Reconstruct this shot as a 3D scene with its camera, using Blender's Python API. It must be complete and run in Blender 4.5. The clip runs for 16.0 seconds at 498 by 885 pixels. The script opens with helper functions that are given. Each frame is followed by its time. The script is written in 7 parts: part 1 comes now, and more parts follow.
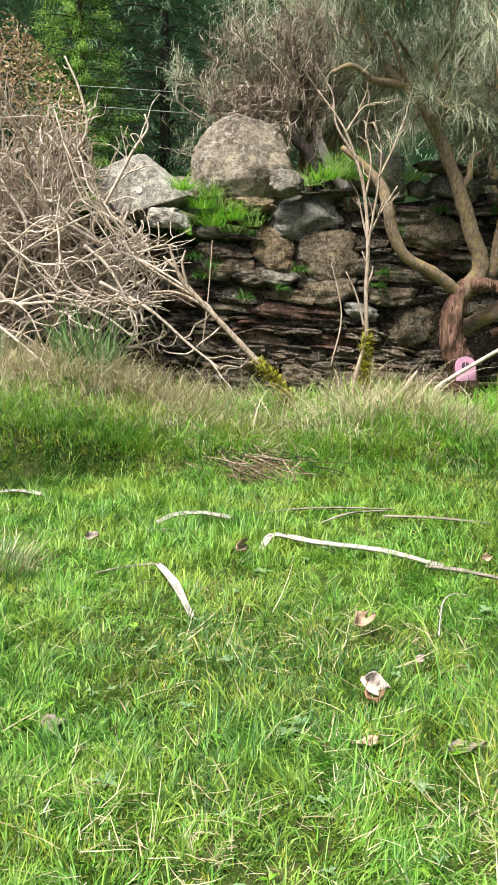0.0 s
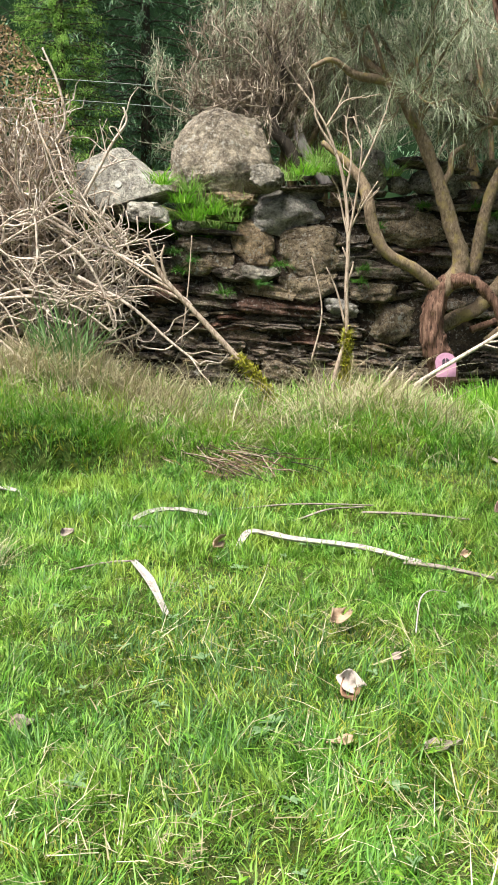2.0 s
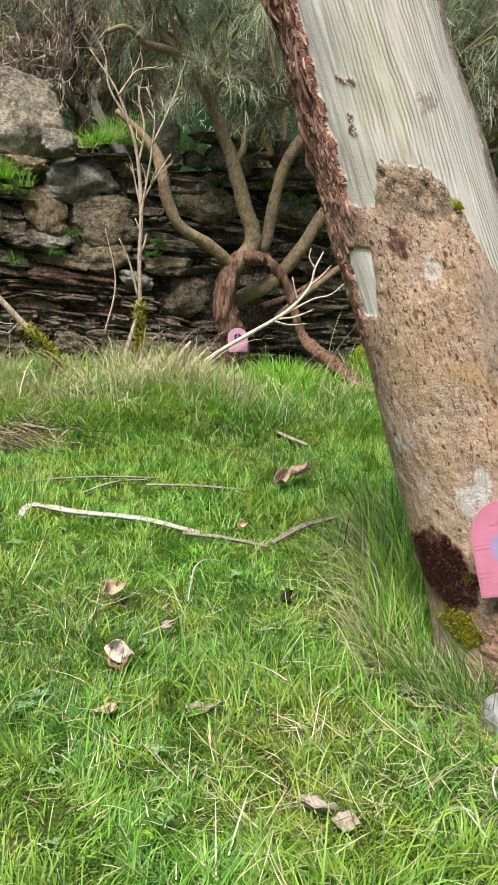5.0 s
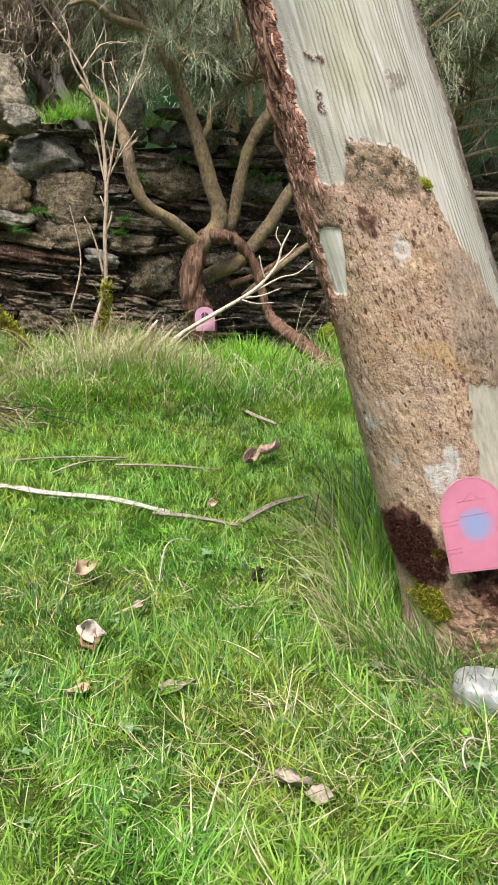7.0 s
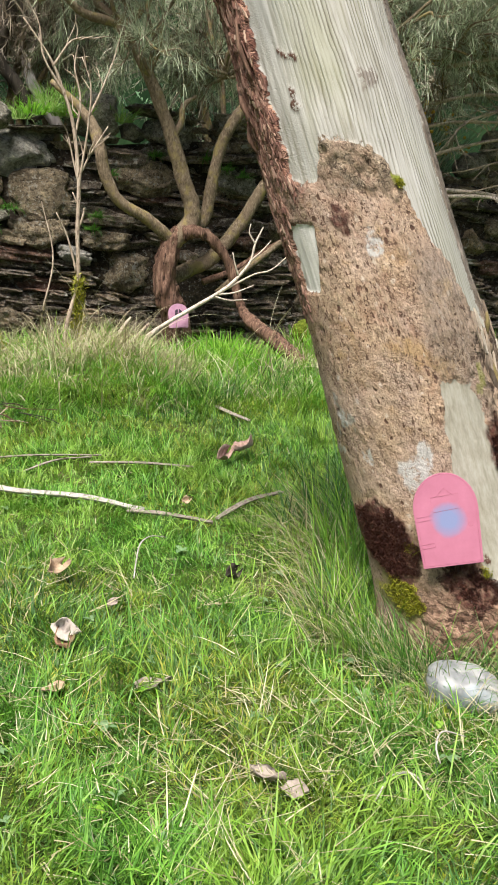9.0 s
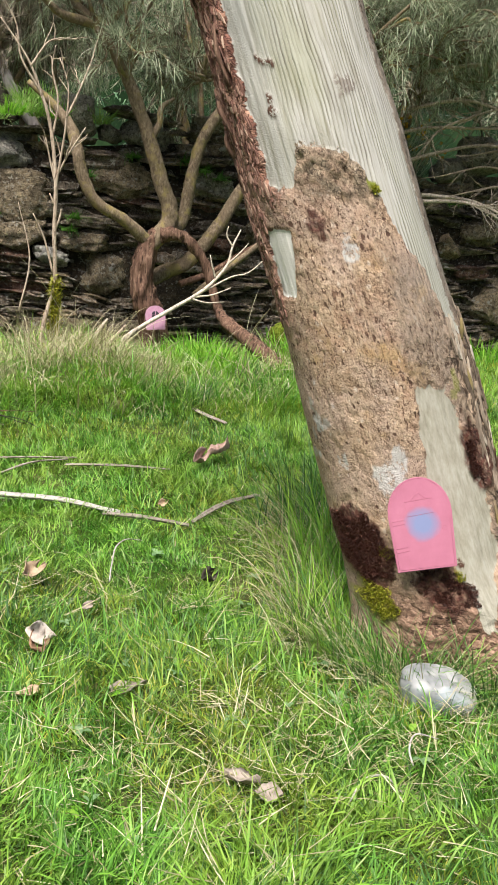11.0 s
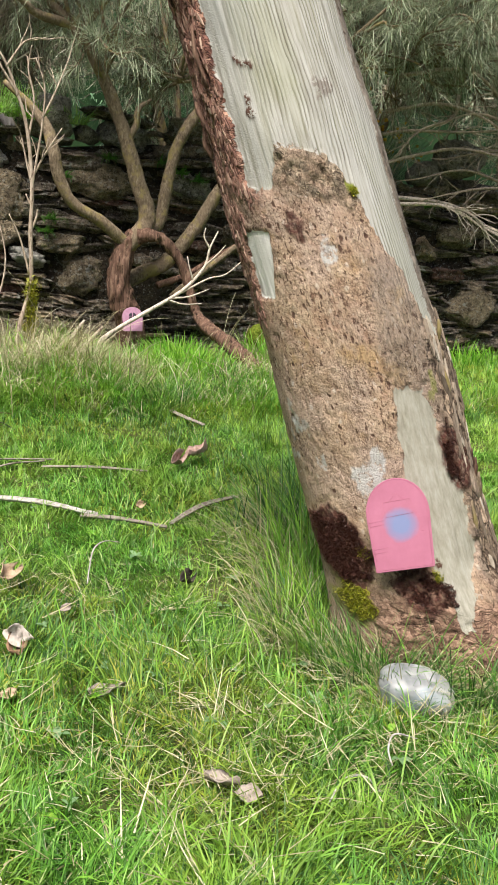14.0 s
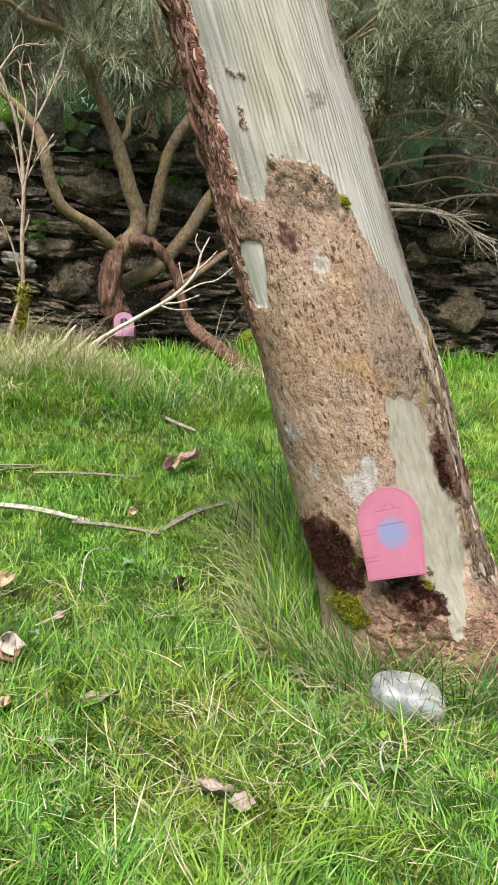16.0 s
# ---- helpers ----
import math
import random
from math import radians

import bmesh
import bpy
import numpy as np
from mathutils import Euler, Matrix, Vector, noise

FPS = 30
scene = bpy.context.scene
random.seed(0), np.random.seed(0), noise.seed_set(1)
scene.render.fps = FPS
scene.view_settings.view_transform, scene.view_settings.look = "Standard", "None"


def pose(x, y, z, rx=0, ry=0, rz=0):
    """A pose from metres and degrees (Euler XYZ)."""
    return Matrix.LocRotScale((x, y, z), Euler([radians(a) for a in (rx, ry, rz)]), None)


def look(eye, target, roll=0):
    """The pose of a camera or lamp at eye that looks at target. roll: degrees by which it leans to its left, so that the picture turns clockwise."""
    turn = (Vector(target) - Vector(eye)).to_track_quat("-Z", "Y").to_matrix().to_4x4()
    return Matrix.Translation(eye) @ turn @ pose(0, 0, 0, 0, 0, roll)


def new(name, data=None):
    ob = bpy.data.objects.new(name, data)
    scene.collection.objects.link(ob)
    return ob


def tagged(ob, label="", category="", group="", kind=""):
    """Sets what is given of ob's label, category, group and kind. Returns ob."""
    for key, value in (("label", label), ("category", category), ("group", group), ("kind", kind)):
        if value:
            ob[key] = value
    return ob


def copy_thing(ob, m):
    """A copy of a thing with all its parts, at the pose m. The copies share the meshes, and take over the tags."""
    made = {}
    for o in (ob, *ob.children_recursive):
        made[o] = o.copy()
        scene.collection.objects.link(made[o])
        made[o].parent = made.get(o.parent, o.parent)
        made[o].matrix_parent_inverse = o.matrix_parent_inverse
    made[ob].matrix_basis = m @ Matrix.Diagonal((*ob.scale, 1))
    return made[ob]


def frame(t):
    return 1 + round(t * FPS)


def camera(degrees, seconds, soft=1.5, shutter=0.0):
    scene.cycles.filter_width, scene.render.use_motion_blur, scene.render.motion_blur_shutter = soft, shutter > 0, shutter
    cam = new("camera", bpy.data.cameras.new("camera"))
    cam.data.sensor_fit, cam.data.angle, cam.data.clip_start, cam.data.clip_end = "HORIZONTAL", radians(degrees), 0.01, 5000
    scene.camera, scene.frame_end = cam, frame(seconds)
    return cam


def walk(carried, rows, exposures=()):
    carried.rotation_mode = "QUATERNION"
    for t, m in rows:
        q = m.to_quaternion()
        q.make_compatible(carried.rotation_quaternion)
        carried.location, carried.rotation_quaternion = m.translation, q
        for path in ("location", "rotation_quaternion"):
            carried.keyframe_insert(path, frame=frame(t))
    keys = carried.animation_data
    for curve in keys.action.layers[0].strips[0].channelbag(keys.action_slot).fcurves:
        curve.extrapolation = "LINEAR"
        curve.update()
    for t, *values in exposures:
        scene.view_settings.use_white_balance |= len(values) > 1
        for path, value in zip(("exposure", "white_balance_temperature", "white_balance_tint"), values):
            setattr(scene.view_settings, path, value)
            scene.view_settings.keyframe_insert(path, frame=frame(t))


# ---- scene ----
cam = camera(30.59, 16.0, soft=1.0)

# seconds, place in metres, turn in degrees
PATH = [
    (0.0, -0.000, -0.000, 1.050, 80.00, -0.00, 0.00),
    (0.5, -0.004, -0.002, 1.052, 79.96, 0.23, 1.46),
    (1.0, 0.004, 0.014, 1.043, 80.11, 0.46, 2.18),
    (1.5, 0.021, 0.034, 1.040, 80.08, 0.41, 1.64),
    (2.0, 0.022, 0.037, 1.036, 79.83, -0.21, -1.06),
    (2.5, 0.032, 0.019, 1.046, 79.20, -1.32, -5.61),
    (3.0, 0.051, 0.012, 1.047, 78.85, -2.14, -9.09),
    (3.5, 0.069, 0.009, 1.053, 78.87, -2.29, -9.98),
    (4.0, 0.094, 0.004, 1.050, 78.97, -2.47, -10.90),
    (4.5, 0.113, 0.006, 1.042, 78.78, -2.58, -12.04),
    (7.0, 0.102, 0.007, 1.041, 77.22, -2.70, -15.11),
    (7.5, 0.101, 0.007, 1.042, 77.19, -2.68, -15.55),
    (8.0, 0.096, 0.007, 1.041, 77.19, -2.70, -16.00),
    (8.5, 0.096, 0.009, 1.038, 77.14, -2.75, -16.43),
    (9.0, 0.100, 0.003, 1.042, 77.10, -2.84, -16.76),
    (9.5, 0.101, 0.002, 1.045, 77.05, -3.02, -17.12),
    (12.0, 0.099, -0.006, 1.050, 77.42, -3.49, -18.68),
    (12.5, 0.100, -0.004, 1.047, 77.42, -3.51, -18.92),
    (13.0, 0.099, -0.004, 1.048, 77.44, -3.55, -19.16),
    (13.5, 0.098, -0.003, 1.048, 77.47, -3.58, -19.35),
    (14.0, 0.096, -0.002, 1.047, 77.49, -3.63, -19.56),
    (14.5, 0.098, -0.004, 1.048, 77.54, -3.65, -19.71),
    (15.0, 0.093, -0.005, 1.051, 77.60, -3.71, -19.89),
    (15.5, 0.090, -0.008, 1.056, 77.68, -3.73, -20.02),
    (16.0, 0.086, -0.009, 1.062, 77.75, -3.82, -20.14),
]
walk(cam, [(row[0], pose(*row[1:])) for row in PATH], [(0.0, 1.12), (1.0, 1.15), (1.6, 1.14), (2.6, 1.01), (4.2, 0.82), (7.5, 0.86), (12.0, 0.84), (16.0, 0.77)])

# ---- light: a bright overcast sky with a soft, high sun ----
world = bpy.data.worlds.new("sky")
scene.world = world
world.use_nodes = True
_w = world.node_tree
_sky = _w.nodes.new("ShaderNodeTexSky")
_sky.sky_type = "NISHITA"
_sky.sun_disc = False
_sky.sun_elevation = radians(64)
_sky.sun_rotation = radians(218)
_sky.dust_density = 4.0
_sky.air_density = 0.7
_w.nodes["Background"].inputs[1].default_value = 0.060
_w.links.new(_sky.outputs[0], _w.nodes["Background"].inputs[0])
_sun = bpy.data.lights.new("sun", "SUN")
_sun.energy = 4.45
_sun.angle = radians(28)
_sun.color = (1.0, 0.95, 0.87)
sun = new("sun", _sun)
sun.matrix_world = look((-2.7, -3.5, 8.0), (0, 0, 0))


# ---- number helpers ----
def smooth(a, b, v):
    s = np.clip((np.asarray(v, float) - a) / (b - a), 0, 1)
    return s * s * (3 - 2 * s)


def vnoise(p, seed=0):
    """Value noise, 0 to 1, at points (n, 3)."""
    p = np.asarray(p, float)
    i = np.floor(p).astype(np.int64)
    f = p - i
    f = f * f * (3 - 2 * f)
    out = 0
    for dx in (0, 1):
        for dy in (0, 1):
            for dz in (0, 1):
                h = (i[:, 0] + dx) * 374761393 + (i[:, 1] + dy) * 668265263 + (i[:, 2] + dz) * 2147483647 + seed * 974711
                h = (h ^ (h >> 13)) * 1274126177 & 0x7FFFFFFF
                h = (h ^ (h >> 16)) & 0xFFFF
                w = (f[:, 0] if dx else 1 - f[:, 0]) * (f[:, 1] if dy else 1 - f[:, 1]) * (f[:, 2] if dz else 1 - f[:, 2])
                out = out + w * h / 65535.0
    return out


def fbm(p, seed=0, octaves=4, gain=0.5):
    p = np.asarray(p, float)
    out, amp, tot = 0, 1.0, 0
    for k in range(octaves):
        out = out + amp * vnoise(p * 2.03 ** k + 17.3 * k, seed + k)
        tot += amp
        amp *= gain
    return out / tot


def xyz(x, y, z=0.0):
    x, y, z = np.broadcast_arrays(np.asarray(x, float), np.asarray(y, float), np.asarray(z, float))
    return np.stack([x.ravel(), y.ravel(), z.ravel()], 1)


# ---- mesh helpers ----
def raw_mesh(name, verts, faces, material=None, flat=False):
    me = bpy.data.meshes.new(name)
    me.from_pydata(np.asarray(verts, float).tolist() if not isinstance(verts, list) else verts, [], faces)
    if not flat:
        me.polygons.foreach_set("use_smooth", [True] * len(me.polygons))
    if material:
        me.materials.append(material)
    me.update()
    return me


def part(name, bm, material, parent, label="", flat=False):
    """A bmesh, a mesh or a pair of verts and faces as one mesh object under a thing or a part."""
    if isinstance(bm, tuple):
        me = raw_mesh(name, bm[0], bm[1], material, flat)
    elif isinstance(bm, bpy.types.Mesh):
        me = bm
    else:
        me = bpy.data.meshes.new(name)
        bm.to_mesh(me)
        bm.free()
        me.materials.append(material)
        if not flat:
            me.polygons.foreach_set("use_smooth", [True] * len(me.polygons))
    ob = new(name, me)
    ob.parent = parent
    return tagged(ob, label)


def empty(name, place, label, category, group="", kind=""):
    ob = new(name)
    ob.empty_display_size = 0.1
    ob.location = place
    return tagged(ob, label, category, group, kind)


class Heap:
    """Collects many small meshes into one."""

    def __init__(self):
        self.v, self.f, self.n = [], [], 0

    def add(self, vf):
        v, f = vf
        self.v.append(np.asarray(v, float))
        self.f.extend([tuple(i + self.n for i in q) for q in f])
        self.n += len(v)

    def get(self, origin=(0, 0, 0)):
        return np.concatenate(self.v) - np.array(origin, float), self.f


def spline(points, steps):
    """A smooth line through the points."""
    p = np.asarray(points, float)
    p = np.vstack([2 * p[0] - p[1], p, 2 * p[-1] - p[-2]])
    out = []
    for i in range(1, len(p) - 2):
        for s in np.arange(steps) / steps:
            a, b, c, d = p[i - 1], p[i], p[i + 1], p[i + 2]
            out.append(0.5 * (2 * b + (c - a) * s + (2 * a - 5 * b + 4 * c - d) * s * s + (3 * b - a - 3 * c + d) * s ** 3))
    out.append(p[-2])
    return np.array(out)


def tube(points, radii, sides=6, rough=0.0, seed=0, cap=True, grain=(22, 22, 22)):
    """A round stem along points; radii: start and end, or one for each point."""
    p = np.asarray(points, float)
    n = len(p)
    r = np.interp(np.linspace(0, 1, n), np.linspace(0, 1, len(radii)), radii)
    t = np.gradient(p, axis=0)
    t /= np.linalg.norm(t, axis=1)[:, None] + 1e-9
    ref = np.array([0.0, 1.0, 0.0]) if abs(t[0, 1]) < 0.8 else np.array([1.0, 0.0, 0.0])
    rings = []
    for i in range(n):
        a = np.cross(t[i], ref)
        a /= np.linalg.norm(a) + 1e-9
        b = np.cross(t[i], a)
        ref = np.cross(a, t[i])
        ang = np.arange(sides) * 2 * np.pi / sides
        rings.append(p[i] + r[i] * (np.cos(ang)[:, None] * a + np.sin(ang)[:, None] * b))
    v = np.concatenate(rings)
    if rough:
        c = np.repeat(p, sides, axis=0)
        k = fbm(v * np.array(grain) + seed, seed, 3) - 0.5
        v = v + (v - c) * (k * rough * 2)[:, None]
    f = []
    for i in range(n - 1):
        for j in range(sides):
            k = (j + 1) % sides
            f.append((i * sides + j, i * sides + k, (i + 1) * sides + k, (i + 1) * sides + j))
    if cap:
        f.append(tuple(range(sides))[::-1])
        f.append(tuple((n - 1) * sides + j for j in range(sides)))
    return v, f


def kinky(start, way, length, segs, kink, drop, rng):
    """A crooked twig: a list of points that wanders from its first direction."""
    p = np.array(start, float)
    d = np.array(way, float)
    d /= np.linalg.norm(d)
    out = [p.copy()]
    for _ in range(segs):
        d = d + rng.normal(0, kink, 3) + np.array([0, 0, -drop])
        d /= np.linalg.norm(d)
        p = p + d * length / segs * rng.uniform(0.7, 1.3)
        out.append(p.copy())
    return np.array(out)


def stone_verts(seed, n=4, boxy=4.0, rough=0.18, chip=2.2, breaks=11):
    """A stone with half sizes of about 1: a rounded box, chipped by noise."""
    rng = np.random.default_rng(seed)
    v, f, index = [], [], {}

    def vert(a):
        key = tuple(a)
        if key not in index:
            index[key] = len(v)
            v.append(a)
        return index[key]

    for axis in range(3):
        for side in (0, n):
            for i in range(n):
                for j in range(n):
                    quad = []
                    for di, dj in ((0, 0), (1, 0), (1, 1), (0, 1)):
                        a = [0, 0, 0]
                        a[axis], a[(axis + 1) % 3], a[(axis + 2) % 3] = side, i + di, j + dj
                        quad.append(vert(a))
                    f.append(tuple(quad if side else quad[::-1]))
    p = np.array(v, float) / n * 2 - 1
    p = np.sign(p) * np.abs(p) ** 0.85
    norm = (np.abs(p) ** boxy).sum(1) ** (1 / boxy)
    p = p / norm[:, None] * (0.55 + 0.45 * np.max(np.abs(p), 1))[:, None]
    # a few flat breaks
    for _ in range(breaks):
        d = rng.normal(0, 1, 3)
        d /= np.linalg.norm(d)
        over = p @ d - rng.uniform(0.72, 0.98)
        p -= np.clip(over, 0, None)[:, None] * d * 0.95
    k = fbm(p * chip + rng.uniform(0, 50, 3), seed, 3) - 0.5
    p *= 1 + (2 * rough * k)[:, None]
    if n > 6:
        p *= 1 + (1.1 * rough * (fbm(p * chip * 3.1 + 9, seed + 5, 4) - 0.5))[:, None]
    return p, f


def blades(pos, height, azimuth, tilt, bend, width, segs=2, seed=0):
    """Grass blades as narrow bent strips. All arguments are arrays."""
    n = len(pos)
    rng = np.random.default_rng(seed)
    d = np.stack([np.cos(azimuth), np.sin(azimuth), np.zeros(n)], 1)
    turn = azimuth + np.pi / 2 + rng.normal(0, 0.5, n)
    side = np.stack([np.cos(turn), np.sin(turn), rng.normal(0, 0.15, n)], 1)
    p = pos.copy()
    rows = []
    for k in range(segs + 1):
        s = k / segs
        if k < segs:
            w = width * (1 - 0.55 * s)
            rows.append(p - side * (w / 2)[:, None])
            rows.append(p + side * (w / 2)[:, None])
        else:
            rows.append(p.copy())
        ang = tilt + bend * (s + 0.5 / segs)
        p = p + (height / segs)[:, None] * (np.sin(ang)[:, None] * d + np.cos(ang)[:, None] * np.array([0, 0, 1.0]))
    m = 2 * segs + 1
    v = np.stack(rows, 1).reshape(-1, 3)
    base = np.arange(n) * m
    quads = [np.stack([base + 2 * k, base + 2 * k + 1, base + 2 * k + 3, base + 2 * k + 2], 1) for k in range(segs - 1)]
    tris = np.stack([base + 2 * segs - 2, base + 2 * segs - 1, base + 2 * segs], 1)
    return v, quads, tris


def blade_mesh(name, pieces, material):
    """One mesh from several results of blades()."""
    vs, loops, starts, count, ls = [], [], [], 0, 0
    for v, quads, tris in pieces:
        for q in quads + [tris]:
            k = q.shape[1]
            loops.append((q + count).ravel())
            starts.append(ls + np.arange(len(q)) * k)
            ls += q.size
        vs.append(v)
        count += len(v)
    v = np.concatenate(vs)
    loops, starts = np.concatenate(loops), np.concatenate(starts)
    me = bpy.data.meshes.new(name)
    me.vertices.add(len(v))
    me.vertices.foreach_set("co", v.ravel())
    me.loops.add(len(loops))
    me.loops.foreach_set("vertex_index", loops.astype(np.int32))
    me.polygons.add(len(starts))
    me.polygons.foreach_set("loop_start", starts.astype(np.int32))
    me.update(calc_edges=True)
    me.validate()
    me.materials.append(material)
    return me


# ---- materials ----
class Mat:
    """A small helper to write node materials."""

    def __init__(self, name, rough=0.8, spec=0.3):
        self.m = bpy.data.materials.new(name)
        self.m.use_nodes = True
        self.t = self.m.node_tree
        self.b = self.t.nodes["Principled BSDF"]
        self.b.inputs["Roughness"].default_value = rough
        self.b.inputs["Specular IOR Level"].default_value = spec
        self.co = self.t.nodes.new("ShaderNodeTexCoord").outputs["Object"]

    def along(self, name):
        """Use a stored vector as the texture's coordinates."""
        n = self.t.nodes.new("ShaderNodeAttribute")
        n.attribute_name = name
        self.co = n.outputs["Vector"]

    def node(self, kind, **inputs):
        n = self.t.nodes.new(kind)
        for k, v in inputs.items():
            self.put(n.inputs[k.replace("_", " ")], v)
        return n

    def put(self, socket, v):
        if isinstance(v, bpy.types.NodeSocket):
            self.t.links.new(v, socket)
        else:
            socket.default_value = v

    def noise(self, scale, detail=4.0, rough=0.6, stretch=None, world=False):
        co = self.t.nodes.new("ShaderNodeNewGeometry").outputs["Position"] if world else self.co
        if stretch:
            mp = self.t.nodes.new("ShaderNodeMapping")
            mp.inputs["Scale"].default_value = stretch
            self.t.links.new(co, mp.inputs["Vector"])
            co = mp.outputs[0]
        n = self.node("ShaderNodeTexNoise", Vector=co, Scale=scale, Detail=detail, Roughness=rough)
        return n.outputs["Fac"]

    def cells(self, scale, stretch=(1, 1, 1), ragged=0.25):
        """Irregular plates: a value for each plate, and the distance from its edge."""
        mp = self.t.nodes.new("ShaderNodeMapping")
        mp.inputs["Scale"].default_value = stretch
        shake = self.node("ShaderNodeTexNoise", Vector=self.co, Scale=scale * 0.8, Detail=3.0)
        mixed = self.t.nodes.new("ShaderNodeVectorMath")
        mixed.operation = "MULTIPLY_ADD"
        self.put(mixed.inputs[0], shake.outputs["Color"])
        mixed.inputs[1].default_value = [ragged / scale * 4] * 3
        self.put(mixed.inputs[2], self.co)
        self.put(mp.inputs["Vector"], mixed.outputs[0])
        a = self.node("ShaderNodeTexVoronoi", Vector=mp.outputs[0], Scale=scale)
        b = self.node("ShaderNodeTexVoronoi", Vector=mp.outputs[0], Scale=scale)
        b.feature = "DISTANCE_TO_EDGE"
        tone = self.node("ShaderNodeSeparateColor", Color=a.outputs["Color"])
        return tone.outputs[0], b.outputs["Distance"]

    def dots(self, scale, stretch=(1, 1, 1), ragged=0.5):
        """Scattered spots: a value for each, and the distance from its middle."""
        mp = self.t.nodes.new("ShaderNodeMapping")
        mp.inputs["Scale"].default_value = stretch
        shake = self.node("ShaderNodeTexNoise", Vector=self.co, Scale=scale * 1.6, Detail=3.0)
        mixed = self.t.nodes.new("ShaderNodeVectorMath")
        mixed.operation = "MULTIPLY_ADD"
        self.put(mixed.inputs[0], shake.outputs["Color"])
        mixed.inputs[1].default_value = [ragged / scale] * 3
        self.put(mixed.inputs[2], self.co)
        self.put(mp.inputs["Vector"], mixed.outputs[0])
        a = self.node("ShaderNodeTexVoronoi", Vector=mp.outputs[0], Scale=scale)
        return self.node("ShaderNodeSeparateColor", Color=a.outputs["Color"]).outputs[0], a.outputs["Distance"]

    def ramp(self, fac, *stops):
        n = self.t.nodes.new("ShaderNodeValToRGB")
        e = n.color_ramp.elements
        while len(e) < len(stops):
            e.new(0.5)
        for el, (pos, c) in zip(e, stops):
            el.position = pos
            el.color = (*c, 1) if not isinstance(c, (int, float)) else (c, c, c, 1)
        self.put(n.inputs[0], fac)
        return n.outputs[0]

    def mix(self, fac, a, b, blend="MIX"):
        n = self.t.nodes.new("ShaderNodeMix")
        n.data_type = "RGBA"
        n.blend_type = blend
        self.put(n.inputs[0], fac)
        self.put(n.inputs[6], a if not isinstance(a, tuple) else (*a[:3], 1))
        self.put(n.inputs[7], b if not isinstance(b, tuple) else (*b[:3], 1))
        return n.outputs[2]

    def calc(self, op, a, b=0.0):
        n = self.t.nodes.new("ShaderNodeMath")
        n.operation = op
        self.put(n.inputs[0], a)
        self.put(n.inputs[1], b)
        return n.outputs[0]

    def attr(self, name):
        n = self.t.nodes.new("ShaderNodeAttribute")
        n.attribute_name = name
        return n.outputs["Fac"]

    def island(self):
        return self.t.nodes.new("ShaderNodeNewGeometry").outputs["Random Per Island"]

    def luck(self):
        return self.t.nodes.new("ShaderNodeObjectInfo").outputs["Random"]

    def bump(self, height, strength=0.5, distance=0.01):
        n = self.node("ShaderNodeBump", Height=height, Strength=strength, Distance=distance)
        self.t.links.new(n.outputs[0], self.b.inputs["Normal"])

    def color(self, c):
        self.put(self.b.inputs["Base Color"], c)
        return self

    def thin(self, c, amount=0.35):
        """Light passes through the leaf."""
        tr = self.node("ShaderNodeBsdfTranslucent", Color=c)
        mx = self.t.nodes.new("ShaderNodeMixShader")
        mx.inputs[0].default_value = amount
        out = self.t.nodes["Material Output"]
        self.t.links.new(self.b.outputs[0], mx.inputs[1])
        self.t.links.new(tr.outputs[0], mx.inputs[2])
        self.t.links.new(mx.outputs[0], out.inputs["Surface"])
        return self


def leaf_material(name, stops, patch=None, patch_scale=2.0, rough=0.5, through_amount=0.35, tufts=0.0):
    m = Mat(name, rough, 0.5)
    c = m.ramp(m.island(), *stops)
    if tufts:
        c = m.mix(tufts, c, m.ramp(m.noise(13, 3, 0.6, world=True), (0.34, (0.62, 0.72, 0.75)), (0.5, (1.0, 1.0, 1.0)), (0.66, (1.5, 1.28, 1.15))), "MULTIPLY")
    if patch:
        c = m.mix(m.ramp(m.noise(patch_scale, 3, 0.6, world=True), (0.45, 0.0), (0.65, 1.0)), c, m.mix(0.6, c, patch))
    m.color(c)
    m.thin(c, through_amount)
    return m.m


def bark_material(name, dark, mid, light, scale=30, stretch=(1, 1, 0.25), bump=0.6, moss=None, slits=0.9):
    m = Mat(name, 0.85, 0.2)
    n = m.noise(scale, 6, 0.7, stretch)
    c = m.ramp(n, (0.3, dark), (0.52, mid), (0.75, light))
    big = m.noise(4, 3)
    c = m.mix(m.ramp(big, (0.4, 0.0), (0.7, 0.5)), c, mid)
    if moss:
        c = m.mix(m.ramp(m.noise(9, 4), (0.52, 0.0), (0.62, 0.8)), c, moss)
    if stretch[2] < 1:
        slit = m.ramp(m.noise(scale * 1.3, 5, 0.7, stretch), (0.38, slits), (0.44, 0.0))
        c = m.mix(slit, c, dark)
        n = m.calc("SUBTRACT", n, m.calc("MULTIPLY", slit, 0.4))
    m.color(c)
    m.bump(n, bump, 0.01)
    return m.m


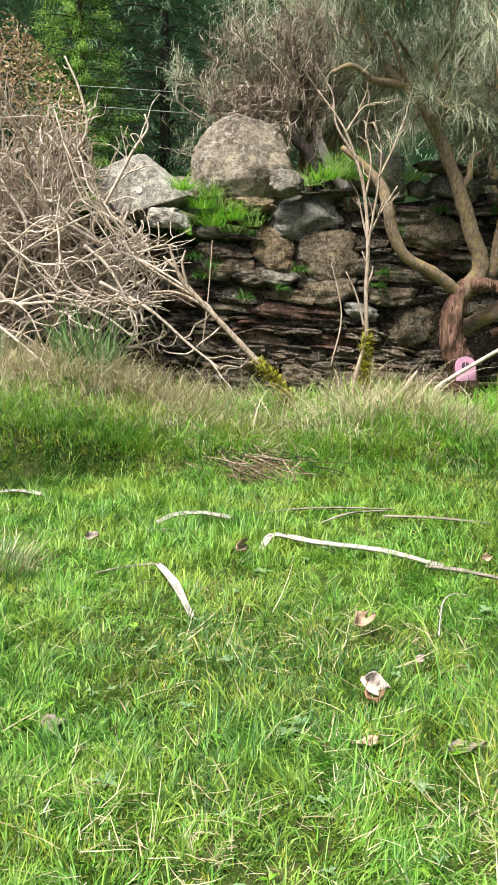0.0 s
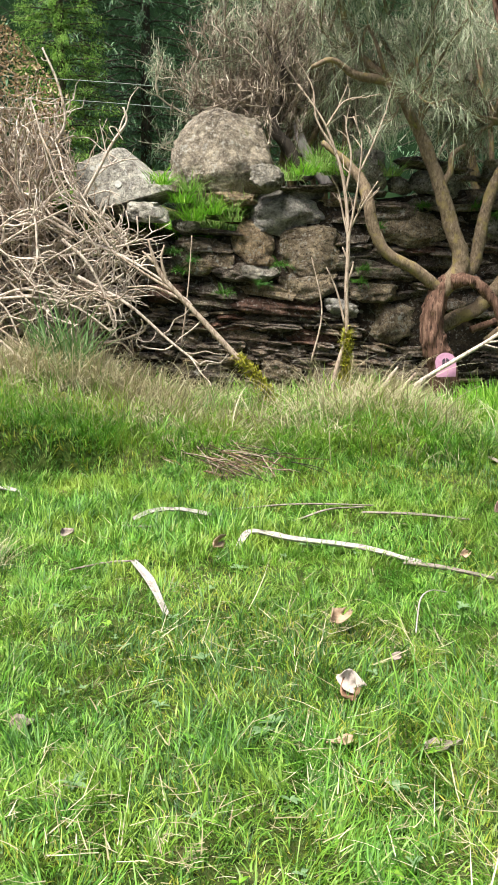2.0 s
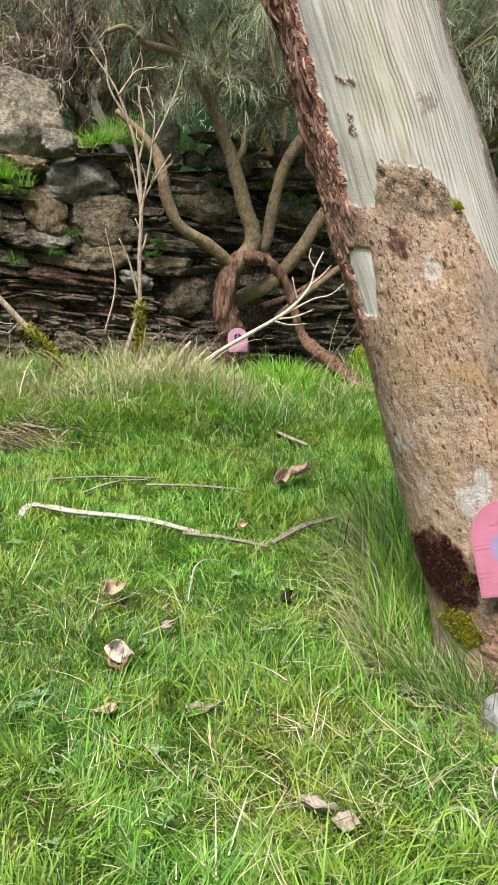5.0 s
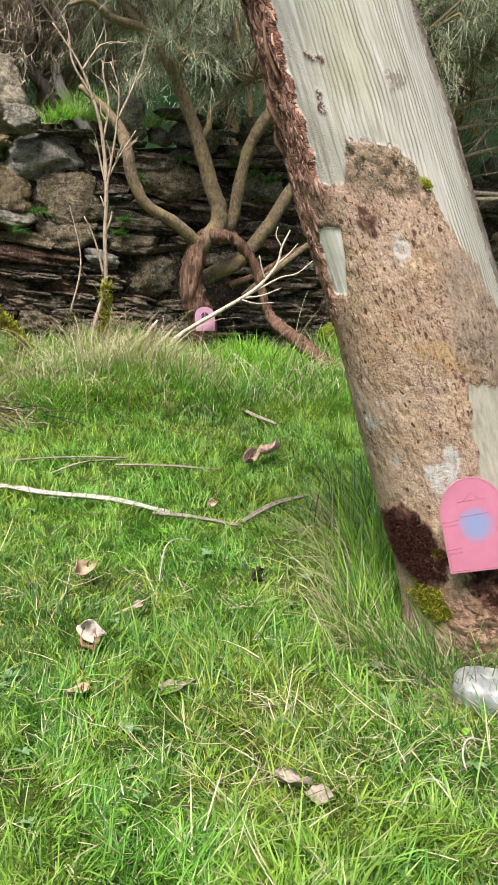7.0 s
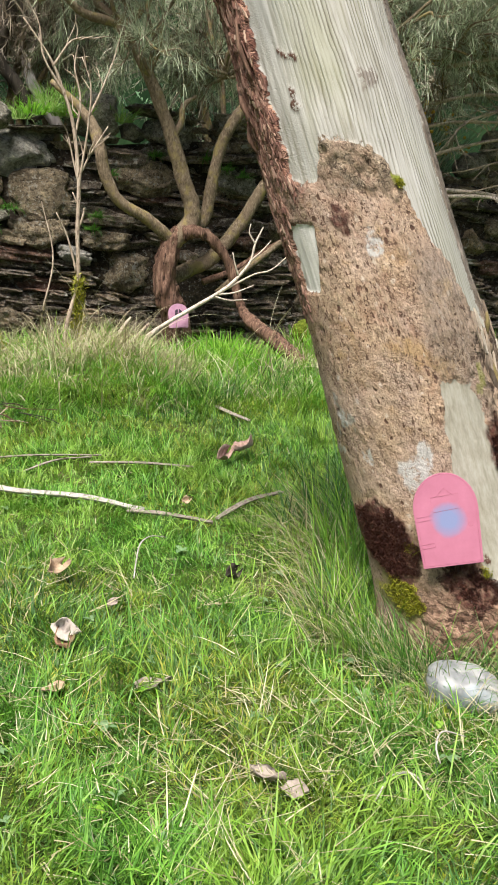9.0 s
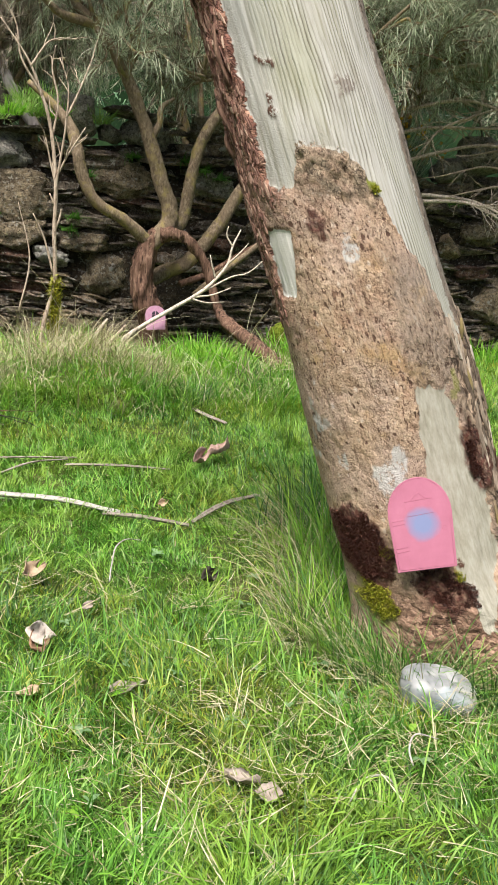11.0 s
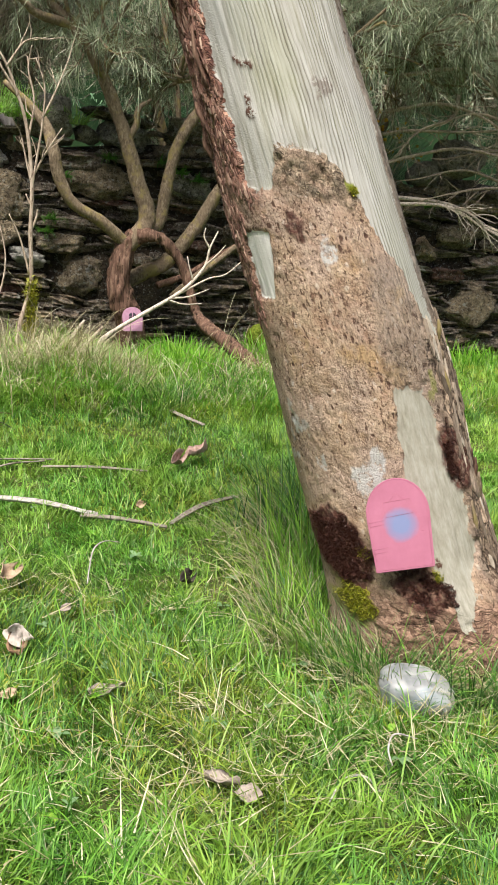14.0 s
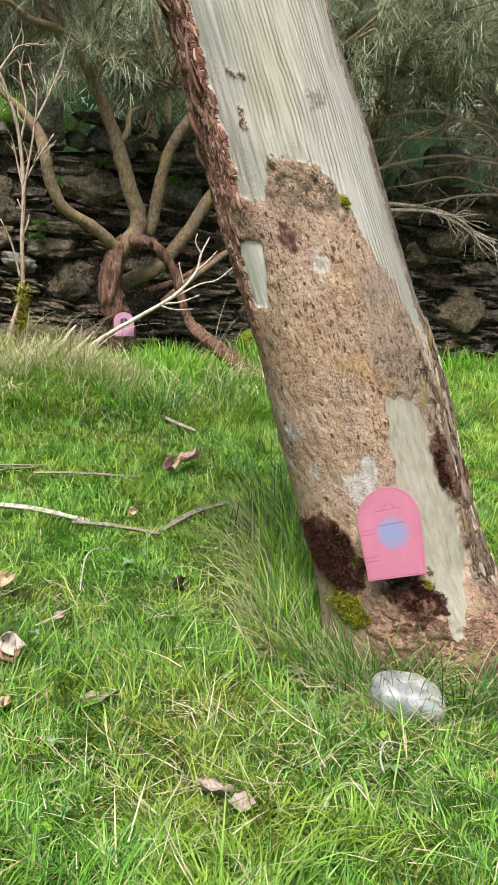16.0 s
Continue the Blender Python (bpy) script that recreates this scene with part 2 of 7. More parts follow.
def rock_material(name, stops, lichen=(0.42, 0.42, 0.38), lichen_amount=0.62, moss=None, bump=1.0, scale=7, vary=True, pits=0.85):
    m = Mat(name, 0.88, 0.25)
    m.co = m.t.nodes.new("ShaderNodeNewGeometry").outputs["Position"]
    n = m.noise(scale, 8, 0.68, world=True)
    fine = m.noise(60, 4, 0.7, world=True)
    c = m.ramp(n, *stops)
    tone = m.ramp(m.calc("FRACT", m.calc("ADD", m.luck(), m.island())), (0.0, (0.45, 0.43, 0.42)), (0.5, (0.95, 0.92, 0.88)), (1.0, (1.5, 1.36, 1.2)))
    if vary:
        c = m.mix(1.0, c, tone, "MULTIPLY")
    c = m.mix(m.ramp(fine, (0.35, 0.0), (0.75, 0.35)), c, stops[-1][1])
    speck = m.ramp(m.noise(95, 4, 0.75, world=True), (0.30, (0.45, 0.43, 0.41)), (0.48, (0.95, 0.95, 0.95)), (0.62, (1.25, 1.22, 1.16)), (0.72, (2.0, 1.95, 1.8)))
    c = m.mix(0.9, c, speck, "MULTIPLY")
    mott = m.ramp(m.noise(26, 7, 0.75, world=True), (0.32, (0.32, 0.29, 0.27)), (0.48, (0.9, 0.9, 0.9)), (0.66, (1.5, 1.48, 1.42)))
    c = m.mix(0.85, c, mott, "MULTIPLY")
    blot = m.noise(11, 6, 0.7, world=True)
    c = m.mix(0.8, c, m.ramp(blot, (0.36, (0.40, 0.36, 0.33)), (0.48, (0.95, 0.93, 0.9)), (0.58, (1.3, 1.27, 1.2)), (0.68, (1.75, 1.75, 1.65))), "MULTIPLY")
    c = m.mix(m.ramp(m.noise(38, 4, 0.65), (0.57, 0.0), (0.61, 0.75)), c, m.mix(0.5, stops[-1][1], lichen))
    c = m.mix(m.ramp(m.noise(46, 5, 0.7), (0.38, pits), (0.43, 0.0)), c, m.mix(0.6, stops[0][1], (0.01, 0.008, 0.006)))
    lic = m.ramp(m.noise(13, 5, 0.62, world=True), (lichen_amount, 0.0), (lichen_amount + 0.04, 0.85))
    c = m.mix(lic, c, lichen)
    if moss:
        c = m.mix(m.ramp(m.noise(5, 6, 0.7, world=True), (0.6, 0.0), (0.68, 0.8)), c, moss)
    m.color(c)
    crack = m.noise(20, 8, 0.78, (0.8, 0.8, 1.2), world=True)
    # shade put into the colour of the cracks, besides their relief
    c2 = m.mix(m.ramp(crack, (0.36, 0.75), (0.44, 0.0)), c, stops[0][1])
    m.color(c2)
    m.bump(m.calc("ADD", m.calc("ADD", n, crack), m.calc("MULTIPLY", fine, 0.6)), bump, 0.08)
    return m.m


GRASS = leaf_material("grass", [(0.0, (0.06, 0.16, 0.02)), (0.3, (0.115, 0.31, 0.034)), (0.65, (0.172, 0.43, 0.05)), (0.94, (0.29, 0.51, 0.10)), (1.0, (0.42, 0.54, 0.20))],
                      patch=(0.36, 0.46, 0.06), patch_scale=2.2, through_amount=0.34, tufts=0.9)
WALL_GRASS = leaf_material("wall_grass", [(0.0, (0.15, 0.34, 0.05)), (0.5, (0.32, 0.50, 0.13)), (1.0, (0.50, 0.60, 0.28))], through_amount=0.4)
LUSH = leaf_material("lush_grass", [(0.0, (0.10, 0.30, 0.02)), (0.5, (0.20, 0.47, 0.035)), (1.0, (0.36, 0.60, 0.08))], through_amount=0.45)
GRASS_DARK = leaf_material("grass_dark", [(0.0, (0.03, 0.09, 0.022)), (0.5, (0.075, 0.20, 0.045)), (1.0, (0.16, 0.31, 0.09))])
STRAW = leaf_material("straw", [(0.0, (0.26, 0.225, 0.12)), (0.5, (0.44, 0.395, 0.235)), (1.0, (0.68, 0.635, 0.45))], rough=0.55, through_amount=0.2)
BLUE_LEAF = leaf_material("strap_leaf", [(0.0, (0.07, 0.17, 0.05)), (1.0, (0.20, 0.34, 0.12))])
DOCK = leaf_material("dull_leaf", [(0.0, (0.13, 0.26, 0.10)), (1.0, (0.26, 0.40, 0.20))], rough=0.45)
TURF_MOSS = leaf_material("turf_moss", [(0.0, (0.04, 0.10, 0.014)), (0.5, (0.10, 0.24, 0.028)), (0.96, (0.18, 0.33, 0.045)), (1.0, (0.30, 0.32, 0.12))], patch=(0.28, 0.34, 0.045), patch_scale=1.8, through_amount=0.3, tufts=1.0)
LAWN_MOSS = leaf_material("lawn_moss", [(0.0, (0.17, 0.26, 0.02)), (0.5, (0.34, 0.42, 0.04)), (1.0, (0.52, 0.50, 0.10))])
FERN = leaf_material("fern", [(0.0, (0.04, 0.12, 0.015)), (1.0, (0.11, 0.27, 0.035))])
HERB = leaf_material("broad_leaf", [(0.0, (0.06, 0.17, 0.035)), (0.6, (0.11, 0.27, 0.06)), (1.0, (0.20, 0.38, 0.10))])
DEAD_LEAF = leaf_material("dead_leaf", [(0.0, (0.16, 0.09, 0.05)), (0.5, (0.38, 0.25, 0.13)), (0.85, (0.54, 0.42, 0.24)), (1.0, (0.33, 0.33, 0.11))], through_amount=0.2)
BROOM = leaf_material("broom_twig", [(0.0, (0.09, 0.12, 0.07)), (0.35, (0.29, 0.35, 0.22)), (0.8, (0.52, 0.58, 0.41)), (1.0, (0.66, 0.63, 0.52))], rough=0.6, through_amount=0.35)
BROOM_BROWN = leaf_material("bare_twig", [(0.0, (0.06, 0.046, 0.034)), (0.4, (0.23, 0.185, 0.14)), (0.85, (0.42, 0.355, 0.28)), (1.0, (0.60, 0.53, 0.43))], rough=0.8, through_amount=0.02)
SPRUCE = leaf_material("spruce", [(0.0, (0.03, 0.075, 0.04)), (0.6, (0.075, 0.165, 0.08)), (1.0, (0.15, 0.27, 0.13))], rough=0.7, through_amount=0.15)
LARCH = leaf_material("larch", [(0.0, (0.12, 0.27, 0.04)), (0.6, (0.25, 0.46, 0.08)), (1.0, (0.40, 0.58, 0.14))], rough=0.7, through_amount=0.5)
GORSE = leaf_material("gorse_flower", [(0.0, (0.55, 0.28, 0.02)), (1.0, (0.75, 0.50, 0.04))])
MOSS_YELLOW = leaf_material("yellow_moss", [(0.0, (0.17, 0.19, 0.015)), (0.6, (0.36, 0.36, 0.03)), (1.0, (0.55, 0.52, 0.07))])
MOSS_MAROON = leaf_material("maroon_lichen", [(0.0, (0.035, 0.012, 0.010)), (0.6, (0.085, 0.028, 0.02)), (1.0, (0.16, 0.07, 0.045))], through_amount=0.1)
DEAD_WOOD = bark_material("dead_wood", (0.16, 0.115, 0.085), (0.45, 0.36, 0.28), (0.70, 0.61, 0.50), 55)
PALE_WOOD = bark_material("pale_wood", (0.21, 0.165, 0.13), (0.63, 0.535, 0.45), (0.88, 0.82, 0.74), 55, moss=None)
LIMB = bark_material("limb_bark", (0.05, 0.036, 0.025), (0.20, 0.15, 0.10), (0.42, 0.34, 0.25), 60, (1, 1, 0.45), 0.8, moss=(0.27, 0.215, 0.085), slits=0.3)
STEM_BARK = bark_material("old_trunk_bark", (0.03, 0.018, 0.013), (0.15, 0.085, 0.06), (0.42, 0.28, 0.20), 46, (1, 1, 0.13), 1.0)
GREY_BARK = bark_material("grey_bark", (0.34, 0.29, 0.30), (0.60, 0.53, 0.55), (0.78, 0.71, 0.73), 24, (1, 1, 0.3), 0.8)
DARK_BARK = bark_material("dark_bark", (0.02, 0.018, 0.015), (0.06, 0.05, 0.04), (0.11, 0.10, 0.08), 12)
def flake_material(name, stops):
    m = Mat(name, 0.85, 0.2)
    n = m.noise(90, 5, 0.7, (1, 1, 0.4))
    c = m.mix(0.8, m.ramp(m.island(), *stops), m.ramp(n, (0.32, (0.45, 0.42, 0.40)), (0.5, (1.0, 1.0, 1.0)), (0.7, (1.45, 1.42, 1.38))), "MULTIPLY")
    m.color(c)
    m.bump(n, 0.6, 0.004)
    return m.m


RED_FLAKE = flake_material("red_bark_plate", [(0.0, (0.13, 0.065, 0.05)), (0.4, (0.225, 0.125, 0.098)), (0.8, (0.31, 0.195, 0.15)), (1.0, (0.42, 0.30, 0.23))])
GREY_FLAKE = flake_material("grey_bark_plate", [(0.0, (0.10, 0.075, 0.055)), (0.4, (0.23, 0.18, 0.14)), (0.75, (0.36, 0.29, 0.225)), (1.0, (0.46, 0.42, 0.36))])
STRIP = bark_material("shed_bark", (0.14, 0.115, 0.095), (0.43, 0.40, 0.37), (0.66, 0.63, 0.60), 70, (0.35, 1, 1), 0.7)
STRIP_DARK = bark_material("shed_bark_dark", (0.09, 0.07, 0.055), (0.27, 0.23, 0.195), (0.50, 0.46, 0.42), 60, (0.35, 1, 1), 0.6)
SLATE = rock_material("slate", [(0.25, (0.045, 0.037, 0.032)), (0.5, (0.20, 0.168, 0.14)), (0.72, (0.43, 0.385, 0.335))], lichen=(0.46, 0.44, 0.39), lichen_amount=0.60, moss=(0.07, 0.085, 0.03))
GREY_BLOCK = rock_material("grey_block", [(0.25, (0.24, 0.235, 0.228)), (0.5, (0.40, 0.39, 0.375)), (0.75, (0.60, 0.585, 0.56))], lichen=(0.55, 0.54, 0.50), lichen_amount=0.60, vary=False, pits=0.5)
WARM_STONE = rock_material("warm_stone", [(0.25, (0.085, 0.066, 0.045)), (0.5, (0.30, 0.245, 0.175)), (0.75, (0.52, 0.455, 0.355))], lichen_amount=0.61, moss=(0.10, 0.11, 0.04))
RED_STONE = rock_material("red_stone", [(0.25, (0.08, 0.042, 0.034)), (0.5, (0.175, 0.10, 0.078)), (0.75, (0.29, 0.20, 0.16))], lichen_amount=0.7)
PALE_STONE = rock_material("pale_stone", [(0.25, (0.15, 0.14, 0.12)), (0.5, (0.32, 0.305, 0.265)), (0.75, (0.47, 0.455, 0.41))], lichen=(0.60, 0.60, 0.56), lichen_amount=0.64, vary=False)
BOULDER = rock_material("boulder_rock", [(0.30, (0.08, 0.068, 0.052)), (0.5, (0.26, 0.23, 0.185)), (0.72, (0.45, 0.41, 0.345))], lichen=(0.42, 0.41, 0.36), lichen_amount=0.60, moss=(0.16, 0.16, 0.07), scale=5, vary=False, pits=0.25, bump=0.7)
LICHEN_ROCK = rock_material("lichen_rock", [(0.25, (0.27, 0.265, 0.235)), (0.5, (0.39, 0.385, 0.35)), (0.75, (0.47, 0.465, 0.435))], lichen=(0.5, 0.5, 0.46), lichen_amount=0.62, scale=4, vary=False, bump=0.6)
_m = Mat("white_lichen", 0.9, 0.1)
_m.color(_m.ramp(_m.noise(60, 4, 0.7), (0.3, (0.40, 0.40, 0.36)), (0.6, (0.56, 0.56, 0.53))))
WHITE_LICHEN = _m.m
EARTH = rock_material("earth", [(0.3, (0.016, 0.013, 0.010)), (0.55, (0.045, 0.036, 0.028)), (0.8, (0.10, 0.085, 0.065))], lichen_amount=0.95)

_m = Mat("white_stone", 0.55, 0.4)
_c = _m.ramp(_m.noise(18, 2, 0.5), (0.36, (0.19, 0.20, 0.21)), (0.50, (0.30, 0.305, 0.31)), (0.62, (0.42, 0.42, 0.415)))
_c = _m.mix(_m.ramp(_m.noise(16, 3, 0.5), (0.60, 0.0), (0.66, 0.35)), _c, (0.48, 0.40, 0.33))
_c = _m.mix(_m.ramp(_m.noise(7, 3, 0.5, (1, 1, 1)), (0.54, 0.0), (0.60, 0.55)), _c, (0.27, 0.33, 0.38))
_m.color(_c)
_m.bump(_m.noise(30, 4), 0.15, 0.01)
WHITE_STONE = _m.m

_m = Mat("wire", 0.5)
_m.b.inputs["Metallic"].default_value = 0.6
_m.color(_m.ramp(_m.noise(20), (0.3, (0.13, 0.16, 0.14)), (0.7, (0.22, 0.25, 0.22))))
WIRE = _m.m

# soil and thatch under the grass
_m = Mat("turf", 0.95, 0.1)
_n = _m.noise(30, 6, 0.7, world=True)
_c = _m.ramp(_n, (0.3, (0.014, 0.026, 0.006)), (0.5, (0.045, 0.078, 0.014)), (0.75, (0.11, 0.145, 0.038)))
_c = _m.mix(_m.ramp(_m.noise(2.2, 4, 0.6, world=True), (0.45, 0.0), (0.68, 0.6)), _c, (0.16, 0.13, 0.065))
_m.color(_c)
_m.bump(_n, 0.8, 0.03)
TURF = _m.m

_m = Mat("cushion_moss", 0.95, 0.1)
_n = _m.noise(70, 5, 0.7)
_m.color(_m.ramp(_n, (0.3, (0.05, 0.075, 0.01)), (0.5, (0.14, 0.185, 0.02)), (0.7, (0.27, 0.31, 0.05))))
_m.bump(_n, 1.0, 0.03)
CUSHION = _m.m

# pink paint and the sprayed blue spot of the near door
_m = Mat("pink_paint", 0.42, 0.45)
_sep = _m.node("ShaderNodeSeparateXYZ", Vector=_m.co)
_dx = _m.calc("DIVIDE", _m.calc("SUBTRACT", _sep.outputs[0], 0.004), 0.046)
_dz = _m.calc("DIVIDE", _m.calc("SUBTRACT", _sep.outputs[2], 0.113), 0.045)
_rr = _m.calc("SQRT", _m.calc("ADD", _m.calc("MULTIPLY", _dx, _dx), _m.calc("MULTIPLY", _dz, _dz)))
_rr = _m.calc("ADD", _rr, _m.calc("MULTIPLY", _m.calc("SUBTRACT", _m.noise(20, 3), 0.5), 0.45))
_spot = _m.ramp(_rr, (0.40, 0.95), (0.75, 0.6), (1.15, 0.0))
_pink = _m.ramp(_m.noise(14, 5, 0.65), (0.35, (0.42, 0.145, 0.225)), (0.6, (0.47, 0.17, 0.26)), (0.8, (0.52, 0.21, 0.30)))
_m.color(_m.mix(_spot, _pink, (0.20, 0.25, 0.44)))
_m.bump(_m.noise(60, 4, 0.6, (1, 1, 0.2)), 0.12, 0.004)
PINK = _m.m
_m = Mat("pink_groove", 0.6)
_m.color((0.45, 0.155, 0.23, 1))
GROOVE = _m.m
_m = Mat("lilac_paint", 0.5, 0.4)
_m.color(_m.ramp(_m.noise(25, 4), (0.35, (0.34, 0.17, 0.26)), (0.7, (0.44, 0.25, 0.35))))
_m.bump(_m.noise(60, 3), 0.1, 0.004)
LILAC = _m.m
_m = Mat("dark_paint", 0.5, 0.4)
_m.color(_m.ramp(_m.noise(40, 3), (0.3, (0.02, 0.016, 0.025)), (0.7, (0.05, 0.035, 0.05))))
DARK_PAINT = _m.m


# ---- ground: lawn, a bank up to the wall, a terrace behind it ----
def gz(x, y):
    x, y = np.broadcast_arrays(np.asarray(x, float), np.asarray(y, float))
    s = x.shape
    x, y = x.ravel(), y.ravel()
    far = smooth(40, 12, np.hypot(x, y))
    z = far * (0.05 * (vnoise(xyz(x * 0.9, y * 0.9), 3) - 0.5) + 0.03 * (vnoise(xyz(x * 3.1, y * 3.1), 4) - 0.5))
    foot = 4.85 + 0.13 * np.sin(x * 1.4 + 0.6)
    crest = 0.155 + 0.27 * smooth(-0.25, -1.4, x) - 0.05 * smooth(1.0, 1.8, x) - 0.02 * smooth(2.6, 3.4, x) - 0.04 * np.exp(-((x - 1.65) / 0.3) ** 2) + 0.05 * np.exp(-((x - 0.95) / 0.35) ** 2)
    foot = foot + 0.10 * (vnoise(xyz(x * 4.0, 0 * x), 9) - 0.5)
    z = z + crest * (0.62 * smooth(foot, foot + 0.24, y) + 0.38 * smooth(foot, foot + 1.4, y)) - 0.06 * smooth(6.6, 7.4, y)
    z = z + 0.07 * np.exp(-((x - 0.95) / 0.36) ** 2 - ((y - 5.65) / 0.40) ** 2) + 0.03 * np.exp(-((x + 0.5) / 0.5) ** 2 - ((y - 5.5) / 0.3) ** 2)
    z = z + 1.32 * smooth(7.78, 8.1, y) + 0.35 * smooth(8.3, 11, y)
    return z.reshape(s)


def build_ground():
    def steps(lo, a, b, n, hi):
        left = [lo, lo * 0.3, lo * 0.08, lo * 0.03, lo * 0.012]
        right = [hi * 0.012, hi * 0.03, hi * 0.08, hi * 0.3, hi]
        return np.array([v for v in left if v < a - 0.5] + list(np.linspace(a, b, n)) + [v for v in right if v > b + 0.5])

    xs, ys = steps(-1500, -6, 9, 190, 1500), steps(-1500, -3, 12, 210, 1500)
    gx, gy = np.meshgrid(xs, ys)
    v = xyz(gx, gy, gz(gx, gy))
    w = len(xs)
    f = [(j * w + i, j * w + i + 1, (j + 1) * w + i + 1, (j + 1) * w + i) for j in range(len(ys) - 1) for i in range(w - 1)]
    ground = new("ground", raw_mesh("ground", v, f, TURF))
    tagged(ground, "mossy green turf of a rough lawn, rising to a bank", "ground", kind="structure")


build_ground()


# ---- the big leaning trunk ----
AXIS = [(1.47, 1.97, -0.2), (1.395, 2.03, 0.10), (1.331, 2.085, 0.30), (1.261, 2.134, 0.536), (1.172, 2.185, 0.836), (1.041, 2.292, 1.264),
        (0.913, 2.395, 1.68), (0.60, 2.64, 2.7), (0.25, 2.90, 3.9), (0.0, 3.1, 5.2)]
RADIUS = [(-0.2, 0.31), (0.0, 0.285), (0.10, 0.262), (0.25, 0.242), (0.5, 0.236), (0.85, 0.231), (1.25, 0.222), (1.68, 0.213), (2.7, 0.19), (3.9, 0.16), (5.2, 0.12)]
FACE = math.atan2(-2.15, -1.11)


def trunk_center(z):
    a = np.array(AXIS)
    return np.stack([np.interp(z, a[:, 2], a[:, 0]), np.interp(z, a[:, 2], a[:, 1]), np.asarray(z, float)], -1)


def trunk_radius(z):
    r = np.array(RADIUS)
    return np.interp(z, r[:, 0], r[:, 1])


def trunk_point(u, z, out=0.0):
    """A point of the trunk's face: u across it from -1 to 1, and its height."""
    a = FACE + np.arcsin(np.clip(u, -1, 1))
    r = trunk_radius(z) + out
    c = trunk_center(z)
    return c + np.stack([np.cos(a) * r, np.sin(a) * r, 0 * a], -1)


def build_trunk():
    front = np.linspace(-1.95, 1.95, 220)
    back = np.linspace(1.95, 2 * np.pi - 1.95, 40)[1:-1]
    ang = np.concatenate([front, back])
    zs = np.concatenate([np.linspace(-0.2, 1.95, 350), np.linspace(1.95, 5.2, 40)[1:]])
    A, Z = np.meshgrid(ang, zs)
    a, z = A.ravel(), Z.ravel()
    u = np.where(np.abs(np.angle(np.exp(1j * a))) < np.pi / 2, np.sin(a), np.sign(np.sin(a)) * (2 - np.abs(np.sin(a))))
    r = trunk_radius(z)
    q = np.stack([np.cos(a) * r, np.sin(a) * r, z], 1)
    # wander of all the edges
    wob = 0.055 * (fbm(q * 16, 11, 4) - 0.5)
    wu = u + 1.6 * wob + 0.10 * (fbm(q * 30, 12, 4) - 0.5)
    wz = z + 1.0 * wob + 0.075 * (fbm(q * 34, 13, 5) - 0.5)

    def band(lo, hi, v, soft=0.03):
        return smooth(lo - soft, lo + soft, v) * smooth(hi + soft, hi - soft, v)

    # lower edge of the upper peeled face, as height over u
    edge = np.interp(wu, [-0.8, -0.62, -0.3, -0.24, 0.02, 0.42, 0.5, 0.62, 0.82, 0.93, 1.2], [1.20, 1.165, 1.185, 1.262, 1.275, 1.245, 1.16, 1.08, 0.95, 0.76, 0.70])
    peel = smooth(-0.022, 0.022, wz - edge) * smooth(-0.69, -0.57, wu) * smooth(0.985, 0.93, u + 0.5 * wob)
    strip_l = np.interp(wz, [0.14, 0.33, 0.48, 0.70], [0.34, 0.27, 0.23, 0.32])
    strip_r = np.interp(wz, [0.14, 0.33, 0.48, 0.70], [0.46, 0.80, 0.80, 0.70])
    peel = np.maximum(peel, band(0.12, 0.72, wz, 0.025) * smooth(-0.06, 0.06, wu - strip_l) * smooth(0.06, -0.06, wu - strip_r))
    peel = np.maximum(peel, band(0.91, 1.075, z + 0.35 * wob, 0.010) * smooth(-0.03, 0.03, u + 0.6 * wob - np.interp(z, [0.91, 1.08], [-0.87, -0.81])) * smooth(0.03, -0.03, u + 0.6 * wob - np.interp(z, [0.91, 1.08], [-0.68, -0.51])))
    behind = smooth(1.1, 1.25, np.abs(u))
    peel = np.maximum(peel, behind * smooth(0.6, 0.8, fbm(q * np.array([5, 5, 1.2]), 14, 3)))
    # shaggy red bark along one edge, thick grey flakes along the other
    red = smooth(-0.44, -0.54, wu) * smooth(1.06, 1.24, wz)
    red = np.maximum(red, 0.75 * smooth(-0.70, -0.84, wu) * smooth(0.70, 1.0, wz))
    foot_zone = smooth(0.27, 0.16, wz) * smooth(-1.1, -0.2, u)
    white = band(0.89, 1.11, wz, 0.02) * band(-0.84, -0.49, wu, 0.06)
    flake = smooth(0.72, 0.84, wu) * smooth(1.0, 0.80, wz) * (1 - peel)
    grey = np.maximum(flake, 0.5 * band(0.35, 0.85, wu, 0.1) * band(0.72, 1.02, wz, 0.06))

    grey = np.maximum(grey, 0.9 * smooth(0.90, 0.95, u) * smooth(0.75, 0.95, z))

    def spot(cu, cz, ru, rz):
        return smooth(1.12, 0.88, np.hypot((wu - cu) / ru, (wz - cz) / rz))

    lichen = np.maximum.reduce([spot(0.05, 1.02, 0.085, 0.024), spot(-0.15, 0.49, 0.17, 0.045), spot(-0.01, 0.535, 0.08, 0.026), spot(-0.92, 0.50, 0.06, 0.014),
                                spot(-0.80, 0.59, 0.06, 0.018), spot(-0.62, 0.51, 0.05, 0.013), 0.6 * smooth(0.70, 0.76, fbm(q * 30, 15, 2)) * smooth(-0.2, -0.6, u) * band(0.45, 0.8, z)])
    maroon = np.maximum.reduce([0.95 * spot(-0.24, 1.075, 0.11, 0.026), spot(-0.66, 0.30, 0.34, 0.10), spot(0.10, 0.235, 0.27, 0.06), spot(0.80, 0.55, 0.13, 0.08)])
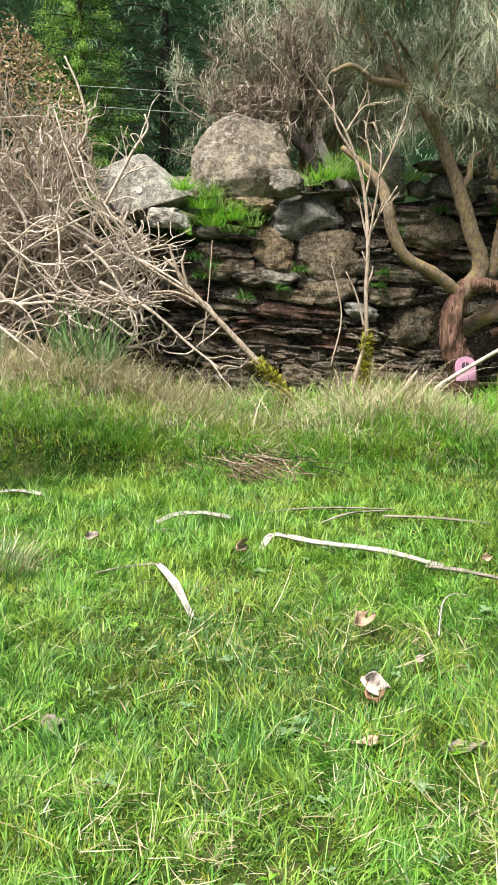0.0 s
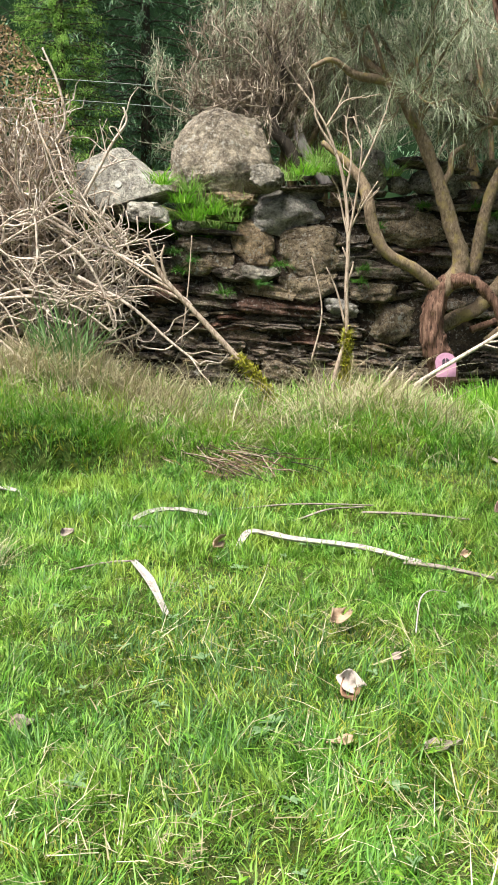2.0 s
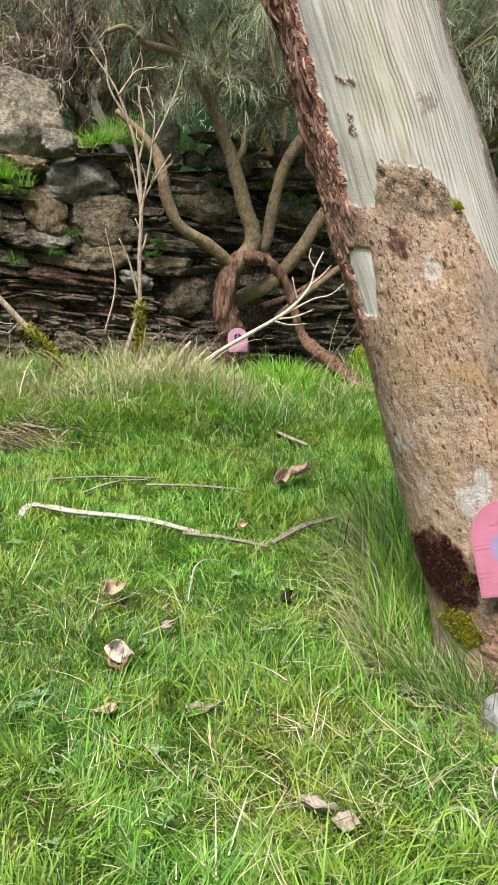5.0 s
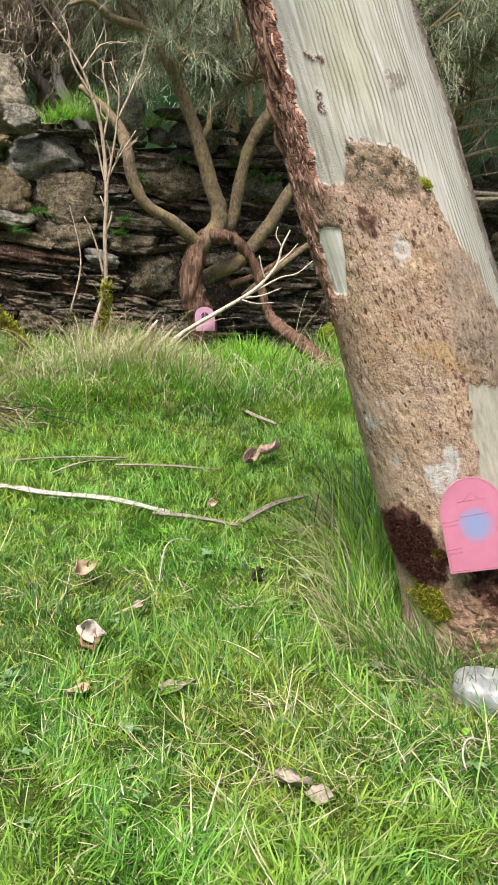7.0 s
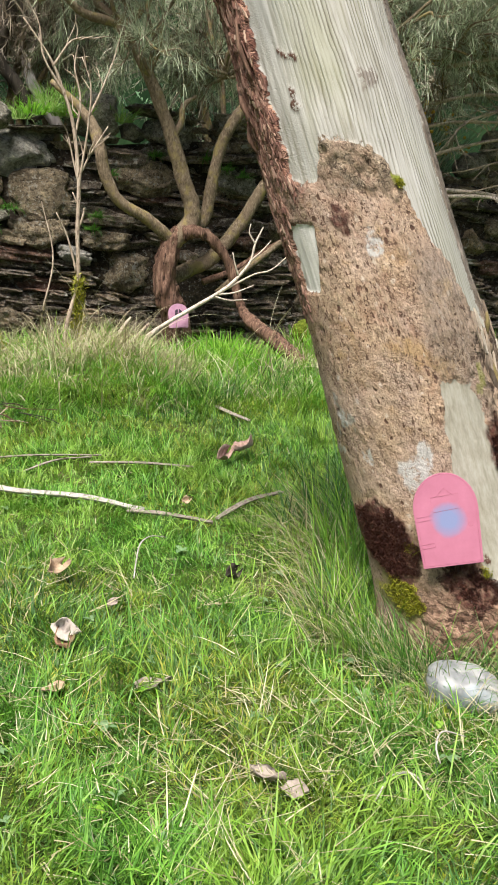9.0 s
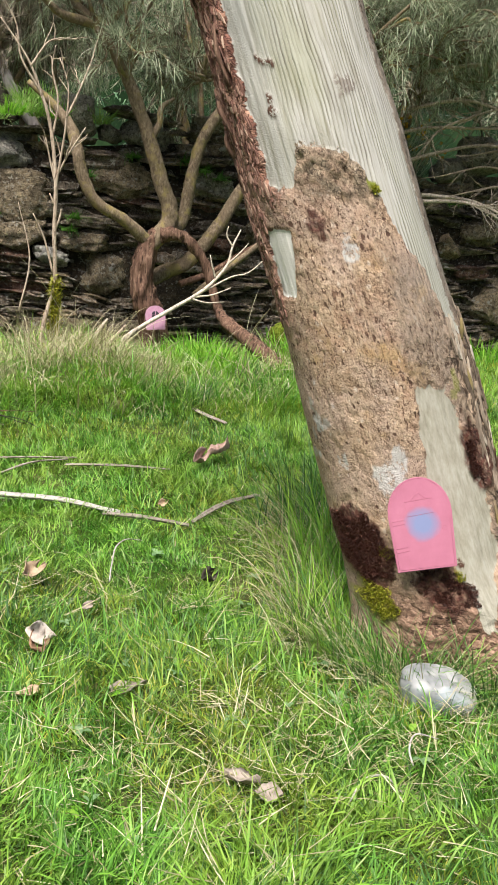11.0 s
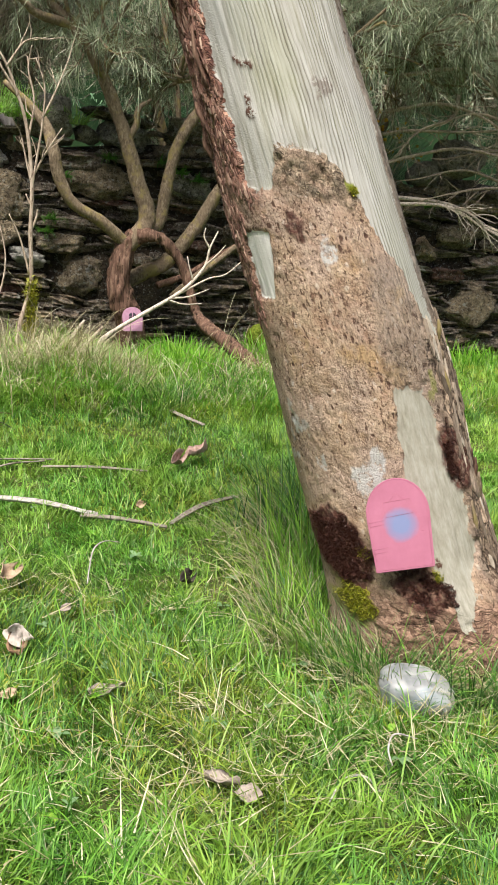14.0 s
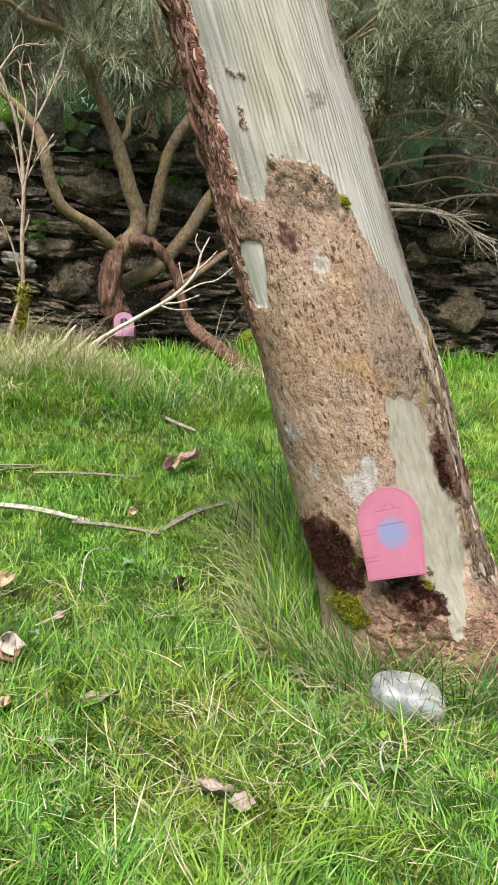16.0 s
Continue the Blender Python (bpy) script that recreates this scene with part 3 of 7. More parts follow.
    moss = np.maximum.reduce([spot(0.50, 1.175, 0.05, 0.014), 0.5 * spot(-0.7, 0.15, 0.25, 0.04), 0.5 * spot(0.75, 0.72, 0.04, 0.03)])
    scar = np.maximum.reduce([spot(-0.31, 1.455, 0.10, 0.013), spot(-0.33, 1.365, 0.045, 0.018), 0.5 * spot(0.52, 1.426, 0.10, 0.028), spot(0.24, 1.675, 0.12, 0.02), spot(0.35, 0.305, 0.03, 0.014)])
    crumble = np.maximum.reduce([0.9 * band(1.03, 1.25, wz, 0.04) * band(-0.75, 0.35, wu, 0.12), spot(0.0, 0.88, 0.32, 0.07), 0.8 * spot(0.22, 0.70, 0.12, 0.10), 0.7 * spot(-0.5, 0.80, 0.3, 0.06), 0.5 * band(0.25, 0.6, wu, 0.1) * band(0.7, 1.05, wz, 0.05)])
    strip_zone = smooth(0.80, 0.70, z)
    tongue = band(-0.26, 0.50, wu + 0.12 * (fbm(q * 22, 33, 3) - 0.5), 0.08) * band(1.155, 1.285, wz + 0.04 * (fbm(q * 22, 34, 3) - 0.5), 0.025)
    # relief
    ridge = fbm(q * np.array([85, 85, 3.2]), 21, 3)
    coarse = fbm(q * np.array([60, 60, 42]), 22, 4)
    long_fiss = fbm(q * np.array([55, 55, 10]), 23, 4)
    bare = smooth(0.3, 0.7, peel)
    d = (1 - bare) * (0.005 + 0.005 * (coarse - 0.5))
    d += red * (1 - bare) * (0.008 + 0.026 * (long_fiss - 0.5))
    d += foot_zone * 0.022 * (fbm(q * np.array([26, 26, 60]), 35, 3) - 0.4)
    d += flake * (0.008 + 0.018 * (fbm(q * np.array([36, 36, 16]), 24, 3) - 0.5))
    d -= (1 - bare) * 0.003 * smooth(0.60, 0.70, fbm(q * np.array([110, 110, 55]), 25, 3))
    d += bare * 0.0045 * (ridge - 0.5)
    d += tongue * (1 - bare) * (0.004 + 0.02 * (coarse - 0.5)) + scar * 0.0025
    d += maroon * 0.010 * (fbm(q * 90, 26, 2) - 0.2)
    d += 0.014 * (fbm(q * 4.5, 27, 2) - 0.5)
    flare = smooth(0.30, -0.1, z)
    d += flare * (0.05 * (fbm(np.stack([np.cos(a) * 2.2, np.sin(a) * 2.2, z], 1), 28, 2) - 0.45) + 0.11 * smooth(0.2, 1.0, u) * smooth(1.3, 1.0, np.abs(u)))
    c = trunk_center(z)
    v = c + np.stack([np.cos(FACE + a) * (r + d), np.sin(FACE + a) * (r + d), 0 * a], 1)
    n = len(ang)
    f = [(j * n + i, j * n + (i + 1) % n, (j + 1) * n + (i + 1) % n, (j + 1) * n + i) for j in range(len(zs) - 1) for i in range(n)]
    f.append(tuple((len(zs) - 1) * n + i for i in range(n)))

    m = Mat("gum_bark", 0.82, 0.25)
    m.along("straight")
    P, G, RD, LI, MA, MO, FL = (m.attr(k) for k in ("peel", "grey", "red", "lichen", "maroon", "moss", "flake"))
    fine = m.noise(85, 6, 0.7)
    P = m.ramp(m.calc("ADD", P, m.calc("MULTIPLY", m.calc("SUBTRACT", m.noise(60, 5, 0.7), 0.5), 1.1)), (0.60, 0.0), (0.70, 1.0))
    mid = m.noise(24, 6, 0.7)
    grit = m.noise(170, 4, 0.75)
    tan = m.ramp(mid, (0.28, (0.23, 0.15, 0.10)), (0.42, (0.36, 0.255, 0.175)), (0.60, (0.44, 0.33, 0.235)), (0.76, (0.55, 0.445, 0.345)))
    tan = m.mix(m.ramp(m.noise(5, 4), (0.44, 0.0), (0.60, 0.75)), tan, (0.37, 0.28, 0.228))
    tan = m.mix(m.ramp(m.noise(11, 4, 0.6), (0.58, 0.0), (0.70, 0.6)), tan, (0.36, 0.235, 0.10))
    tan = m.mix(0.85, tan, m.ramp(grit, (0.32, (0.52, 0.48, 0.46)), (0.48, (1.05, 1.05, 1.05)), (0.68, (1.5, 1.48, 1.44))), "MULTIPLY")
    chips = m.ramp(m.noise(52, 6, 0.8, (1, 1, 0.55)), (0.37, (0.45, 0.40, 0.38)), (0.44, (0.94, 0.92, 0.90)), (0.60, (1.05, 1.05, 1.05)), (0.68, (1.28, 1.25, 1.22)))
    tan = m.mix(0.9, tan, chips, "MULTIPLY")
    fleck = m.calc("ADD", m.noise(100, 4, 0.7, (1, 1, 0.6)), m.calc("MULTIPLY", m.calc("SUBTRACT", m.noise(6, 3), 0.5), 0.55))
    tan = m.mix(m.ramp(fleck, (0.615, 0.0), (0.66, 0.9)), tan, (0.085, 0.045, 0.03))
    pit_tone, pit_far = m.dots(44, (1, 1, 0.7))
    pit = m.calc("MULTIPLY", m.ramp(m.calc("ADD", pit_tone, m.calc("MULTIPLY", m.calc("SUBTRACT", m.noise(12, 3, 0.6), 0.5), 0.9)), (0.80, 0.0), (0.84, 1.0)), m.ramp(m.calc("ADD", pit_far, m.calc("MULTIPLY", m.calc("SUBTRACT", m.noise(60, 3, 0.7), 0.5), 0.5)), (0.16, 1.0), (0.26, 0.0)))
    dash_tone, dash_far = m.dots(70, (1, 1, 0.32), 0.7)
    dash = m.calc("MULTIPLY", m.calc("MULTIPLY", m.ramp(dash_tone, (0.50, 0.0), (0.52, 1.0)), m.ramp(dash_far, (0.16, 1.0), (0.25, 0.0))), m.attr("crumble"))
    chip_tone, chip_far = m.dots(34, (1, 1, 0.8))
    chip = m.calc("MULTIPLY", m.ramp(chip_tone, (0.76, 0.0), (0.78, 0.8)), m.ramp(chip_far, (0.14, 1.0), (0.24, 0.0)))
    tan = m.mix(chip, tan, (0.54, 0.45, 0.365))
    pit = m.calc("MAXIMUM", pit, dash)
    tan = m.mix(m.calc("MULTIPLY", pit, 0.7), tan, (0.08, 0.042, 0.03))
    _, rim_far = m.cells(80, (1, 1, 0.6), 0.9)
    crackle = m.calc("MULTIPLY", m.ramp(rim_far, (0.0, 1.0), (0.05, 0.75), (0.11, 0.0)), m.ramp(m.noise(9, 4, 0.6), (0.47, 0.0), (0.58, 0.6)))
    crumb = m.calc("MULTIPLY", m.attr("crumble"), m.ramp(m.noise(95, 5, 0.72, (1, 1, 0.8)), (0.56, 0.0), (0.61, 0.85)))
    tan = m.mix(m.calc("MULTIPLY", m.attr("crumble"), m.ramp(m.noise(26, 4, 0.7), (0.46, 0.0), (0.62, 0.45))), tan, (0.36, 0.21, 0.14))
    tan = m.mix(crumb, tan, (0.07, 0.033, 0.024))
    crackle = m.calc("ADD", m.calc("ADD", crackle, crumb), pit)
    tan = m.mix(crackle, tan, (0.10, 0.055, 0.038))
    tan = m.mix(m.ramp(m.noise(140, 3, 0.6), (0.645, 0.0), (0.69, 0.85)), tan, (0.08, 0.045, 0.03))
    tan = m.mix(m.ramp(m.noise(60, 3, 0.6), (0.66, 0.0), (0.72, 0.8)), tan, (0.56, 0.47, 0.39))
    greyc = m.ramp(m.noise(42, 6, 0.75, (1, 1, 0.4)), (0.30, (0.04, 0.032, 0.026)), (0.48, (0.17, 0.145, 0.12)), (0.72, (0.36, 0.315, 0.275)))
    redn = m.noise(70, 6, 0.75, (1, 1, 0.3))
    redc = m.ramp(redn, (0.32, (0.05, 0.02, 0.016)), (0.46, (0.225, 0.105, 0.08)), (0.58, (0.33, 0.20, 0.15)), (0.72, (0.50, 0.36, 0.28)))
    plate, plate_far = m.cells(88, (1, 1, 0.42), 0.8)
    redc = m.mix(1.0, redc, m.ramp(plate, (0.0, (0.55, 0.48, 0.46)), (0.5, (1.0, 0.95, 0.92)), (1.0, (1.55, 1.5, 1.4))), "MULTIPLY")
    gap = m.ramp(plate_far, (0.0, 0.8), (0.05, 0.55), (0.11, 0.0))
    redc = m.mix(gap, redc, (0.035, 0.014, 0.012))
    foot, foot_far = m.cells(34, (0.7, 0.7, 2.2), 0.6)
    footc = m.mix(1.0, m.ramp(m.noise(60, 6, 0.75, (1, 1, 1.6)), (0.32, (0.07, 0.04, 0.028)), (0.5, (0.24, 0.15, 0.11)), (0.7, (0.42, 0.30, 0.225))), m.ramp(foot, (0.0, (0.6, 0.55, 0.5)), (1.0, (1.4, 1.35, 1.3))), "MULTIPLY")
    footgap = m.ramp(foot_far, (0.0, 0.7), (0.04, 0.4), (0.09, 0.0))
    footc = m.mix(footgap, footc, (0.03, 0.015, 0.012))
    wander = m.calc("ADD", m.calc("MULTIPLY", m.noise(9, 2, 0.5, (1, 1, 0.35)), 3.2), m.calc("MULTIPLY", m.noise(30, 2, 0.5, (1, 1, 0.6)), 0.9))
    lines = m.calc("FRACT", m.calc("ADD", m.calc("MULTIPLY", m.attr("angle"), 21), m.calc("MULTIPLY", wander, 0.8)))
    line = m.calc("MULTIPLY", m.ramp(lines, (0.0, 0.1), (0.10, 0.8), (0.17, 1.0), (0.26, 0.6), (0.55, 0.0)), m.calc("MULTIPLY", m.attr("lined"), m.ramp(m.noise(28, 4, 0.6, (1, 1, 0.14)), (0.40, 0.10), (0.58, 0.75))))
    streak = m.noise(80, 4, 0.6, (1, 1, 0.08))
    pale = m.ramp(streak, (0.28, (0.235, 0.216, 0.172)), (0.44, (0.345, 0.333, 0.297)), (0.66, (0.455, 0.442, 0.415)))
    pale = m.mix(m.ramp(m.noise(7, 3, 0.5, (1, 1, 0.25)), (0.46, 0.0), (0.60, 0.5)), pale, (0.335, 0.34, 0.235))
    pale = m.mix(m.ramp(m.noise(3.5, 3, 0.5, (1.5, 1.5, 0.4)), (0.48, 0.0), (0.60, 0.4)), pale, (0.37, 0.37, 0.365))
    pale = m.mix(line, pale, m.ramp(m.noise(9, 3), (0.4, (0.125, 0.105, 0.07)), (0.6, (0.185, 0.18, 0.085))))
    pale = m.mix(m.ramp(m.noise(26, 3, 0.5, (1, 1, 0.5)), (0.74, 0.0), (0.78, 0.7)), pale, (0.13, 0.08, 0.05))
    greyc = m.mix(m.ramp(fleck, (0.56, 0.0), (0.62, 0.9)), greyc, (0.04, 0.028, 0.022))
    col = m.mix(G, tan, greyc)
    slab_tone, slab_far = m.cells(30, (1, 1, 0.32), 0.6)
    slabc = m.mix(1.0, greyc, m.ramp(slab_tone, (0.0, (1.1, 0.95, 0.82)), (1.0, (2.3, 1.95, 1.65))), "MULTIPLY")
    slabgap = m.ramp(slab_far, (0.0, 0.8), (0.05, 0.5), (0.10, 0.0))
    slabc = m.mix(slabgap, slabc, (0.03, 0.018, 0.014))
    col = m.mix(FL, col, slabc)
    knob, knob_far = m.cells(66, (1, 1, 0.8), 1.3)
    knobc = m.mix(1.0, greyc, m.ramp(knob, (0.0, (1.05, 0.98, 0.86)), (1.0, (2.3, 2.1, 1.8))), "MULTIPLY")
    knobgap = m.calc("MULTIPLY", m.ramp(knob_far, (0.0, 1.0), (0.06, 0.8), (0.15, 0.0)), m.ramp(m.noise(40, 4, 0.7), (0.40, 0.15), (0.55, 1.0)))
    knobc = m.mix(knobgap, knobc, (0.045, 0.03, 0.022))
    knobc = m.mix(m.ramp(m.noise(18, 4, 0.7), (0.45, 0.0), (0.60, 0.7)), knobc, tan)
    col = m.mix(m.attr("tongue"), col, knobc)
    col = m.mix(RD, col, redc)
    col = m.mix(m.attr("foot"), col, footc)
    pale = m.mix(m.calc("MULTIPLY", m.attr("strip"), 0.75), pale, m.ramp(m.noise(70, 5, 0.7, (1, 1, 0.35)), (0.32, (0.20, 0.18, 0.13)), (0.5, (0.30, 0.28, 0.22)), (0.68, (0.38, 0.365, 0.31))))
    col = m.mix(P, col, m.mix(m.attr("white"), pale, m.ramp(streak, (0.3, (0.52, 0.50, 0.46)), (0.6, (0.66, 0.64, 0.61)))))
    col = m.mix(m.calc("MULTIPLY", m.attr("scar"), m.ramp(m.noise(75, 4, 0.7), (0.42, 0.0), (0.47, 1.0))), col, (0.085, 0.042, 0.028))
    col = m.mix(m.calc("MULTIPLY", LI, m.ramp(m.noise(48, 5, 0.7), (0.38, 0.0), (0.50, 0.9))), col, (0.49, 0.48, 0.465))
    col = m.mix(m.calc("MULTIPLY", MO, m.ramp(fine, (0.3, 0.4), (0.5, 1.0))), col, (0.21, 0.24, 0.03))
    col = m.mix(m.calc("MULTIPLY", MA, m.ramp(fine, (0.35, 0.5), (0.55, 1.0))), col, m.ramp(m.noise(70, 3), (0.3, (0.03, 0.012, 0.01)), (0.7, (0.12, 0.045, 0.032))))
    m.color(col)
    rough_bump = m.calc("ADD", m.calc("MULTIPLY", fine, 0.6), mid)
    deep = m.calc("ADD", m.calc("ADD", m.calc("MULTIPLY", gap, RD), m.calc("MULTIPLY", slabgap, FL)), m.calc("ADD", m.calc("MULTIPLY", footgap, m.attr("foot")), m.calc("ADD", m.calc("MULTIPLY", knobgap, m.attr("tongue")), m.calc("MULTIPLY", crackle, 0.6))))
    rough_bump = m.calc("SUBTRACT", m.calc("ADD", rough_bump, m.calc("MULTIPLY", grit, 0.5)), m.calc("ADD", m.calc("MULTIPLY", deep, 0.9), 1.05))
    m.bump(m.calc("ADD", m.calc("MULTIPLY", rough_bump, m.calc("SUBTRACT", 1.15, P)), m.calc("SUBTRACT", m.calc("MULTIPLY", streak, 0.3), m.calc("MULTIPLY", line, 0.7))), 0.68, 0.009)

    tree = empty("gum_tree", (1.40, 2.03, 0.0), "large leaning gum tree trunk with peeling brown bark over pale wood", "tree")
    me = raw_mesh("trunk", v - np.array(tree.location), f, m.m)
    for name, data in (("peel", peel), ("grey", grey), ("red", red), ("lichen", lichen), ("maroon", maroon), ("moss", moss), ("flake", flake), ("lined", (0.12 + 0.88 * smooth(-0.40, 0.0, u)) * (0.2 + 0.8 * smooth(0.68, 0.80, z))), ("angle", np.angle(np.exp(1j * a))), ("scar", scar), ("tongue", tongue), ("foot", foot_zone), ("white", white), ("crumble", crumble), ("strip", strip_zone)):
        at = me.attributes.new(name, "FLOAT", "POINT")
        at.data.foreach_set("value", data.astype(np.float32))
    at = me.attributes.new("straight", "FLOAT_VECTOR", "POINT")
    at.data.foreach_set("vector", q.astype(np.float32).ravel())
    trunk = part("trunk", me, None, tree)

    # tufts of maroon lichen and yellow moss that stand off the bark
    rng = np.random.default_rng(5)
    for cu, cz, ru, rz, count, size, mat, name, lab in (
            (-0.66, 0.295, 0.33, 0.10, 9000, 0.0095, MOSS_MAROON, "lichen_tuft", "dark maroon lichen tuft"),
            (0.10, 0.235, 0.25, 0.06, 4600, 0.009, MOSS_MAROON, "lichen_tuft", "dark maroon lichen tuft"),
            (0.80, 0.55, 0.10, 0.075, 2200, 0.009, MOSS_MAROON, "lichen_tuft", "dark maroon lichen tuft"),
            (-0.60, 0.17, 0.20, 0.045, 1500, 0.010, MOSS_YELLOW, "moss_tuft", "yellow-green moss cushion"),
            (-0.40, 0.30, 0.08, 0.02, 260, 0.008, MOSS_YELLOW, "moss_tuft", "yellow-green moss cushion"),
            (0.28, 0.265, 0.06, 0.015, 260, 0.008, MOSS_YELLOW, "moss_tuft", "yellow-green moss cushion"),
            (0.50, 1.175, 0.04, 0.012, 160, 0.009, MOSS_YELLOW, "moss_tuft", "yellow-green moss cushion")):
        k = rng.uniform(0, 2 * np.pi, count)
        s = np.sqrt(rng.uniform(0, 1, count)) * (0.25 + 1.35 * fbm(xyz(np.cos(k) * 2.2, np.sin(k) * 2.2, cz * 9), 31, 3))
        pos = trunk_point(cu + ru * s * np.cos(k), cz + rz * s * np.sin(k), 0.008)
        vv, qq, tt = blades(pos - np.array(tree.location), rng.uniform(0.5, 1.2, count) * size, FACE + rng.normal(0, 1.0, count), rng.uniform(0.7, 1.6, count), rng.normal(0, 0.8, count),
                            np.full(count, size * 0.35), 2, 7)
        part(name, blade_mesh(name, [(vv, qq, tt)], mat), None, trunk, lab)

    # plates of bark that lift from the trunk
    grid = d.reshape(len(zs), len(ang))
    for count, a0, a1, z0, z1, wide, tall, lift, mat, lab in (
            (1500, -1.75, -0.60, 1.04, 1.98, (0.0015, 0.0045), (0.008, 0.04), 0.0018, RED_FLAKE, "red-brown shaggy bark plates"),
            (300, -1.75, -0.95, 0.72, 1.06, (0.002, 0.005), (0.008, 0.03), 0.002, RED_FLAKE, "red-brown shaggy bark plates"),
            (100, 0.98, 1.75, 0.14, 0.95, (0.004, 0.010), (0.04, 0.13), 0.003, GREY_FLAKE, "grey-brown ridged bark plates")):
        h = Heap()
        for _ in range(count):
            at, zz = rng.uniform(a0, a1), rng.uniform(z0, z1)
            row, col = int(np.searchsorted(zs, zz)), int(np.searchsorted(ang[:220], at))
            kind = red if mat is RED_FLAKE else flake
            if kind[row * len(ang) + col] < 0.35 or peel[row * len(ang) + col] > 0.4:
                continue
            w, t = rng.uniform(*wide), rng.uniform(*tall)
            ring = np.linspace(0, 2 * np.pi, 8)[:-1] + rng.uniform(-0.25, 0.25, 7)
            far = rng.uniform(0.7, 1.1, 7)
            aa = at + w * far * np.cos(ring) / trunk_radius(zz) + rng.normal(0, 0.25) * np.sin(ring) * t
            hh = zz + 0.5 * t * far * np.sin(ring)
            up = grid[row, col] + 0.002 + lift * rng.uniform(-0.3, 0.7) + lift * rng.normal(0, 0.7) * np.sin(ring) + lift * 0.4 * rng.normal() * np.cos(ring)
            rr = trunk_radius(hh)
            rows = [trunk_center(hh) + np.stack([np.cos(FACE + aa) * (rr + up - deep), np.sin(FACE + aa) * (rr + up - deep), 0 * aa], -1) for deep in (0, 0.005)]
            h.add((np.concatenate(rows) - np.array(tree.location), [tuple(range(7))] + [(i, 7 + i, 7 + (i + 1) % 7, (i + 1) % 7) for i in range(7)]))
        tagged(part("bark_crust", h.get(), mat, trunk, lab, flat=True), kind="stuff")

    # loose curls of bark along the rim of the peeled face and down the flaky edge
    for k in range(9):
        z0 = rng.uniform(0.25, 0.85)
        uu = rng.uniform(0.78, 0.99)
        length = rng.uniform(0.04, 0.11)
        p0, p1, p2 = trunk_point(uu, z0, 0.006), trunk_point(uu, z0 + length / 2, 0.014), trunk_point(uu, z0 + length, 0.010 + rng.uniform(0, 0.015))
        vv, ff = tube(spline([p0, p1, p2], 3), (0.002, 0.006, 0.003), 5, 0.4, k)
        part("bark_curl", (vv - np.array(tree.location), ff), LIMB if k % 3 else STEM_BARK, trunk)
    for k in range(5):
        z0, uu = rng.uniform(1.0, 1.75), rng.uniform(-0.98, -0.68)
        length = rng.uniform(0.05, 0.16)
        p0, p1, p2 = trunk_point(uu, z0, 0.018), trunk_point(uu + rng.normal(0, 0.02), z0 + length / 2, 0.026), trunk_point(uu + rng.normal(0, 0.03), z0 + length, 0.020)
        vv, ff = tube(spline([p0, p1, p2], 3), (0.003, 0.007, 0.003), 5, 0.4, k)
        part("bark_curl", (vv - np.array(tree.location), ff), STEM_BARK, trunk)


build_trunk()


# ---- a grey trunk at the side of the lawn ----
def build_side_tree():
    tree = empty("side_tree", (-1.62, 4.3, 0.0), "slim grey tree trunk with flaking bark, standing on the lawn", "tree")
    line = spline([(0.08, 0, -0.15), (0.12, 0, 0.25), (0.185, 0.0, 1.1), (0.235, 0.0, 1.8), (0.28, 0.0, 2.4), (0.40, 0.1, 4.2)], 14)
    part("trunk", tube(line, (0.21, 0.16, 0.15, 0.14, 0.13, 0.10), 36, 0.12, 4), GREY_BARK, tree)


build_side_tree()


# ---- small arched fairy doors ----
def arch_outline(width, height, steps=18):
    """Feet at z = 0, a little wider at the foot, arched at the top."""
    w = width / 2
    pts = [(-w * 0.93, 0.0)]
    spring = height * 0.60
    for k in range(steps + 1):
        a = np.pi - np.pi * k / steps
        pts.append((w * np.cos(a), spring + (height - spring) * np.sin(a) ** 0.92 if 0 < k < steps else spring))
    pts.append((w * 0.93, 0.0))
    return pts


def slab(outline, depth, bevel=0.0015):
    bm = bmesh.new()
    ring = [bm.verts.new((x, 0, z)) for x, z in outline]
    face = bm.faces.new(ring)
    out = bmesh.ops.extrude_face_region(bm, geom=[face])
    bmesh.ops.translate(bm, verts=[v for v in out["geom"] if isinstance(v, bmesh.types.BMVert)], vec=(0, depth, 0))
    bmesh.ops.recalc_face_normals(bm, faces=bm.faces)
    edges = [e for e in bm.edges if e.calc_face_angle(0) > 1.2]
    bmesh.ops.bevel(bm, geom=edges, offset=bevel, segments=2, affect="EDGES")
    return bm


def line_bm(lines, radius=0.0011):
    h = Heap()
    for pts in lines:
        h.add(tube([(x, -0.0004, z) for x, z in pts], (radius, radius), 5))
    return h.get()


def fairy_door(place, turn, tip, width, height, label):
    door = empty("fairy_door", place, label, "fairy door", "fairy doors")
    door.rotation_euler = (radians(tip[0]), radians(tip[1]), radians(turn))
    return door


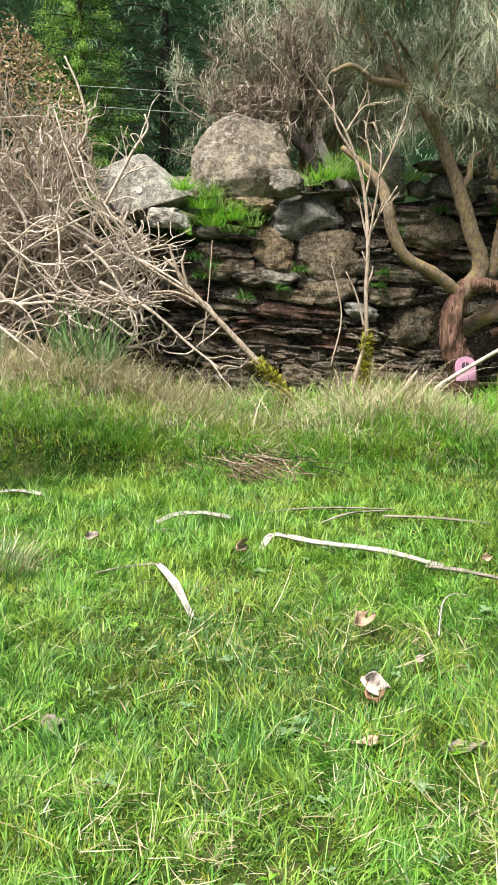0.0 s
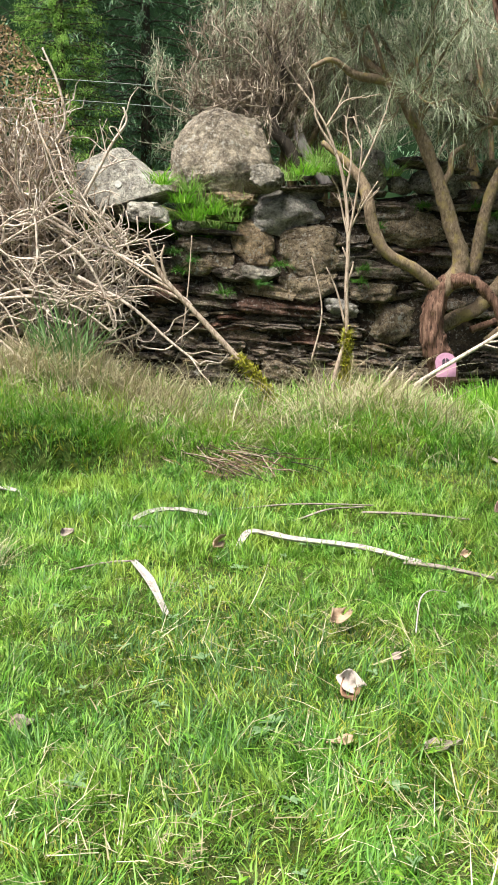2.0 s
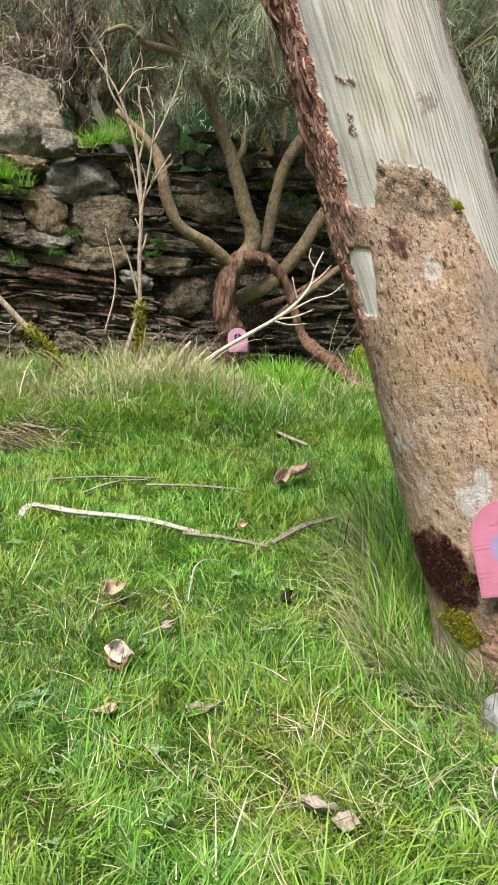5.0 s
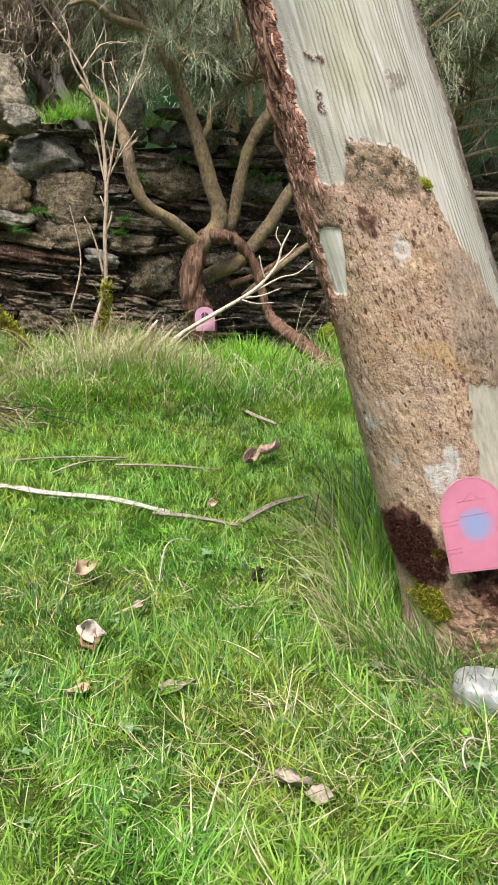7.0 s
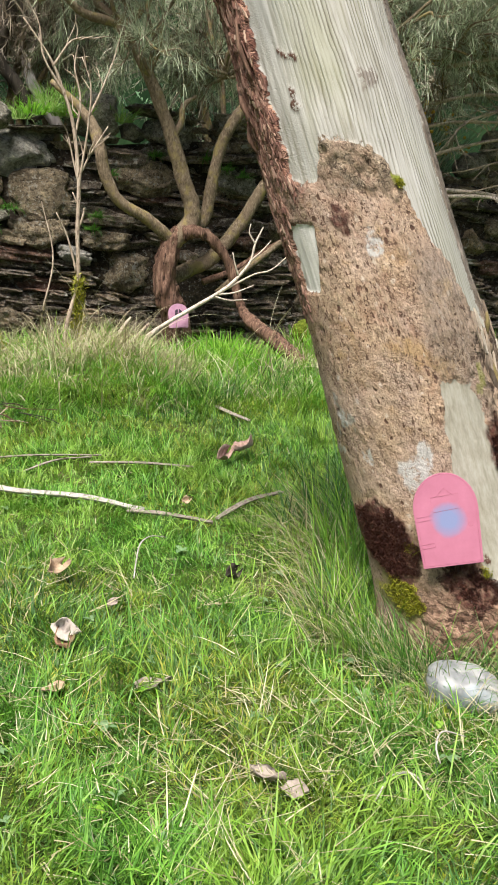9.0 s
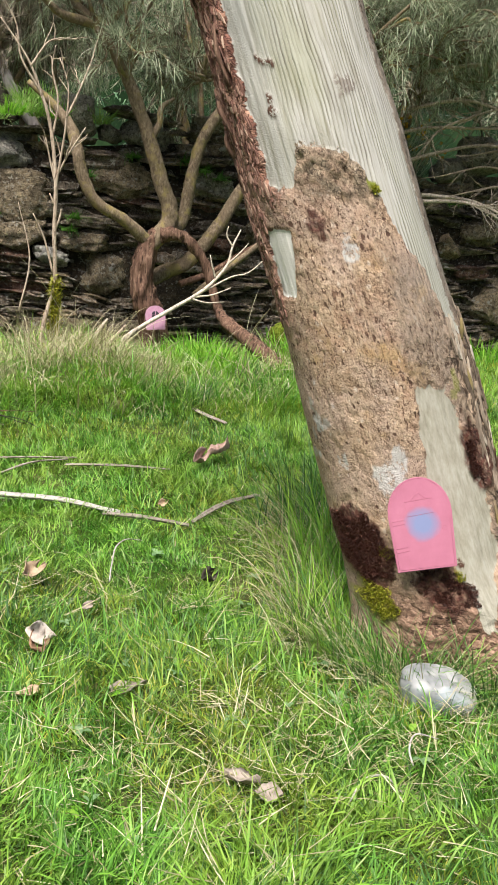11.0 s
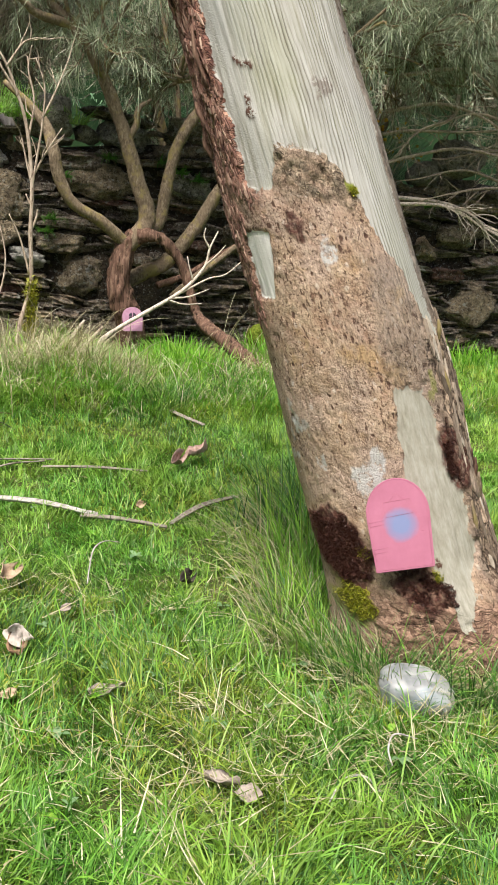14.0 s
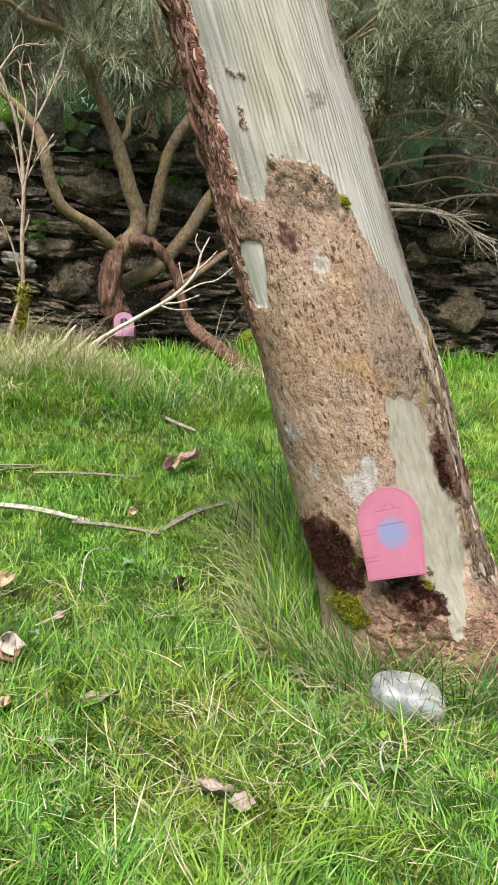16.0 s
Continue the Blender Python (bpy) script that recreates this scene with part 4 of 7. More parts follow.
near = fairy_door((1.197, 1.818, 0.294), -24, (-7, -13), 0.147, 0.222, "pink arched wooden fairy door with a blue spray spot, leaning on the gum trunk")
part("panel", slab(arch_outline(0.152, 0.226), 0.007), PINK, near, flat=True)
rim = [(x * 0.93, 0.006 + z * 0.965) for x, z in arch_outline(0.152, 0.226)]
part("rim_groove", line_bm([rim, [rim[-1], rim[0]]], 0.0003), GROOVE, near, "fine engraved rim line")
part("sign_groove", line_bm([[(-0.033, 0.170), (0.033, 0.173), (0.035, 0.138), (-0.031, 0.134), (-0.033, 0.170)], [(-0.017, 0.172), (0.001, 0.190), (0.018, 0.173)]], 0.0003), GROOVE, near, "engraved hanging sign")
for zz in (0.115, 0.048):
    part("hinge_groove", line_bm([[(-0.072, zz), (-0.036, zz + 0.003), (-0.036, zz + 0.013), (-0.072, zz + 0.010)]], 0.0003), GROOVE, near, "engraved strap hinge")
part("knob_groove", line_bm([[(0.054 + 0.006 * math.cos(k), 0.097 + 0.006 * math.sin(k)) for k in np.linspace(0, 6.28, 9)]], 0.0003), GROOVE, near, "engraved round knob")

far_door = fairy_door((1.64, 6.86, 0.315), -8, (-13, -3), 0.16, 0.18, "small lilac-pink arched fairy door with a dark window, leaning on a broom trunk")
part("panel", slab(arch_outline(0.155, 0.185), 0.008), LILAC, far_door, flat=True)
for sx in (-1, 1):
    for zz in (0.088, 0.120):
        bm = slab([(0, 0), (0, 0.028 if zz < 0.1 else 0.026), (0.008 * sx, 0.028 if zz < 0.1 else 0.025), (0.023 * sx, 0.027 if zz < 0.1 else 0.012), (0.023 * sx, 0)][::-sx], 0.006, 0.0005)
        ob = part("window_pane", bm, DARK_PAINT, far_door, "dark window pane", flat=True)
        ob.location = (0.0035 * sx, -0.004, zz - 0.004)


# ---- white stone by the trunk ----
def build_white_stone():
    v, f = stone_verts(44, 26, 3.4, 0.03, 1.0, 0)
    v = v * np.array([0.092, 0.062, 0.044])
    v[:, 2] -= 0.022 * smooth(0.0, 0.10, v[:, 0]) + 0.006 * smooth(0.0, -0.09, v[:, 0])
    v = v * (1 + 0.07 * (fbm(v * 18, 45, 2) - 0.5))[:, None]
    ob = new("white_stone", raw_mesh("white_stone", v, f, WHITE_STONE))
    ob.location = (1.19, 1.70, 0.040)
    ob.rotation_euler = (radians(8), radians(5), radians(-32))
    tagged(ob, "smooth white-painted stone lying in the grass", "stone")


build_white_stone()


# ---- dry stone wall ----
WALL_Y = 7.6


def wall_top(x):
    return np.interp(x, [-6, -2.0, -1.1, -0.55, -0.3, 0.10, 0.3, 0.6, 1.2, 1.9, 2.4, 3.2, 4.3, 5.3, 9], [1.7, 1.78, 1.50, 1.46, 1.40, 1.52, 1.70, 1.78, 1.78, 1.86, 1.88, 1.80, 1.66, 1.70, 1.7])


# x, z, width, height, tilt
ROUND_STONES = [(0.19, 1.31, 0.40, 0.35, 0), (0.66, 1.25, 0.50, 0.39, -4), (1.49, 1.44, 0.48, 0.27, -3), (1.38, 0.68, 0.47, 0.34, 4), (4.91, 1.24, 0.49, 0.27, -8),
                (5.10, 0.55, 0.51, 0.38, 5), (4.56, 1.06, 0.24, 0.27, 0), (3.05, 0.55, 0.42, 0.36, 3), (2.75, 1.05, 0.36, 0.30, 0)]
BLOCKS = [(0.49, 1.59, 0.56, 0.34, 3), (0.65, 0.96, 0.42, 0.23, -6), (0.25, 1.08, 0.28, 0.11, 4), (0.00, 1.09, 0.30, 0.14, 0), (0.92, 0.80, 0.26, 0.14, 8), (0.44, 0.28, 0.30, 0.16, 0),
          (2.25, 1.45, 0.34, 0.20, 6), (3.6, 1.3, 0.36, 0.22, 0)]
LONG_SLABS = [(-0.19, 1.29, 0.48, 0.13, 3), (1.63, 1.955, 0.60, 0.07, 9), (1.95, 1.62, 0.66, 0.07, -3), (0.70, 1.76, 0.60, 0.05, -4), (1.30, 1.63, 0.42, 0.06, 2), (1.55, 1.14, 0.40, 0.05, 3), (-0.12, 1.42, 0.5, 0.05, 4)]
WARM_SLABS = [(0.37, 0.83, 0.70, 0.15, 5), (1.18, 0.93, 0.35, 0.14, -2), (-0.52, 0.91, 0.30, 0.15, 0), (4.80, 0.85, 0.31, 0.13, 0), (0.0, 1.67, 0.39, 0.12, -5), (2.35, 0.95, 0.3, 0.12, 0)]
TOP_STONES = [(1.71, 1.79, 0.42, 0.21, 4), (1.39, 1.79, 0.19, 0.14, 0), (-0.35, 1.46, 0.21, 0.13, 5), (2.25, 1.93, 0.32, 0.16, 3), (1.17, 1.72, 0.2, 0.06, 0), (4.48, 1.75, 0.26, 0.20, 0)]


def build_wall():
    rng = np.random.default_rng(12)
    wall = new("wall_north")
    tagged(wall, "old dry stone wall of dark slate and rounded field stones", "wall", kind="structure")
    # earth core behind the stones
    xs = np.linspace(-3.5, 6.7, 120)
    v, f = [], []
    for x in xs:
        t = float(wall_top(x)) - 0.10
        v += [(x, 7.63, -0.2), (x, 7.63 + 0.04 * rng.uniform(), t), (x, 8.20, t), (x, 8.20, -0.2)]
    for i in range(len(xs) - 1):
        for k in range(4):
            f.append((i * 4 + k, (i + 1) * 4 + k, (i + 1) * 4 + (k + 1) % 4, i * 4 + (k + 1) % 4))
    f += [(0, 1, 2, 3), tuple(len(v) - 4 + k for k in (3, 2, 1, 0))]
    part("core", (v, f), EARTH, wall, "dark earth between the stones, also standing for a shaded hollow")

    placed = []

    def big(rows, boxy, rough, mats, depth, seed, proud, name="stone"):
        for k, (x, z, w, h, tilt) in enumerate(rows):
            vv, ff = stone_verts(seed + k, 16, boxy, rough, 2.4, 4 if boxy == 5.0 else 11)
            ob = part(name, (vv, ff), mats[k % len(mats)], wall)
            ob.location = (x, WALL_Y + depth - proud - 0.02 * (k % 3), z)
            ob.scale = (w * 0.54, depth, h * 0.56)
            ob.rotation_euler = (0, radians(tilt), 0)
            placed.append((x, z, w * 0.47, h * 0.46, math.tan(radians(-tilt))))

    big(ROUND_STONES, 2.8, 0.20, [WARM_STONE], 0.16, 100, 0.05)
    big(BLOCKS, 5.0, 0.22, [GREY_BLOCK, WARM_STONE, PALE_STONE, SLATE], 0.15, 200, 0.05)
    big(LONG_SLABS, 6.0, 0.25, [SLATE], 0.17, 300, 0.045)
    big(WARM_SLABS, 5.0, 0.22, [RED_STONE, WARM_STONE, RED_STONE], 0.15, 400, 0.05)
    big(TOP_STONES, 3.6, 0.16, [PALE_STONE, PALE_STONE, PALE_STONE, BOULDER], 0.15, 500, 0.03)

    # courses of thin slate between the large stones
    kinds = [stone_verts(700 + k, 4, 6.0, 0.42, 2.6) for k in range(24)]
    meshes = [[raw_mesh("stone", vv, ff, mat, flat=True) for vv, ff in kinds] for mat in (SLATE, WARM_STONE, RED_STONE)]
    rest = {0: Heap(), 1: Heap(), 2: Heap()}
    z, count = 0.02, 0
    while z < 2.0:
        h = rng.choice([0.022, 0.034, 0.05, 0.08, 0.12], p=[0.3, 0.35, 0.22, 0.1, 0.03] if z < 0.78 else [0.18, 0.26, 0.26, 0.2, 0.1])
        x = -3.4 + rng.uniform(0, 0.2)
        while x < 6.6:
            w = h * rng.uniform(2.0, 8.5) + 0.06
            cx, cz = x + w / 2, z + h / 2 + 0.025 * math.sin(x * 0.9 + z * 3)
            x += w
            if cz + h / 2 > wall_top(cx) + 0.02:
                continue
            # stones left out: the dark core colour stands for a shaded hollow
            if ((cx - 1.95) / 0.26) ** 2 + ((cz - 0.55) / 0.24) ** 2 < 1:
                continue
            if any(abs(cx - a) < b + w * 0.22 and abs(cz - c - (cx - a) * s) < e + h * 0.18 for a, c, b, e, s in placed):
                continue
            kind = int(rng.choice(3, p=[0.80, 0.14, 0.06]))
            k = int(rng.integers(24))
            place = Vector((cx, WALL_Y + 0.10 + rng.normal(0, 0.022), cz))
            scale = (w * 0.58, 0.12, h * rng.uniform(0.72, 1.05))
            turn = Euler((rng.normal(0, 0.10), rng.normal(0.0, 0.07), rng.normal(0, 0.12)))
            if -0.45 < cx < 2.3 and 0.35 < cz and count < 300:
                ob = part("stone", meshes[kind][k], None, wall)
                ob.location, ob.scale, ob.rotation_euler = place, scale, turn
                count += 1
            else:
                m = Matrix.LocRotScale(place, turn, scale)
                a = np.array(m)
                rest[kind].add((kinds[k][0] @ a[:3, :3].T + a[:3, 3], kinds[k][1]))
        z += h
    for kind, mat in ((0, SLATE), (1, WARM_STONE), (2, RED_STONE)):
        ob = part("stone_courses", rest[kind].get(), mat, wall, "thin stones laid in courses", flat=True)
        tagged(ob, kind="stuff")
    return wall


wall = build_wall()


def boulder(name, place, size, turn, seed, mat, label, boxy=2.8, rough=0.14, n=26, flatness=None, breaks=6):
    v, f = stone_verts(seed, n, boxy, rough, 2.1, breaks)
    if flatness:
        v[:, 2] = np.minimum(v[:, 2], flatness + 0.15 * v[:, 0])
    v = v * (1 + 0.24 * (fbm(v * np.array([3.5, 3.5, 6.5]), seed, 5) - 0.5))[:, None] * np.array(size) / 2
    ob = new(name, raw_mesh(name, v, f, mat))
    ob.location = place
    ob.rotation_euler = [radians(a) for a in turn]
    return tagged(ob, label, "boulder", "boulders on the wall")


def cut_boulder(place, radius, cuts, seed, mat, label, rough=0.10, n=40):
    """A round rock broken by flat faces: each cut is a direction and its distance from the middle in metres."""
    v, f = stone_verts(seed, n, 2.0, 0.0, 2.0, 0)
    v = v / np.linalg.norm(v, axis=1)[:, None] * np.array(radius)
    for way, far in cuts:
        d = np.array(way, float) / np.linalg.norm(way)
        v = v - np.clip(v @ d - far, 0, None)[:, None] * d * 0.94
    k = fbm(v * 5 + seed, seed, 4) - 0.5
    v = v * (1 + rough * 2 * k + rough * 0.9 * (fbm(v * np.array([20, 20, 26]), seed + 3, 4) - 0.5))[:, None]
    ob = new("boulder", raw_mesh("boulder", v, f, mat))
    ob.location = place
    return tagged(ob, label, "boulder", "boulders on the wall"), v


cut_boulder((-0.05, 7.92, 1.98), (0.50, 0.42, 0.44), [((-0.80, -0.25, 0.55), 0.39), ((0.9, -0.1, 0.25), 0.38), ((-0.25, -0.9, 0.30), 0.35), ((0.35, -0.7, 0.45), 0.37), ((-1, 0, 0), 0.41), ((0.3, -0.3, 0.9), 0.40)], 912, BOULDER, "big rounded grey-brown boulder set on the wall", 0.12)
_b, _v = cut_boulder((-0.87, 7.66, 1.80), (0.5, 0.4, 0.5), [((0.64, -0.15, 0.77), 0.187), ((-0.39, -0.1, 0.92), 0.247), ((-1, 0, 0.05), 0.33), ((-0.68, -0.1, -0.73), 0.277), ((0.27, -0.1, -0.96), 0.19), ((0.05, -0.97, 0.22), 0.20)], 921, LICHEN_ROCK,
                     "pale grey angular boulder with white lichen spots", 0.05)
for _k, (_x, _z, _r) in enumerate([(-0.14, 0.09, 0.036), (-0.20, 0.085, 0.018), (0.0, -0.035, 0.026), (0.20, 0.02, 0.032), (0.05, 0.06, 0.02)]):
    _y = float(_v[np.argsort(np.hypot(_v[:, 0] - _x, _v[:, 2] - _z) + 10 * (_v[:, 1] > -0.05))[:4], 1].min())
    _a = np.linspace(0, 2 * np.pi, 15)[:-1]
    _q = _r * (0.8 + 0.4 * vnoise(xyz(np.cos(_a) * 2, np.sin(_a) * 2, _k * 3.3), 4))
    _ring = xyz(_x + np.cos(_a) * _q, _y + 0.0005 + 0.2 * np.sin(_a) * _q, _z + np.sin(_a) * _q)
    _rows = np.concatenate([_ring + np.array([0, 0.008, 0]), _ring])
    part("lichen_spot", (_rows, [tuple(range(14, 28))] + [(i, (i + 1) % 14, 14 + (i + 1) % 14, 14 + i) for i in range(14)]), WHITE_LICHEN, _b, "flat white lichen spot", True)
boulder("boulder", (-1.58, 7.80, 2.06), (0.44, 0.4, 0.48), (0, 0, 30), 935, BOULDER, "dark grey boulder half hidden by bare branches", 3.5, 0.2)
boulder("boulder", (0.29, 7.50, 1.82), (0.27, 0.24, 0.21), (0, 5, 0), 947, PALE_STONE, "small rounded grey and white boulder on the wall", 3.0, 0.16, 16)
boulder("boulder", (1.09, 7.72, 1.90), (0.46, 0.40, 0.32), (0, 0, -10), 958, PALE_STONE, "pale flat-topped boulder behind the sapling", 3.0, 0.14, 18)
boulder("boulder", (4.83, 7.70, 1.87), (0.46, 0.40, 0.34), (0, 10, 15), 969, PALE_STONE, "pale angular boulder under bare branches", 4.0, 0.16, 18)
boulder("boulder", (-0.50, 7.95, 1.80), (0.40, 0.3, 0.24), (0, 0, 15), 975, PALE_STONE, "pale low boulder beside the big boulder", 3.2, 0.16, 16)
boulder("boulder", (-0.64, 7.47, 1.545), (0.34, 0.26, 0.16), (0, 3, 4), 953, LICHEN_ROCK, "small pale flat stone wedged under the angular boulder", 4.5, 0.12, 16)
boulder("field_stone", (-1.03, 2.88, 0.03), (0.17, 0.16, 0.17), (0, 0, 20), 990, BOULDER, "pinkish grey stone lying at the edge of the lawn", 3.0, 0.2, 14)
boulder("field_stone", (-0.97, 2.72, 0.02), (0.13, 0.12, 0.10), (0, 0, 60), 993, WARM_STONE, "small brown stone lying at the edge of the lawn", 3.0, 0.2, 12)
boulder("mossy_stone", (2.70, 6.9, 0.30), (0.22, 0.2, 0.20), (0, 0, 0), 981, CUSHION, "stone covered in bright green moss", 2.4, 0.1, 12)


# ---- broom tree in front of the wall ----
def twigs_along(rng, boughs, per_bough, per_sprig, sprig_len, twig_len, spread, droop, width, wood, fine, bend=(-0.3, 0.9)):
    """Fine twigs in sprays along the outer part of each bough: the sprigs go into a heap, the twigs into a list of blades."""
    pos, way = [], []
    for line in boughs:
        n = len(line)
        for _ in range(per_bough):
            k = int(rng.integers(int(n * 0.3), n))
            d = line[min(k + 1, n - 1)] - line[max(k - 1, 0)]
            d = d / (np.linalg.norm(d) + 1e-9) + rng.normal(0, 0.75, 3)
            sprig = kinky(line[k], d, rng.uniform(0.6, 1.3) * sprig_len, 4, 0.22, droop, rng)
            wood.add(tube(sprig, (width * 0.8, width * 0.4), 3, cap=False))
            for _ in range(per_sprig):
                j = int(rng.integers(0, 5))
                e = sprig[min(j + 1, 4)] - sprig[max(j - 1, 0)]
                pos.append(sprig[j])
                way.append(e / (np.linalg.norm(e) + 1e-9) + rng.normal(0, spread, 3) - np.array([0, 0, droop]))
    pos, way = np.array(pos), np.array(way)
    way /= np.linalg.norm(way, axis=1)[:, None]
    m = len(pos)
    fine.append(blades(pos, rng.uniform(0.5, 1.45, m) * twig_len, np.arctan2(way[:, 1], way[:, 0]), np.arccos(np.clip(way[:, 2], -1, 1)), rng.uniform(*bend, m), rng.uniform(0.75, 1.3, m) * width, 3, int(rng.integers(1e6))))


def shifted(pieces, base):
    return [(v - np.array(base), q, t) for v, q, t in pieces]


def bough_lines(rng, roots, targets, sag=0.15):
    lines = []
    for k, t in enumerate(targets):
        r = roots[int(np.argmin([np.linalg.norm(np.array(q) - t) * rng.uniform(0.7, 1.3) for q in roots]))]
        r = np.array(r, float)
        mid = (r + t) / 2 + rng.normal(0, 0.12, 3) + np.array([0, 0, sag])
        lines.append(spline([r, r * 0.65 + mid * 0.35 + rng.normal(0, 0.05, 3), mid, mid * 0.4 + t * 0.6 + rng.normal(0, 0.06, 3), t], 4))
    return lines


def build_broom_tree():
    base = np.array([1.68, 7.05, 0.0])
    tree = empty("broom_tree", base, "old broom tree with a twisted trunk and grey-green feathery crown", "tree")

    def bit(name, pts, radii, mat, sides=12, rough=0.25, seed=0, label="", grain=(22, 22, 22), steps=6):
        part(name, tube(spline(np.array(pts, float) - base, steps), radii, sides, rough, seed, True, grain), mat, tree, label)

    bit("trunk", [(1.71, 7.1, 0.02), (1.66, 7.08, 0.35), (1.57, 7.08, 0.60), (1.575, 7.08, 0.80), (1.62, 7.09, 0.95), (1.70, 7.1, 1.07)], (0.115, 0.10, 0.095, 0.085, 0.075, 0.04), STEM_BARK, 48, 0.42, 1, "furrowed red-brown trunk", (48, 48, 7), 12)
    bit("limb", [(1.60, 7.08, 0.92), (1.70, 7.09, 1.03), (1.77, 7.1, 1.12), (1.76, 7.1, 1.25), (1.69, 7.1, 1.42), (1.60, 7.1, 1.70), (1.48, 7.1, 1.99), (1.34, 7.12, 2.27), (1.17, 7.15, 2.49), (0.99, 7.15, 2.65), (0.86, 7.2, 2.92), (0.80, 7.25, 3.3)],
        (0.06, 0.07, 0.066, 0.060, 0.055, 0.048, 0.041, 0.034, 0.026, 0.018), LIMB, 14, 0.25, 2)
    bit("limb", [(1.60, 7.08, 0.97), (1.50, 7.05, 1.05), (1.38, 7.02, 1.13), (1.18, 7.0, 1.24), (1.08, 7.0, 1.42), (1.04, 7.0, 1.58), (1.00, 7.05, 1.74), (0.88, 7.1, 1.90), (0.70, 7.15, 2.05)], (0.05, 0.048, 0.043, 0.042, 0.045, 0.048, 0.045, 0.03, 0.02), LIMB, 12, 0.2, 3)
    bit("limb", [(1.80, 7.16, 1.06), (1.90, 7.2, 1.16), (1.95, 7.2, 1.46), (2.02, 7.2, 1.74), (2.12, 7.2, 1.92), (2.22, 7.25, 2.05), (2.42, 7.3, 2.3)], (0.05, 0.052, 0.046, 0.043, 0.045, 0.04, 0.03), LIMB, 12, 0.25, 4)
    bit("limb", [(1.64, 7.25, 0.66), (1.80, 7.28, 0.74), (1.97, 7.3, 0.82), (2.19, 7.3, 1.07), (2.36, 7.3, 1.35), (2.50, 7.3, 1.56), (2.72, 7.3, 1.92), (3.0, 7.3, 2.3)], (0.062, 0.062, 0.06, 0.054, 0.05, 0.045, 0.038, 0.028), LIMB, 12, 0.25, 5)
    bit("limb", [(1.70, 7.05, 1.02), (1.80, 7.0, 1.03), (1.90, 6.98, 0.99), (2.05, 6.96, 0.80), (2.12, 6.90, 0.52), (2.17, 6.75, 0.40), (2.26, 6.5, 0.30), (2.40, 6.25, 0.16), (2.5, 6.1, 0.06)], (0.055, 0.046, 0.04, 0.036, 0.034, 0.045, 0.055, 0.055, 0.05), STEM_BARK, 24, 0.5, 6, "", (40, 40, 14), 8)
    bit("limb", [(2.02, 7.2, 0.56), (2.20, 7.2, 0.72), (2.38, 7.2, 0.86), (2.62, 7.2, 1.04), (2.95, 7.2, 1.2)], (0.03, 0.028, 0.026, 0.024, 0.015), LIMB, 8, 0.2, 7)
    bit("limb", [(1.90, 7.2, 0.65), (2.15, 7.25, 0.74), (2.4, 7.25, 0.90), (2.55, 7.2, 1.0)], (0.03, 0.026, 0.022, 0.018), STEM_BARK, 8, 0.2, 8)
    bit("limb", [(1.60, 7.1, 1.72), (1.66, 7.1, 1.84), (1.68, 7.12, 1.96), (1.78, 7.15, 2.04)], (0.03, 0.026, 0.022, 0.012), LIMB, 8, 0.2, 9)
    bit("limb", [(1.17, 7.15, 2.49), (1.03, 7.1, 2.50), (0.90, 7.05, 2.52), (0.75, 7.0, 2.60), (0.6, 7.0, 2.55)], (0.035, 0.034, 0.024, 0.015), LIMB, 8, 0.2, 10)

    rng = np.random.default_rng(3)
    roots = [(0.80, 7.25, 3.2), (1.17, 7.15, 2.49), (1.40, 7.1, 2.15), (2.42, 7.3, 2.3), (3.0, 7.3, 2.3), (0.6, 7.0, 2.55), (2.0, 7.2, 2.2), (3.4, 7.5, 2.6), (4.1, 7.5, 2.7)]
    targets = []
    while len(targets) < 165:
        t = np.array([0.55 + 5.2 * rng.uniform() ** 0.8, rng.uniform(6.4, 8.3), rng.uniform(1.85, 3.8)])
        low = np.interp(t[0], [0.5, 1.0, 1.6, 2.2, 3.0, 4.0, 5.0], [2.55, 2.35, 2.15, 2.10, 2.35, 2.35, 2.3])
        if t[2] > low + 0.1 * rng.normal():
            targets.append(t)
    boughs = bough_lines(rng, roots, targets)
    wood, green = Heap(), []
    wood.add(tube(spline([(2.42, 7.3, 2.3), (2.9, 7.4, 2.5), (3.4, 7.5, 2.6), (4.1, 7.5, 2.7), (4.9, 7.5, 2.75)], 5), (0.035, 0.03, 0.02), 8, 0.2, 3))
    for line in boughs:
        wood.add(tube(line, (0.018, 0.012, 0.006), 5, 0.2, 1))
    twigs_along(rng, boughs, 14, 32, 0.28, 0.17, 0.5, 0.05, 0.0046, wood, green, (-0.7, 0.8))
    # bare lower twigs under the crown
    low = [np.array([rng.uniform(1.4, 5.4), rng.uniform(7.3, 7.9), rng.uniform(2.0, 2.65)]) for _ in range(18)]
    low_boughs = bough_lines(rng, roots[1:], low, 0.1)
    bare = []
    for line in low_boughs:
        wood.add(tube(line, (0.015, 0.010, 0.005), 5, 0.2, 1))
    twigs_along(rng, low_boughs, 14, 14, 0.28, 0.14, 0.9, 0.02, 0.0075, wood, bare, (-1.6, 1.6))
    tagged(part("twig_tangle", blade_mesh("twig_tangle", shifted(bare, base), BROOM_BROWN), None, tree, "bare grey-brown lower twigs"), kind="stuff")
    tagged(part("bough_tangle", wood.get(base), LIMB, tree, "thin crooked grey-brown boughs"), kind="stuff")
    tagged(part("crown", blade_mesh("crown", shifted(green, base), BROOM), None, tree, "grey-green needle-fine twigs"), kind="stuff")


build_broom_tree()


